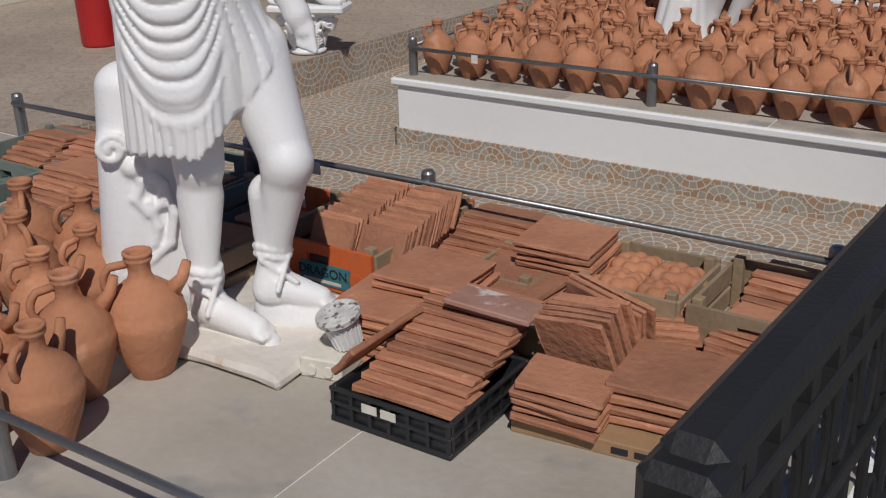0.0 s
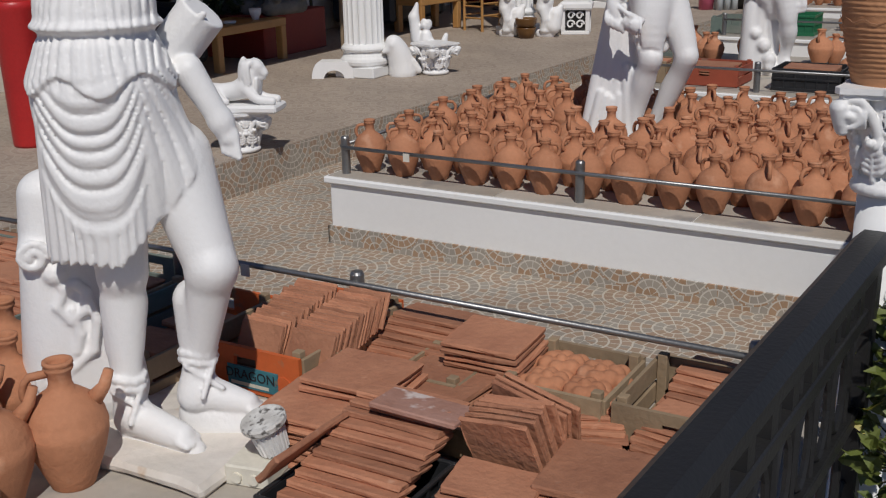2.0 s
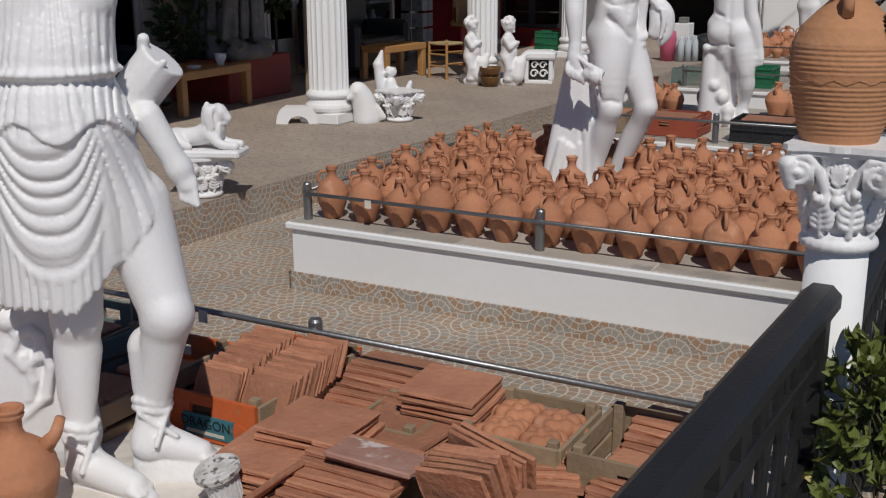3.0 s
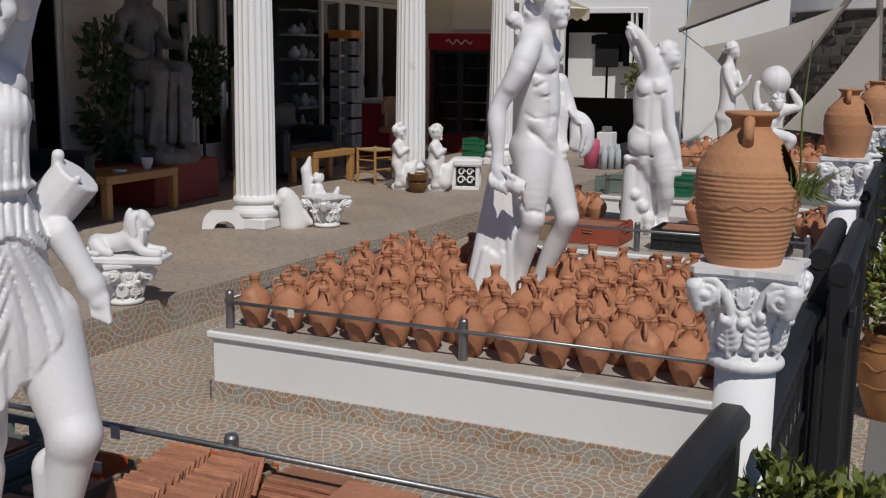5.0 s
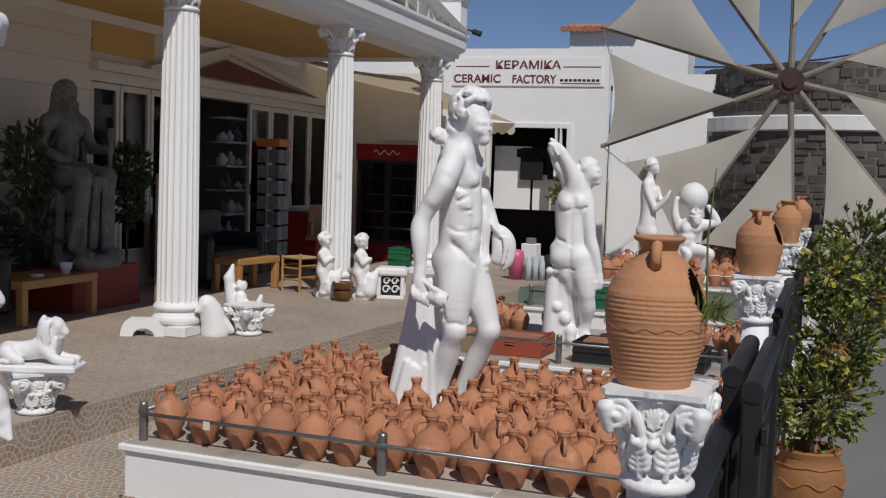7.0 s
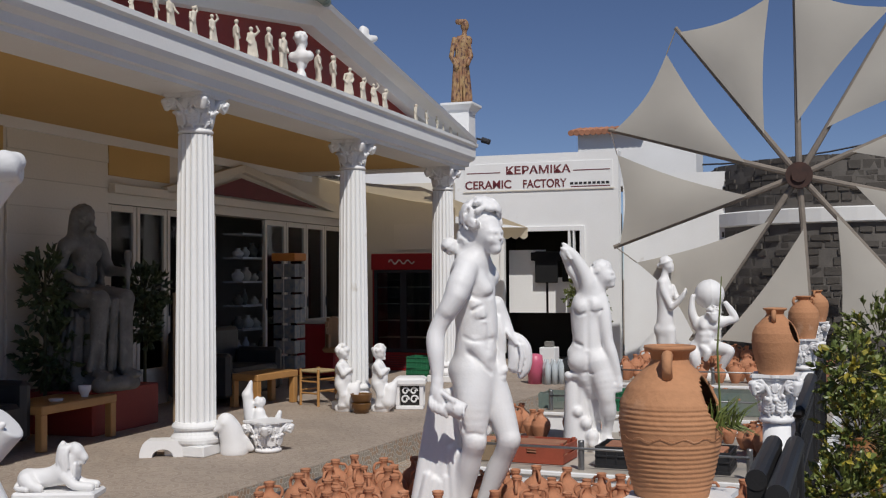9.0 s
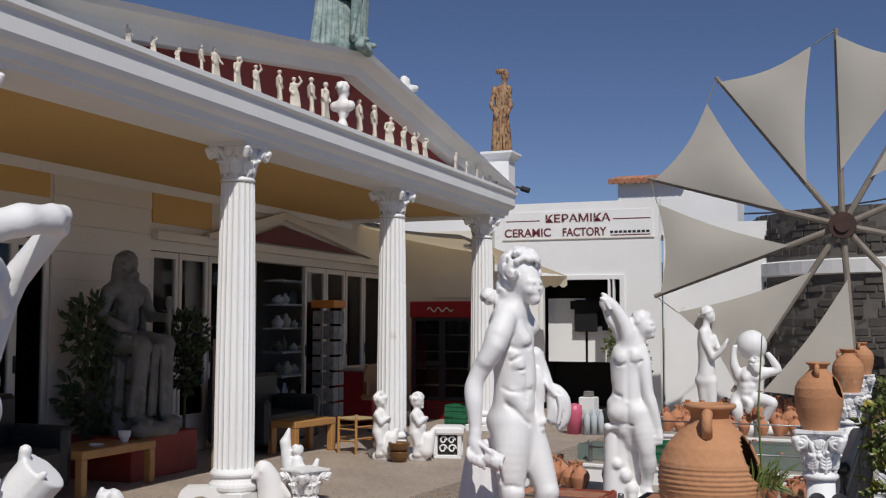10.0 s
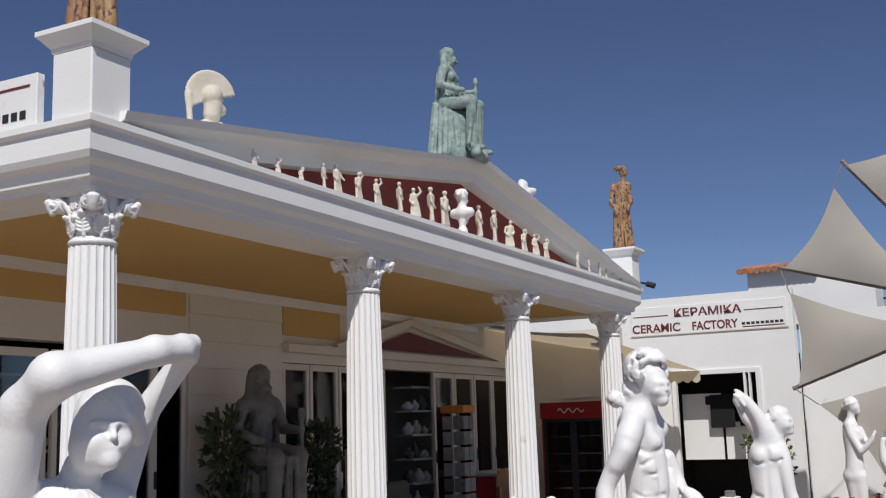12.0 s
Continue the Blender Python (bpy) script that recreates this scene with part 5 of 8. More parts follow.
PRINT = material("orange_print", (0.62, 0.13, 0.03), (0.52, 0.10, 0.03), 0.7, 7, 50, 0.1, stain=(0.30, 0.18, 0.10), stain_at=0.62)
TEAL = material("teal_print", (0.05, 0.20, 0.24), (0.04, 0.15, 0.19), 0.7, 7, 50, 0.1, stain=(0.25, 0.2, 0.12), stain_at=0.66)
GREENWOOD = material("green_stained_wood", (0.12, 0.17, 0.15), (0.20, 0.21, 0.18), 0.85, 5, 40, 0.3, spread=0.1)
CARD = material("cardboard", (0.36, 0.22, 0.12), (0.30, 0.18, 0.09), 0.9, 4, 60, 0.1)
INK = material("dark_ink", (0.02, 0.02, 0.025), rough=0.7)
PALE = material("pale_paper", (0.72, 0.68, 0.58), rough=0.8)


def lettering(text, size, m, mat, parent, thick=0.0006, name="lettering", bold=0.0):
    cu = bpy.data.curves.new(name, "FONT")
    cu.offset = bold
    cu.body, cu.size, cu.extrude, cu.align_x, cu.align_y = text, size, thick, "CENTER", "CENTER"
    tmp = bpy.data.objects.new(name, cu)
    me = bpy.data.meshes.new_from_object(tmp)
    bpy.data.objects.remove(tmp)
    me.materials.clear()
    me.materials.append(mat)
    o = new(name, me)
    o.parent = parent
    o.matrix_local = m
    return o


def wood_crate(x, y, w, d, h, label, yaw=0, mat=None, end=None, z=TOP):
    """A fruit crate: end boards with a hand hole, side slats, corner posts and a slatted floor."""
    mat = mat or CRATEWOOD
    c = thing("wooden_crate", Matrix.Translation((x, y, z)) @ pose(0, 0, 0, 0, 0, YAW + yaw), label, "crate", "wooden crates")
    for sy in (-1, 1):
        bm = bmesh.new()
        yy = sy * d / 2
        for x0, x1, z0, z1 in ((-w / 2, w / 2, 0.005, h * 0.50), (-w / 2, -0.035, h * 0.50, h * 0.78), (0.035, w / 2, h * 0.50, h * 0.78), (-w / 2, w / 2, h * 0.78, h)):
            box(bm, (x0, yy - 0.006, z0), (x1, yy + 0.006, z1))
        part("end_board", bm, end or mat, c)
    for sx in (-1, 1):
        for z0, z1 in ((0.008, h * 0.45), (h * 0.55, h * 0.97)):
            bm = bmesh.new()
            box(bm, (sx * w / 2 - 0.005, -d / 2 + 0.008, z0), (sx * w / 2 + 0.005, d / 2 - 0.008, z1), 0.0015)
            part("slat", bm, mat, c)
        for sy in (-1, 1):
            bm = bmesh.new()
            box(bm, (sx * (w / 2 - 0.018) - 0.012, sy * (d / 2 - 0.020) - 0.012, 0.0), (sx * (w / 2 - 0.018) + 0.012, sy * (d / 2 - 0.020) + 0.012, h + 0.012), 0.002)
            part("corner_post", bm, mat, c)
    bm = bmesh.new()
    for i in range(4):
        yy = -d / 2 + d * (i + 0.5) / 4
        box(bm, (-w / 2 + 0.008, yy - d * 0.10, 0.0), (w / 2 - 0.008, yy + d * 0.10, 0.006))
    part("floor_slats", bm, mat, c)
    return c


def plastic_crate(x, y, w, d, h, label, yaw=0, mat=None, z=TOP, name="plastic_crate"):
    """A stacking crate: rims, ribbed sides with slots, corner posts."""
    mat = mat or BLACKP
    c = thing(name, Matrix.Translation((x, y, z)) @ pose(0, 0, 0, 0, 0, YAW + yaw), label, "crate", "plastic crates")
    for nm, z0, z1, t in (("bottom_rim", 0.0, h * 0.16, 0.006), ("middle_rim", h * 0.50, h * 0.60, 0.008), ("top_rim", h * 0.88, h, 0.010)):
        bm = bmesh.new()
        box(bm, (-w / 2, -d / 2, z0), (w / 2, -d / 2 + t, z1), 0.002)
        box(bm, (-w / 2, d / 2 - t, z0), (w / 2, d / 2, z1), 0.002)
        box(bm, (-w / 2, -d / 2 + t, z0), (-w / 2 + t, d / 2 - t, z1), 0.002)
        box(bm, (w / 2 - t, -d / 2 + t, z0), (w / 2, d / 2 - t, z1), 0.002)
        part(nm, bm, mat, c)
    k = 6
    for i in range(k + 1):
        g = -0.5 + i / k
        for sd in (-1, 1):
            bm = bmesh.new()
            box(bm, (g * (w - 0.014) - 0.004, sd * (d / 2 - 0.005) - 0.003, 0.002), (g * (w - 0.014) + 0.004, sd * (d / 2 - 0.005) + 0.003, h * 0.97))
            part("rib", bm, mat, c)
            bm = bmesh.new()
            box(bm, (sd * (w / 2 - 0.005) - 0.003, g * (d - 0.03) - 0.004, 0.002), (sd * (w / 2 - 0.005) + 0.003, g * (d - 0.03) + 0.004, h * 0.97))
            part("rib", bm, mat, c)
    bm = bmesh.new()
    box(bm, (-w / 2 + 0.004, -d / 2 + 0.004, 0.0), (w / 2 - 0.004, d / 2 - 0.004, 0.008))
    for x0, y0, x1, y1 in ((-w / 2 + 0.009, -d / 2 + 0.009, w / 2 - 0.009, -d / 2 + 0.011), (-w / 2 + 0.009, d / 2 - 0.011, w / 2 - 0.009, d / 2 - 0.009), (w / 2 - 0.011, -d / 2 + 0.011, w / 2 - 0.009, d / 2 - 0.011), (-w / 2 + 0.009, -d / 2 + 0.011, -w / 2 + 0.011, d / 2 - 0.011)):
        box(bm, (x0, y0, 0.008), (x1, y1, h * 0.92))
    part("liner", bm, mat, c)
    return c


c = plastic_crate(-0.165, 1.955, 0.285, 0.30, 0.078, "black plastic crate of leaning clay tiles on the platform")
bm = bmesh.new()
for i in range(2):
    box(bm, (-0.06 + i * 0.045, -0.1525, 0.046), (-0.025 + i * 0.045, -0.1500, 0.064))
part("label_tag", bm, PALE, c, "small white paper tags")
leaning_row(-0.225, 1.865, TOP + 0.055, 11, 0.0280, 0.245, 0.085, 27, "reddish clay tiles leaning in a black plastic crate", 0, 0.013, 0.004)
tile_top = thing("tile_slab", Matrix.Translation((-0.028, 2.075, TOP + 0.160)) @ pose(0, 0, 0, -6, 3, YAW + 3), "pale scratched clay slab on top of leaning tiles", "tiles")
bm = bmesh.new()
box(bm, (-0.10, -0.055, 0), (0.10, 0.055, 0.013), 0.003)
part("slab", bm, material("pale_clay", (0.42, 0.24, 0.19), (0.34, 0.17, 0.12), 0.8, 9, 60, 0.3, stain=(0.62, 0.52, 0.48), stain_at=0.56), tile_top)
flat = thing("tile_slab", Matrix.Translation((-0.268, 2.02, TOP + 0.115)) @ pose(0, 0, 0, 0, -48, YAW), "clay tile standing on edge in the crate", "tiles")
o = new("tile", tile_data(0.085, 0.24, 0.014, 1))
o.parent = flat

# crate with printed end and ribbed tiles
dc = wood_crate(-0.325, 2.735, 0.34, 0.46, 0.125, "fruit crate with orange and teal printed end boards", 0, CRATEWOOD, PRINT)
bm = bmesh.new()
box(bm, (-0.055, -0.2395, 0.018), (0.105, -0.2368, 0.075))
lab = part("printed_label", bm, TEAL, dc, "teal printed label")
lettering("DRAGON", 0.036, Matrix.Translation((0.018, -0.2405, 0.053)) @ pose(0, 0, 0, 90, 0, 0), INK, lab)
bm = bmesh.new()
box(bm, (-0.045, -0.2402, 0.024), (0.075, -0.2396, 0.033))
part("print_bar", bm, PALE, lab)
bm = bmesh.new()
rod(bm, (0.122, -0.2368, 0.045), (0.122, -0.2395, 0.045), 0.026)
part("print_disc", bm, PRINT, lab)
for k in range(2):
    leaning_row(-0.435 + k * 0.135, 2.60 - k * 0.08, TOP + 0.062, 17, 0.0150, 0.132, 0.100, 64, "thick ribbed clay tiles packed upright in a crate", 0, 0.0115, 0.0022)

flat_stack(-0.155, 2.325, TOP, TOP + 0.155, 0.215, 0.20, "stack of square terracotta tiles", 2)
flat_stack(-0.262, 2.235, TOP, TOP + 0.115, 0.215, 0.20, "stack of square terracotta tiles with a mottled top", 4)
flat_stack(0.02, 2.37, TOP, TOP + 0.105, 0.22, 0.21, "low stack of square terracotta tiles", -3)
leaning_row(-0.09, 2.55, TOP + 0.03, 8, 0.026, 0.25, 0.13, 20, "long clay tiles lying slanted in a crate", 0, 0.013, 0.003)
flat_stack(0.165, 2.46, TOP, TOP + 0.165, 0.20, 0.18, "stack of red clay tiles with a sunlit top", 2, tilt=(2, 0))
wood_crate(-0.005, 2.56, 0.37, 0.34, 0.10, "weathered wooden crate holding clay tiles", 0)
wood_crate(0.10, 2.36, 0.44, 0.40, 0.075, "shallow weathered crate under tile stacks", 0)
# clay ornaments in a crate
wood_crate(0.335, 2.345, 0.25, 0.27, 0.12, "grey wooden crate of moulded clay ornaments", 0, None)
for dx, dy, s in ((-0.05, 0.04, 1.0), (0.055, 0.03, 1.0), (-0.04, -0.06, 0.9), (0.055, -0.065, 0.85)):
    f = Figure()
    r2 = random.Random(int(dx * 1000 + dy * 300))
    for i in range(6):
        a = i * 1.047 + dx * 9
        f.ball((0.034 * math.cos(a) * s, 0.034 * math.sin(a) * s, 0.012), 0.024 * s, 0.006)
        f.ball((0.060 * math.cos(a + 0.5) * s, 0.060 * math.sin(a + 0.5) * s, 0.0), 0.024 * s, 0.006)
    f.ball((0, 0, 0.026), 0.015, 0.005)
    p = Vector((0.335, 2.345, TOP + 0.090)) + PV * dx + PU * dy
    f.build("clay_ornament", p, YAW, 0.005, "moulded flower-shaped clay ornament in a crate", "ornament", TERRA, group="clay ornaments")
wood_crate(0.595, 2.20, 0.30, 0.30, 0.12, "wooden crate of broken roof tiles", 0, CRATEWOOD)
leaning_row(0.56, 2.12, TOP + 0.02, 8, 0.026, 0.24, 0.13, 20, "weathered flat tiles slanted in a wooden crate", -4, 0.014, 0.006)
leaning_row(0.30, 2.06, TOP + 0.015, 9, 0.018, 0.20, 0.15, 12, "thin clay slabs fanned in a slipped pile", 24, 0.012, 0.008)
leaning_row(0.45, 1.97, TOP + 0.015, 8, 0.018, 0.22, 0.14, 12, "thin clay slabs fanned in a slipped pile", -6, 0.012, 0.007)
# standing and flat stacks in front
leaning_row(0.155, 1.985, TOP + 0.040, 6, 0.0190, 0.165, 0.155, 106, "six large clay tiles standing tilted on edge", -4, 0.012, 0.002, 9)
leaning_row(0.205, 2.10, TOP + 0.035, 3, 0.020, 0.20, 0.155, 102, "long thin clay slabs standing behind tilted tiles", -14, 0.011, 0.004, -7)
flat_stack(0.092, 1.853, TOP + 0.035, TOP + 0.125, 0.175, 0.13, "stack of orange clay tiles with cut corners", 8, tilt=(0, 4))
flat_stack(0.310, 1.865, TOP + 0.035, TOP + 0.125, 0.215, 0.21, "stack of large square clay tiles on a cardboard tray", 6, t=0.017)
bx = thing("cardboard_tray", Matrix.Translation((0.205, 1.87, TOP)) @ pose(0, 0, 0, 0, 0, YAW + 6), "printed cardboard tray under clay tiles", "tray")
bm = bmesh.new()
box(bm, (-0.185, -0.115, 0), (0.23, 0.12, 0.032), 0.002)
part("tray", bm, CARD, bx)
bm = bmesh.new()
for i in range(3):
    box(bm, (0.02 + i * 0.045, -0.1175, 0.010), (0.052 + i * 0.045, -0.1150, 0.022))
part("print_bar", bm, INK, bx)
# white bucket on a junction box
jb = thing("junction_box", Matrix.Translation((-0.385, 2.12, TOP)) @ pose(0, 0, 0, 0, 0, YAW + 12), "square white plastic electrical junction box", "box")
bm = bmesh.new()
box(bm, (-0.05, -0.05, 0), (0.05, 0.05, 0.048), 0.004)
part("body", bm, PALE, jb)
for i in range(2):
    bm = bmesh.new()
    rod(bm, (-0.02 + i * 0.04, -0.050, 0.022), (-0.02 + i * 0.04, -0.056, 0.022), 0.012)
    part("grommet", bm, PALE, jb)
# the tilted white ribbed bucket: fluted body below, worn rim on top
bk = thing("plaster_capital_sample", Matrix.Translation((-0.345, 2.13, TOP + 0.060)) @ pose(0, 0, 0, 10, -14, 0), "small chipped white ribbed bucket", "column piece")
bm = bmesh.new()
lathe(bm, [(0.030, 0), (0.037, 0.055), (0.041, 0.060), (0.041, 0.066)], 20)
for i in range(20):
    a = 2 * math.pi * i / 20
    rod(bm, (0.031 * math.cos(a), 0.031 * math.sin(a), 0.0), (0.037 * math.cos(a), 0.037 * math.sin(a), 0.055), 0.003, seg=5)
part("shaft", bm, PLASTER, bk)
bm = bmesh.new()
lathe(bm, [(0.047, 0.066), (0.050, 0.070), (0.050, 0.080), (0.046, 0.083), (0.0, 0.081)], 24)
part("rim", bm, material("worn_rim", (0.7, 0.69, 0.66), (0.45, 0.43, 0.40), 0.8, 30, 90, 0.4, stain=(0.12, 0.11, 0.10), stain_at=0.55), bk)
# crates behind the huntress
for x, y, w, d, mt, lb in ((-0.70, 2.78, 0.36, 0.50, PRINT, "fruit crate with bright orange printed boards"), (-1.25, 2.98, 0.42, 0.34, None, "greenish weathered crate of flat clay tiles"), (-1.42, 3.42, 0.42, 0.34, None, "greenish weathered crate of flat clay tiles"), (-0.92, 3.18, 0.5, 0.34, None, "dark greenish crate of slates")):
    wood_crate(x, y, w, d, 0.13, lb, 0, GREENWOOD if mt is None else CRATEWOOD, mt)
for x, y, n in ((-1.20, 2.83, 9), (-1.36, 2.93, 9), (-1.36, 3.30, 8), (-1.55, 3.42, 7)):
    leaning_row(x, y, TOP + 0.06, n, 0.024, 0.20, 0.16, 25, "reddish clay tiles slanted in a green crate", 0, 0.013, 0.007)
for x, y in ((-0.70, 2.66), (-0.60, 2.80), (-0.86, 3.12), (-1.0, 3.2)):
    flat_stack(x, y, TOP + 0.008, TOP + 0.11, 0.15, 0.14, "small dark clay tiles stacked in a crate", 0, 0.013)
tg = thing("price_tag", Matrix.Translation(court(0.88, -1.545, TOP + 0.165)) @ pose(0, 0, 0, 0, 0, YAW), "white price tag hung on the rail", "tag")
bm = bmesh.new()
box(bm, (-0.016, -0.001, -0.018), (0.016, 0.001, 0.018))
part("card", bm, PALE, tg)
tg2 = copy_thing(tg, Matrix.Translation(court(0.40, 0.085, TOP + 0.112)) @ pose(0, 0, 0, 0, 0, YAW))

# ---- fence ----
RAIL0 = Vector((0.083, 0.848, 1.0))
RAIL1 = Vector((0.775, 1.805, 1.0))
rd = (RAIL1 - RAIL0).normalized()
rn = Vector((-rd.y, rd.x, 0))
RM = Matrix(((rd.x, -rn.x, 0, RAIL0.x), (rd.y, -rn.y, 0, RAIL0.y), (0, 0, 1, 0.095), (0, 0, 0, 1)))


def fence_panel(m, length, label, end_block=False):
    """A black iron fence panel; local x runs along it and z is height."""
    f = thing("iron_fence", m, label, "fence", "black iron fence panels")
    bm = bmesh.new()
    box(bm, (0.0, -0.033, 0.965), (length, 0.033, 1.02), 0.016)
    part("handrail", bm, BLACK, f)
    for z in (0.885, 0.70, 0.30):
        bm = bmesh.new()
        box(bm, (0.02, -0.014, z - 0.015), (length - 0.02, 0.014, z + 0.015), 0.003)
        part("rail", bm, BLACK, f)
    n = int(length / 0.105)
    for i in range(n + 1):
        x = 0.03 + (length - 0.06) * i / n
        bm = bmesh.new()
        rod(bm, (x, 0, 0.16), (x, 0, 0.966), 0.008, seg=6)
        part("bar", bm, BLACK, f)
        if i < n:
            xm = x + (length - 0.06) / n / 2
            for zc in (0.50, 0.79):
                bm = bmesh.new()
                pts = [(xm + 0.036 * math.cos(a), 0, zc + 0.07 * math.sin(a)) for a in np.linspace(0, 2 * math.pi, 13)]
                tube(bm, pts, 0.006, 5)
                part("scroll", bm, BLACK, f)
    bm = bmesh.new()
    box(bm, (length - 0.075, -0.022, 0.0), (length - 0.03, 0.022, 0.966), 0.004)
    part("end_post", bm, BLACK, f)
    n = int(length / 0.05)
    for i in range(n):
        if i % 2:
            continue
        bm = bmesh.new()
        x = 0.03 + (length - 0.06) * i / n
        box(bm, (x, -0.010, 0.899), (x + 0.03, 0.010, 0.966))
        part("spacer", bm, BLACK, f)
    if end_block:
        bm = bmesh.new()
        box(bm, (-0.03, -0.040, 0.930), (0.045, 0.040, 1.004), 0.014)
        part("end_cap", bm, BLACK, f)
        bm = bmesh.new()
        box(bm, (-0.10, -0.04, 0.0), (-0.02, 0.04, 0.955), 0.012)
        part("post", bm, BLACK, f)
    return f


fence_panel(RM, (RAIL1 - RAIL0).length - 0.04, "black iron fence panel with a broad handrail", True)
fence_panel(Matrix.Translation(FA + FDIR * 0.14) @ pose(0, 0, 0, 0, 0, FEYAW), 1.18, "black iron fence panel with scrolls between pillars")
for k in (2, 3):
    a = FA + FDIR * (2.5 * k - 1.88) + Vector((0.04, -0.025, 0.14))
    fence_panel(Matrix.Translation(a) @ pose(0, 0, 0, 0, 0, FEYAW), 1.72, "black iron fence panel with scrolls between pillars")
# gate leaves folded against the fence
for o, start, l in ((0.016, 1.387, 0.69), (0.09, 1.162, 0.93)):
    g = thing("iron_gate", Matrix.Translation(FA + FDIR * start + Vector((FDIR.y, -FDIR.x, 0)) * o) @ pose(0, 0, 0, 0, 0, FEYAW), "black iron gate leaf folded back along the fence", "gate", "black gate leaves")
    bm = bmesh.new()
    box(bm, (-0.03, -0.028, 0.2), (0.03, 0.028, 1.15), 0.006)
    part("post", bm, BLACK, g)
    bm = bmesh.new()
    tube(bm, [(-0.034, 0, 1.142), (l, 0, 1.142)], 0.032, 14)
    part("top_rail", bm, BLACK, g)
    bm = bmesh.new()
    box(bm, (l - 0.03, -0.028, 0.2), (l + 0.03, 0.028, 1.13), 0.006)
    part("end_post", bm, BLACK, g)
    for z in (0.98, 0.30):
        bm = bmesh.new()
        box(bm, (0.03, -0.012, z - 0.015), (l - 0.03, 0.012, z + 0.015))
        part("rail", bm, BLACK, g)
    for i in range(10):
        x = 0.09 + i * (l - 0.16) / 9
        bm = bmesh.new()
        rod(bm, (x, 0, 0.3), (x, 0, 1.14), 0.008, seg=6)
        part("bar", bm, BLACK, g)
    bm = bmesh.new()
    box(bm, (-0.055, -0.045, 1.0), (0.02, -0.028, 1.05), 0.003)
    part("latch", bm, BLACK, g)

# ---- urns on the pillars ----
URNCLAY = material("buff_clay", (0.50, 0.245, 0.12), (0.43, 0.20, 0.095), 0.85, 3, 60, 0.2, stain=(0.56, 0.32, 0.19), stain_at=0.62)


def urn(at, s, label, ribs=True, yaw=0, hole=True, mat=None):
    u = thing("urn", Matrix.Translation(at) @ pose(0, 0, 0, 0, 0, yaw) @ Matrix.Scale(s, 4), label, "urn", "urns on the fence pillars")
    prof = [(0.098, 0.0)]
    N = 150
    key = [(0.0, 0.098), (0.05, 0.112), (0.14, 0.132), (0.20, 0.138), (0.25, 0.134), (0.29, 0.115), (0.325, 0.082), (0.350, 0.055), (0.365, 0.048), (0.378, 0.050), (0.388, 0.066), (0.394, 0.070), (0.400, 0.068), (0.40, 0.052), (0.37, 0.040)]
    zs = np.concatenate([np.linspace(0.0, 0.385, N), [0.388, 0.394, 0.40, 0.401, 0.385]])
    for z in zs:
        if z <= 0.388:
            r = np.interp(z, [k[0] for k in key[:11]], [k[1] for k in key[:11]])
            if ribs and (0.02 < z < 0.15 or 0.175 < z < 0.245):
                r += 0.0012 * math.sin(z * 2 * math.pi / 0.0125)
        else:
            r = {0.394: 0.070, 0.40: 0.068, 0.401: 0.052}.get(round(float(z), 3), 0.045)
        prof.append((float(r), float(z)))
    prof[-1] = (0.042, 0.36)
    bm = bmesh.new()
    lathe(bm, prof, 110)
    if hole:
        gone = [f for f in bm.faces if (f.calc_center_median() - Vector((0.125, -0.02, 0.262))).length < 0.072 ]
        bmesh.ops.delete(bm, geom=gone, context="FACES")
        hc = Vector((0.125, -0.02, 0.262))
        for v in bm.verts:
            if v.is_boundary and (v.co - hc).length < 0.1:
                v.co = hc + (v.co - hc).normalized() * (0.072 + 0.006 * noise.noise(v.co * 25))
    b = part("body", bm, mat or URNCLAY, u, smooth=True)
    so = b.modifiers.new("wall", "SOLIDIFY")
    so.thickness, so.offset = 0.008, -1
    if hole:
        bm = bmesh.new()
        lathe(bm, [(0.0, 0.195), (0.122, 0.195)], 24)
        part("soil", bm, material("dry_soil", (0.08, 0.055, 0.04), (0.12, 0.09, 0.06), 0.95, 20, 80, 0.5), u)
    for a in (0.0,) if ribs else (0.0, math.pi):
        bm = bmesh.new()
        d = Vector((math.cos(a - math.pi / 2), math.sin(a - math.pi / 2), 0))
        pts = [d * 0.048 + Vector((0, 0, 0.378)), d * 0.085 + Vector((0, 0, 0.378)), d * 0.095 + Vector((0, 0, 0.355)), d * 0.085 + Vector((0, 0, 0.318))]
        tube(bm, pts, [0.014, 0.015, 0.014, 0.014], 8)
        part("handle", bm, mat or URNCLAY, u, smooth=True)
    if ribs:
        bm = bmesh.new()
        pts = []
        for i in range(61):
            a = 2 * math.pi * i / 60
            z = 0.162 + 0.005 * math.sin(a * 14)
            pts.append((0.1375 * math.cos(a), 0.1375 * math.sin(a), z))
        tube(bm, pts, 0.0009, 5)
        part("wave_line", bm, mat or URNCLAY, u)
    return u


LEAF = material("citrus_leaf", (0.165, 0.19, 0.04), (0.10, 0.13, 0.03), 0.45, 3, 30, 0.1, spread=0.2)
LEAFD = material("house_plant_leaf", (0.055, 0.075, 0.026), (0.035, 0.05, 0.018), 0.5, 3, 30, 0.1, spread=0.2)
LEAFY = material("yellow_leaf", (0.40, 0.32, 0.04), (0.24, 0.22, 0.035), 0.5, 3, 30, 0.1)
STEM = material("green_stem", (0.08, 0.075, 0.03), (0.06, 0.05, 0.025), 0.8)


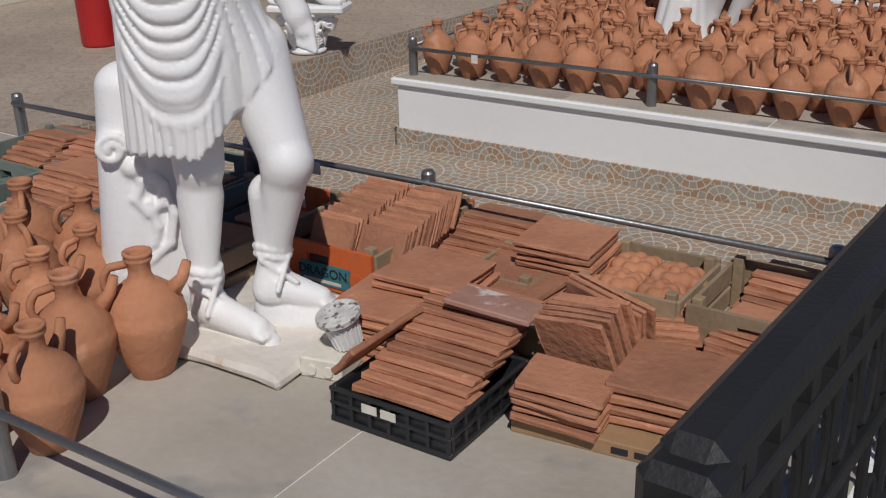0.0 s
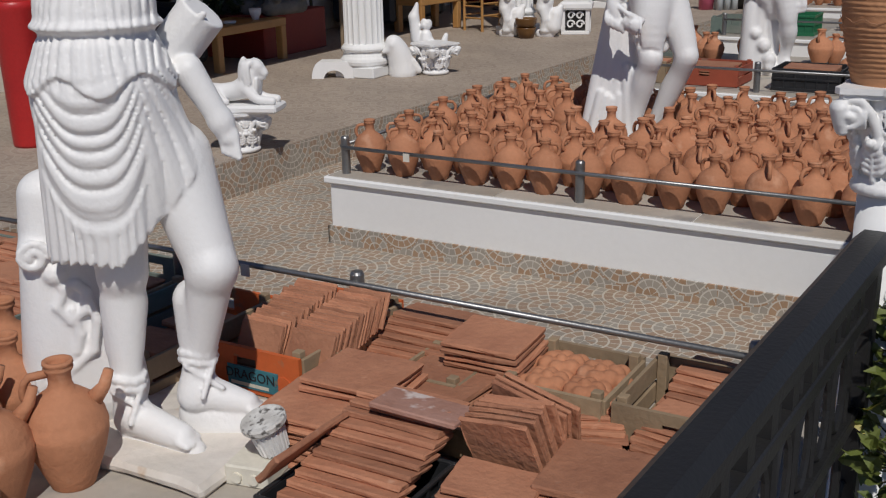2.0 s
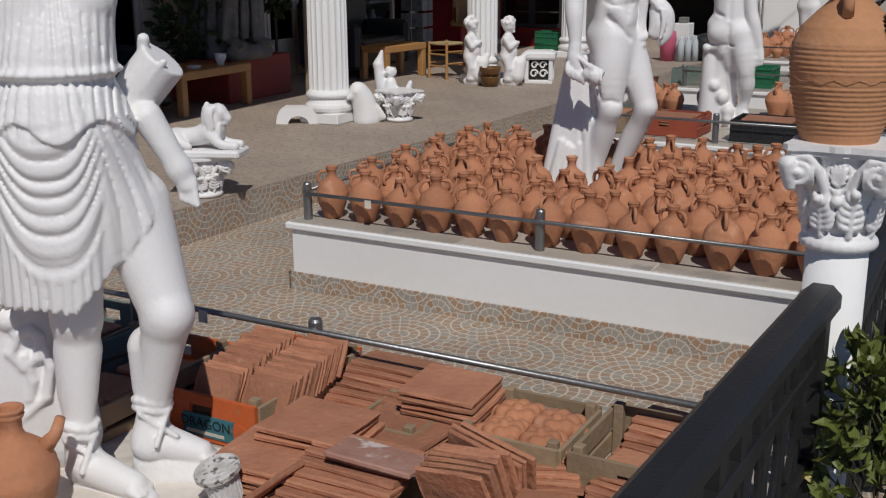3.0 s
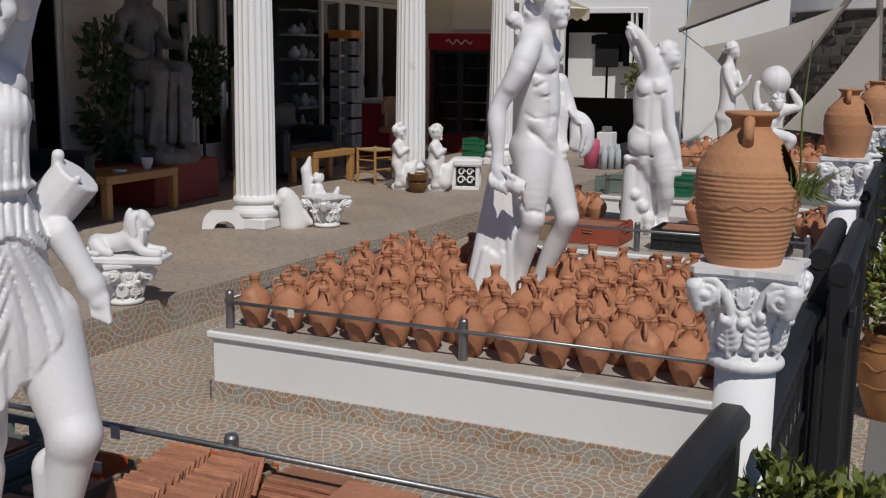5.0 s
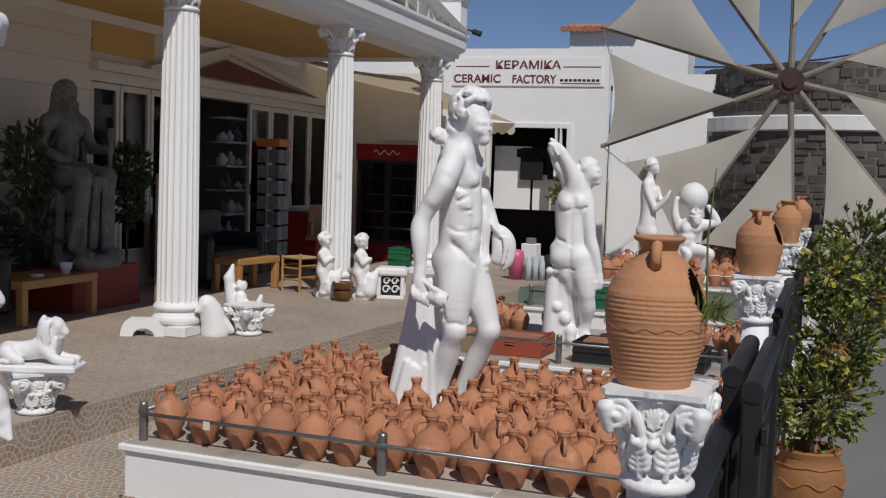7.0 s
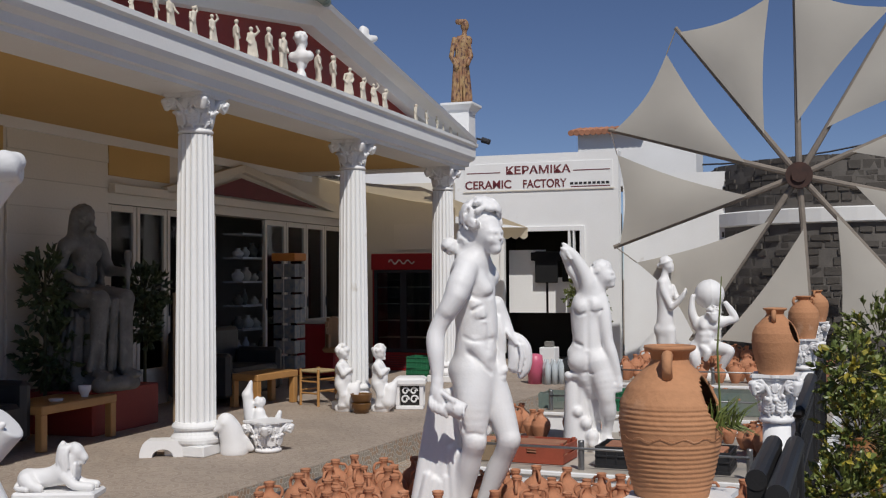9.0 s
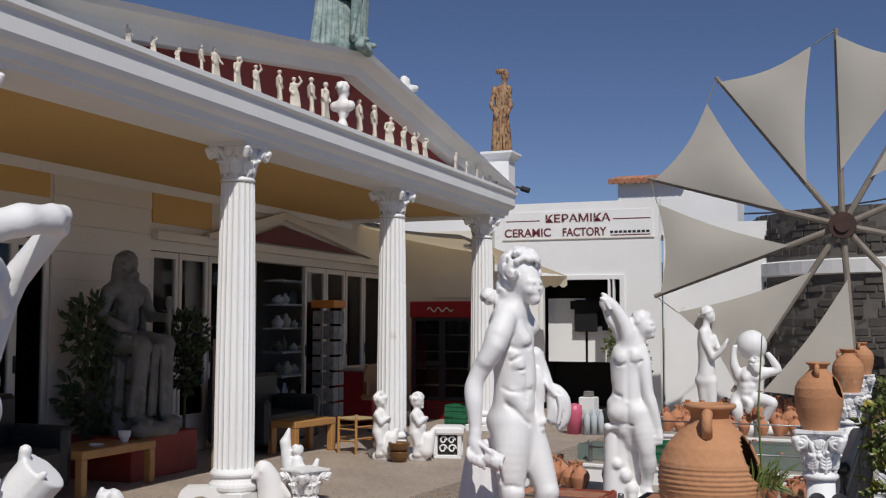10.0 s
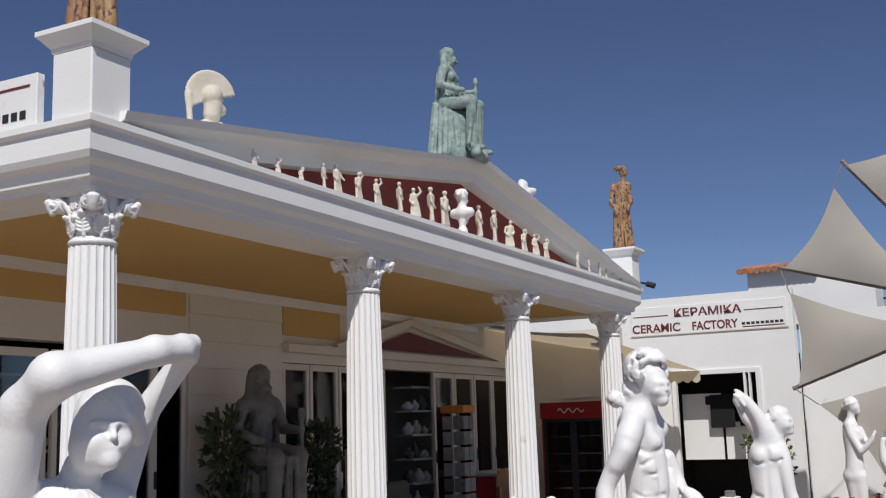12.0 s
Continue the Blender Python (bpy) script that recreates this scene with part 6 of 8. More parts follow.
def leaves(bm, spots, size, rnd, curl=0.25):
    """Folded, pointed leaves at the given spots, each of four faces."""
    for p, out in spots:
        d = (Vector(out) + Vector((rnd.gauss(0, 0.5), rnd.gauss(0, 0.5), rnd.gauss(0, 0.5)))).normalized()
        s = d.cross(Vector((rnd.gauss(0, 1), rnd.gauss(0, 1), rnd.gauss(0, 1)))).normalized()
        n = d.cross(s)
        L = size * rnd.uniform(0.6, 1.25)
        w = L * 0.24
        a, m1, m2, t = Vector(p), Vector(p) + d * L * 0.35 - n * L * 0.03, Vector(p) + d * L * 0.70 - n * L * 0.02, Vector(p) + d * L - n * L * curl
        va, vm1, vm2, vt = (bm.verts.new(q) for q in (a, m1, m2, t))
        for sg in (1, -1):
            e1, e2 = bm.verts.new(m1 + s * sg * w + n * w * 0.35), bm.verts.new(m2 + s * sg * w * 0.8 + n * w * 0.3)
            q = (va, vm1, e1) if sg > 0 else (va, e1, vm1)
            bm.faces.new(q)
            bm.faces.new((vm1, vm2, e2, e1) if sg > 0 else (vm1, e1, e2, vm2))
            bm.faces.new((vm2, vt, e2) if sg > 0 else (vm2, e2, vt))


def bush(name, at, blobs, n, size, label, seed, trunk, category="bush", yellow=0.14, foliage=None):
    rnd = random.Random(seed)
    b = thing(name, Matrix.Translation(at), label, category)
    bm, by, st = bmesh.new(), bmesh.new(), bmesh.new()
    tw = []
    for c, r, share in blobs:
        for _ in range(int(n * share / 5)):
            v = Vector((rnd.gauss(0, 1), rnd.gauss(0, 1), rnd.gauss(0, 1))).normalized()
            q = Vector(c) + Vector((v.x * r[0], v.y * r[1], v.z * r[2])) * rnd.uniform(0.55, 1.08)
            tube(st, [Vector(c).lerp(q, 0.45), q], [size * 0.05, size * 0.03], 4)
            for k in range(5):
                spot = (q + v * rnd.uniform(-0.5, 0.3) * size, v + Vector((0, 0, 0.3)))
                leaves(by if rnd.random() < yellow else bm, [spot], size, rnd)
    part("crown", bm, foliage or LEAF, b)
    if yellow:
        part("yellow_foliage", by, LEAFY, b, "yellowing leaves")
    tagged(part("branchwork", st, STEM, b), kind="stuff")
    bm = bmesh.new()
    for pts, r in trunk:
        tube(bm, pts, r, 8)
    part("trunk", bm, STEM, b)
    return b


urn(FA + Vector((-0.014, 0.006, 1.356)), 0.665, "ribbed terracotta urn with a broken side and grass", True, -28)
urn(FA + FDIR * 2.5 + Vector((0, 0, 1.350)), 0.665, "cracked terracotta urn with a broken side", False, -34, True)
urn(FA + FDIR * 5.0 + Vector((0, 0, 1.350)), 0.665, "terracotta urn with a cracked shoulder", False, FEYAW + 20, False)
urn(FA + FDIR * 7.5 + Vector((0, 0, 1.350)), 0.665, "terracotta urn on the far pillar", False, FEYAW + 70, False)
# grass growing out of the broken side
gr = thing("grass_tuft", Matrix.Translation(FA + Vector((0.058, -0.046, 1.495))), "dry green grass growing from the broken urn", "grass")
bm = bmesh.new()
rnd2 = random.Random(3)
for i in range(80):
    a, L = rnd2.uniform(-1.9, 1.3), rnd2.uniform(0.02, 0.055)
    b0 = Vector((rnd2.uniform(-0.02, 0.03), rnd2.uniform(-0.03, 0.03), -0.01))
    d = Vector((math.cos(a) * 0.45, math.sin(a) * 0.45, 1))
    if i % 3 == 0:
        d.z = -0.15
    pts = [b0, b0 + d * L * 0.5, b0 + d * L + Vector((math.cos(a), math.sin(a), -0.5)) * L * 0.3]
    tube(bm, pts, [0.0016, 0.0014, 0.0004], 4)
tube(bm, [(0.0, 0.0, 0), (0.0, 0.01, 0.12), (0.012, 0.015, 0.25)], [0.002, 0.002, 0.001], 5)
part("grass", bm, LEAF, gr)

# citrus bush in a big clay jar outside the fence
jar = thing("plant_jar", Matrix.Translation((2.59, 4.24, FLOOR)), "large brown clay jar with wavy bands", "jar")
bm = bmesh.new()
lathe(bm, [(0.12, 0), (0.125, 0.01), (0.17, 0.12), (0.205, 0.26), (0.21, 0.33), (0.19, 0.41), (0.165, 0.45), (0.185, 0.475), (0.185, 0.49), (0.155, 0.49), (0.15, 0.44), (0.0, 0.44)], 36)
JARCLAY = material("brown_clay", (0.33, 0.15, 0.05), (0.27, 0.115, 0.04), 0.75, 4, 50, 0.2)
part("body", bm, JARCLAY, jar, smooth=True)
for z0, amp in ((0.405, 0.004), (0.315, 0.016), (0.20, 0.004)):
    bm = bmesh.new()
    rr = float(np.interp(z0, [0.2, 0.26, 0.33, 0.41], [0.192, 0.207, 0.212, 0.192]))
    tube(bm, [(rr * math.cos(a), rr * math.sin(a), z0 + amp * math.sin(a * 8)) for a in np.linspace(0, 2 * math.pi, 73)], 0.006, 6)
    part("band", bm, JARCLAY, jar)
jar.scale = (0.74, 0.74, 0.80)
bush("citrus_bush", (2.59, 4.24, FLOOR + 0.36), [((0.05, 0.0, 0.24), (0.22, 0.20, 0.20), 0.42), ((0.09, 0.0, 0.50), (0.19, 0.18, 0.22), 0.34), ((0.05, 0.0, 0.78), (0.14, 0.13, 0.18), 0.20)], 2300, 0.046, "leafy citrus bush with some yellow leaves", 5, [([(0, 0, -0.02), (0.01, 0, 0.2), (0.03, 0, 0.45)], [0.018, 0.015, 0.01])], yellow=0.2)
copy_thing(jar, Matrix.Translation((4.55, 7.10, FLOOR)))
bush("citrus_bush", (4.55, 7.10, FLOOR + 0.36), [((0.1, 0.0, 0.35), (0.3, 0.3, 0.25), 0.45), ((0.12, 0.0, 0.72), (0.32, 0.32, 0.30), 0.45)], 1900, 0.06, "leafy citrus bush in a jar by the road", 6, [([(0, 0, -0.02), (0.01, 0, 0.2), (0.0, 0, 0.45)], [0.018, 0.015, 0.01])], yellow=0.05)
copy_thing(jar, Matrix.Translation((7.6, 10.9, FLOOR)))
bush("roadside_shrub", (7.6, 10.9, FLOOR + 0.36), [((0.0, 0.0, 0.22), (0.3, 0.3, 0.22), 0.6)], 700, 0.06, "dark shrub in a jar at the roadside", 12, [([(0, 0, -0.02), (0.01, 0, 0.2)], [0.018, 0.01])], yellow=0.03)
bush("shrub", (0.815, 1.60, 0.2), [((0.0, 0.03, 0.52), (0.10, 0.14, 0.24), 0.5), ((-0.02, 0.06, 0.74), (0.08, 0.10, 0.10), 0.25), ((0.22, 0.22, 0.62), (0.12, 0.12, 0.12), 0.25)], 900, 0.045, "low glossy-leaved shrub outside the fence", 7, [([(0, 0, -0.15), (0.03, 0, 0.1), (0.06, 0, 0.35)], [0.012, 0.010, 0.006])], yellow=0.03)
bush("shrub", (1.62, 2.78, 0.2), [((0.0, 0.0, 0.12), (0.25, 0.25, 0.14), 0.9)], 500, 0.075, "low spreading shrub outside the fence", 8, [([(0, 0, -0.1), (0.0, 0, 0.12)], [0.012, 0.008])], yellow=0.02)
bush("shrub", (2.02, 3.72, 0.55), [((0.0, 0.0, 0.35), (0.04, 0.04, 0.16), 0.9)], 130, 0.05, "thin sprig of leaves by the pillar", 9, [([(0, 0, -0.4), (0.0, 0, 0.4)], [0.006, 0.003])], yellow=0.02)
# road outside
bm = bmesh.new()
m = Matrix.Translation(FA) @ pose(0, 0, 0, 0, 0, FEYAW)
box(bm, (-60, -60, FLOOR - 0.1), (80, -0.16, FLOOR + 0.004), 0, m)
tagged(part("road", bm, material("pale_asphalt", (0.20, 0.19, 0.18), (0.16, 0.155, 0.15), 0.9, 0.7, 60, 0.3)), "sun-bleached grey road outside the fence", "road", kind="structure")
bm = bmesh.new()
for o in (-1.9, -3.1):
    box(bm, (-5, o - 0.05, FLOOR + 0.004), (40, o + 0.05, FLOOR + 0.009), 0, m)
tagged(part("road_line", bm, WHITE), "white painted line on the road", "marking", kind="structure")


# ---- the shop behind the porch ----
made = [o.name for o in scene.objects]


def wall_box(name, s0, s1, y0, y1, z0, z1, mat, label, category="wall", kind="structure", bevel=0.0):
    bm = bmesh.new()
    box(bm, (s0, y0, z0), (s1, y1, z1), bevel, TM)
    return tagged(part(name, bm, mat), label, category, kind=kind)


BW = 2.3   # depth of the porch
MAROON = material("maroon_paint", (0.16, 0.025, 0.03), (0.13, 0.02, 0.025), 0.6)
GREY = material("weathered_grey_stone", (0.22, 0.21, 0.19), (0.13, 0.125, 0.11), 0.85, 6, 40, 0.5, stain=(0.24, 0.23, 0.20), stain_at=0.6)
wall_box("wall_porch_pier", 3.66, 5.19, BW, BW + 0.2, TERR, 3.3, WALL, "cream boarded wall between the glass doors")
wall_box("wall_porch_upper", -0.1, 3.66, BW, BW + 0.2, 2.62, 3.3, WALL, "cream wall over the glass doors")
wall_box("wall_porch_lintel", 5.19, 11.6, BW, BW + 0.2, 2.56, 3.36, WALL, "cream wall over the long row of glass doors")
wall_box("ochre_panel_1", 5.2, 6.35, BW - 0.02, BW, 2.86, 3.2, OCHRE, "ochre painted panel above the doors", "panel")
wall_box("ochre_panel_2", 0.3, 3.6, BW - 0.02, BW, 2.95, 3.2, OCHRE, "ochre painted panel above the doors", "panel")
wall_box("wall_porch_end", 11.4, 11.6, BW, BW + 0.2, TERR, 2.56, WALL, "cream wall at the end of the doors")
# back, west wall and ceiling carry the room's shade in their colour
wall_box("wall_room_back", -0.2, 11.8, 5.6, 5.7, TERR, 3.3, SHADED, "back wall of the shop coloured near-black for indoor shade")
wall_box("wall_room_west", -0.3, -0.2, BW, 5.7, TERR, 3.3, SHADED, "side wall of the shop coloured near-black for indoor shade")
wall_box("wall_room_east", 11.6, 11.8, BW, 5.7, TERR, 3.3, WALL, "side wall of the shop")
wall_box("ceiling_room", -0.3, 11.8, BW, 5.7, 3.3, 3.36, SHADED, "shop ceiling coloured near-black for indoor shade", "ceiling")
wall_box("ceiling_trim", -0.1, 10.1, BW - 0.05, BW, 3.18, 3.279, WHITE, "white trim under the porch ceiling", "trim")
for i, (s0, s1) in enumerate(((3.66, 5.19),)):
    w = thing("cladding", None, "cream horizontal boards on the shop wall", "cladding", kind="structure")
    z = TERR
    while z < 3.1:
        bm = bmesh.new()
        lo = [(s0, BW - 0.020, z), (s1, BW - 0.020, z), (s1, BW - 0.002, z), (s0, BW - 0.002, z)]
        hi = [(s0, BW - 0.008, z + 0.262), (s1, BW - 0.008, z + 0.262), (s1, BW - 0.002, z + 0.262), (s0, BW - 0.002, z + 0.262)]
        a, b = [bm.verts.new(TM @ Vector(p)) for p in lo], [bm.verts.new(TM @ Vector(p)) for p in hi]
        bm.faces.new(a)
        bm.faces.new(b[::-1])
        for k in range(4):
            bm.faces.new((a[k], b[k], b[(k + 1) % 4], a[(k + 1) % 4]))
        part("board", bm, WALL, w)
        z += 0.268


def glass_door(s0, s1, label, z1=2.55, y=BW):
    d = thing("glass_door", TM @ Matrix.Translation((s0, y, TERR)), label, "door", "shop glass doors")
    w, h = s1 - s0, z1 - TERR
    bm = bmesh.new()
    for lo, hi in (((0, 0, 0), (0.055, 0.05, h)), ((w - 0.055, 0, 0), (w, 0.05, h)), ((0.055, 0, 0), (w - 0.055, 0.05, 0.42)), ((0.055, 0, h - 0.07), (w - 0.055, 0.05, h))):
        box(bm, lo, hi, 0.004)
    part("frame", bm, WALL, d)
    bm = bmesh.new()
    box(bm, (0.05, 0.022, 0.41), (w - 0.05, 0.028, h - 0.06))
    p = part("pane", bm, GLASS, d)
    p.visible_shadow = False
    bm = bmesh.new()
    box(bm, (0.012, -0.02, 1.0), (0.036, 0.0, 1.16), 0.004)
    part("handle", bm, INK, d)
    return d


for s0 in (0.10, 0.72, 1.34, 1.98, 2.62, 3.18):
    glass_door(s0, s0 + 0.58 if s0 < 3 else 3.64, "closed white-framed glass shop door")
for s0, s1 in ((5.21, 5.72), (5.74, 6.32), (6.34, 6.92), (6.94, 7.42)):
    glass_door(s0, s1, "closed white-framed glass shop door")
for s0, s1 in ((8.72, 9.34), (9.36, 9.98), (10.0, 10.62), (10.64, 11.38)):
    glass_door(s0, s1, "white-framed glass door before lit shelves")
# shelves with ware
for s0, s1, y in ((5.3, 7.3, 3.0), (8.9, 11.3, 2.75), (0.3, 3.4, 3.0)):
    sh = thing("shelf_unit", TM @ Matrix.Translation((s0, y, TERR)), "white shelves filled with small pale ware", "shelves", "shop shelves")
    for k in range(6):
        bm = bmesh.new()
        box(bm, (0, 0, 0.35 + k * 0.34), (s1 - s0, 0.32, 0.375 + k * 0.34))
        part("shelf", bm, WHITE, sh)
    rs = random.Random(int(s0 * 10))
    for k in range(5):
        x = 0.12
        while x < s1 - s0 - 0.1:
            r, h = rs.uniform(0.05, 0.10), rs.uniform(0.10, 0.24)
            wv = thing("vase", TM @ Matrix.Translation((s0 + x, y + 0.15, TERR + 0.375 + k * 0.34)), rs.choice(("small pale glazed vase on a shelf", "small white figurine-like vase on a shelf")), "vase", "ware on the shelves")
            bm = bmesh.new()
            lathe(bm, [(r * 0.6, 0), (r, h * 0.35), (r * 0.9, h * 0.6), (r * 0.35, h * 0.85), (r * 0.5, h)], 10)
            part("body", bm, rs.choice((PLASTER, WALL, GREY)), wv, smooth=True)
            x += rs.uniform(0.16, 0.34)
# small gable over the shop door
g = thing("door_gable", None, "small cream gable with a dark red field over the door", "gable", kind="structure")
bm = bmesh.new()
vs = [bm.verts.new(TM @ Vector(p)) for p in ((7.0, BW - 0.04, 2.80), (10.4, BW - 0.04, 2.80), (8.0, BW - 0.04, 3.06))]
bm.faces.new(vs)
part("field", bm, MAROON, g)
for a, b in (((6.2, 2.76), (8.0, 3.19)), ((8.0, 3.19), (11.2, 2.76)), ((5.2, 2.72), (11.4, 2.72))):
    bm = bmesh.new()
    d = Vector((b[0] - a[0], 0, b[1] - a[1]))
    ln = d.length
    box(bm, (0, -0.09, -0.05), (ln, 0.0, 0.05), 0.006, TM @ Matrix.Translation((a[0], BW - 0.005, a[1])) @ Matrix.Rotation(-math.atan2(d.z, d.x), 4, "Y"))
    part("moulding", bm, WALL, g)
# side wing: wall behind the fridge
wall_box("wall_wing", 12.2, 12.4, 0.75, 2.6, TERR, 3.3, WALL, "cream wall behind the drinks fridge")
wall_box("wing_hatch", 12.16, 12.2, 0.62, 1.75, 2.2, 2.62, WALL, "cream hatch doors over the fridge", "hatch")
wall_box("wall_wing_side", 11.6, 12.2, 2.5, 2.7, TERR, 3.3, WALL, "cream wall of the wing")


# drinks fridge: its front looks along the yard
def fridge():
    m = Matrix(((FN.x, FD.x, 0, 0), (FN.y, FD.y, 0, 0), (0, 0, 1, 0), (0, 0, 0, 1)))
    f = thing("drinks_fridge", Matrix.Translation(temple(10.95, -1.65, TERR)) @ m, "red double glass door drinks fridge, nearly empty", "fridge")
    REDS = material("red_enamel", (0.36, 0.015, 0.018), (0.30, 0.012, 0.015), 0.35, 2, 40, 0.05)
    for nm, lo, hi, mt in (("back", (0.04, 0.55, 0.25), (1.0, 0.6, 1.55), SHADED), ("left_side", (0, 0.02, 0), (0.04, 0.62, 1.8), REDS), ("right_side", (1.0, 0.02, 0), (1.04, 0.62, 1.8), REDS), ("base", (0.04, 0.02, 0), (1.0, 0.6, 0.28), REDS), ("header", (0.0, -0.03, 1.55), (1.04, 0.62, 1.80), REDS)):
        bm = bmesh.new()
        box(bm, lo, hi, 0.01)
        part(nm, bm, mt, f)
    for x in (0.04, 0.52):
        bm = bmesh.new()
        for lo, hi in (((x, 0, 0.28), (x + 0.05, 0.04, 1.55)), ((x + 0.43, 0, 0.28), (x + 0.48, 0.04, 1.55)), ((x + 0.05, 0, 0.28), (x + 0.43, 0.04, 0.34)), ((x + 0.05, 0, 1.50), (x + 0.43, 0.04, 1.55))):
            box(bm, lo, hi)
        d = part("door", bm, INK, f)
        bm = bmesh.new()
        box(bm, (x + 0.05, 0.015, 0.34), (x + 0.43, 0.02, 1.50))
        p = part("pane", bm, GLASS, d)
        p.visible_shadow = False
    for k in range(4):
        bm = bmesh.new()
        for i in range(8):
            rod(bm, (0.05, 0.1 + i * 0.055, 0.50 + k * 0.26), (0.99, 0.1 + i * 0.055, 0.50 + k * 0.26), 0.004, seg=5)
        part("shelf", bm, PALE, f)
    bm = bmesh.new()
    tube(bm, [(0.30 + 0.42 * t, -0.034, 1.67 + 0.035 * math.sin(t * 19) * (1 - 0.3 * t)) for t in np.linspace(0, 1, 40)], 0.009, 5)
    part("emblem", bm, PALE, f, "white scroll emblem")
    for i in range(6):
        bm = bmesh.new()
        box(bm, (0.08, 0.008, 0.05 + i * 0.035), (0.96, 0.02, 0.068 + i * 0.035))
        part("louvre", bm, MAROON, f)
    return f


fridge()
# red chest freezer in front of the doors
fz = thing("chest_freezer", TM @ Matrix.Translation((9.35, 1.55, TERR)), "low red ice cream chest freezer", "freezer")
bm = bmesh.new()
box(bm, (0, 0, 0.05), (1.15, 0.6, 0.78), 0.02)
part("body", bm, material("freezer_red", (0.38, 0.02, 0.03), (0.33, 0.018, 0.025), 0.4), fz)
bm = bmesh.new()
box(bm, (-0.01, -0.01, 0.78), (1.16, 0.61, 0.84), 0.015)
part("lid", bm, PALE, fz)
bm = bmesh.new()
tube(bm, [(0.35 + 0.09 * math.cos(a), -0.006, 0.5 + 0.09 * math.sin(a)) for a in np.linspace(0, 6.28, 24)], 0.012, 5)
part("emblem", bm, PALE, fz)
# postcard stand
ps = thing("postcard_stand", TM @ Matrix.Translation((8.25, 1.7, TERR)), "revolving stand full of postcards with an orange top", "stand")
bm = bmesh.new()
rod(bm, (0, 0, 0), (0, 0, 1.75), 0.02)
part("pole", bm, STEEL, ps)
bm = bmesh.new()
box(bm, (-0.17, -0.17, 1.66), (0.17, 0.17, 1.76), 0.01)
part("header", bm, material("orange_sign", (0.55, 0.20, 0.03), (0.45, 0.16, 0.03), 0.6), ps)
CARDS = material("postcards", (0.10, 0.13, 0.17), (0.26, 0.24, 0.20), 0.5, 14, 40, 0.05, spread=0.4)
for k in range(7):
    for i in range(2):
        for sd in range(2):
            bm = bmesh.new()
            x = -0.15 + i * 0.155
            if sd == 0:
                box(bm, (x, -0.16, 0.25 + k * 0.2), (x + 0.14, -0.15, 0.42 + k * 0.2))
            else:
                box(bm, (-0.16, x, 0.25 + k * 0.2), (-0.15, x + 0.14, 0.42 + k * 0.2))
            part("postcard", bm, CARDS, ps)
# swivel chair
ch = thing("tub_chair", TM @ Matrix.Translation((9.0, 1.25, TERR)), "tan tub chair on a steel pole", "chair")
TAN = material("tan_vinyl", (0.36, 0.20, 0.09), (0.30, 0.165, 0.075), 0.5)
bm = bmesh.new()
box(bm, (-0.23, -0.23, 0.42), (0.23, 0.23, 0.50), 0.03)
part("seat", bm, TAN, ch)
bm = bmesh.new()
for i in range(9):
    a0, a1 = math.pi * (0.0 + i / 9) - 0.5, math.pi * (0.0 + (i + 1) / 9) - 0.5
    h0 = 0.62 + 0.28 * math.sin(math.pi * (i + 0.5) / 9)
    vs = [bm.verts.new((r * math.cos(a), r * math.sin(a), z)) for r in (0.22, 0.26) for a in (a0, a1) for z in (0.44, h0)]
    for q in ((0, 2, 3, 1), (4, 5, 7, 6), (1, 3, 7, 5), (0, 1, 5, 4), (2, 6, 7, 3)):
        bm.faces.new([vs[k] for k in q])
part("backrest", bm, TAN, ch)
bm = bmesh.new()
rod(bm, (0, 0, 0.02), (0, 0, 0.42), 0.03)
lathe(bm, [(0.2, 0), (0.2, 0.015), (0.03, 0.04)], 20)
part("pole", bm, STEEL, ch)


# benches and tables
def bench(x, y, length, depth, h, yaw, label, legs=0.075):
    b = thing("bench", Matrix.Translation((x, y, TERR)) @ pose(0, 0, 0, 0, 0, yaw), label, "bench", "pine benches")
    bm = bmesh.new()
    box(bm, (0, 0, h - 0.075), (length, depth, h), 0.008)
    part("top", bm, WOOD, b)
    for lx in (0.004, length - legs - 0.004):
        for ly in (0.004, depth - legs - 0.004):
            bm = bmesh.new()
            box(bm, (lx, ly, 0), (lx + legs, ly + legs, h - 0.072), 0.008)
            part("leg", bm, WOOD, b)
    return b


FY = math.degrees(math.atan2(FD.y, FD.x))
bench(-1.50, 9.44, 1.02, 0.55, 0.385, FY, "sturdy varnished pine table in the porch shade")
bench(0.33, 12.03, 0.75, 0.40, 0.375, FY - 10, "varnished pine bench by the shop door")
cp = thing("cup", Matrix.Translation((-1.25, 10.15, TERR + 0.385)), "small white cup on the pine table", "cup")
bm = bmesh.new()
lathe(bm, [(0.03, 0), (0.03, 0.01), (0.05, 0.05), (0.058, 0.10), (0.05, 0.10), (0.04, 0.03)], 18)
part("body", bm, PLASTER, cp, smooth=True)
ast = thing("ashtray", Matrix.Translation((-1.45, 9.85, TERR + 0.385)), "round white ashtray on the pine table", "ashtray")
bm = bmesh.new()
lathe(bm, [(0.055, 0), (0.065, 0.02), (0.055, 0.022), (0.04, 0.008)], 18)
part("body", bm, PLASTER, ast, smooth=True)
stl = thing("rush_chair", Matrix.Translation((1.02, 12.30, TERR)) @ pose(0, 0, 0, 0, 0, FY - 20), "small pine stool with a woven rush seat", "stool")
bm = bmesh.new()
box(bm, (-0.15, -0.15, 0.37), (0.15, 0.15, 0.40), 0.01)
part("seat", bm, material("rush", (0.42, 0.32, 0.16), (0.35, 0.26, 0.13), 0.8, 30, 120, 0.4), stl)
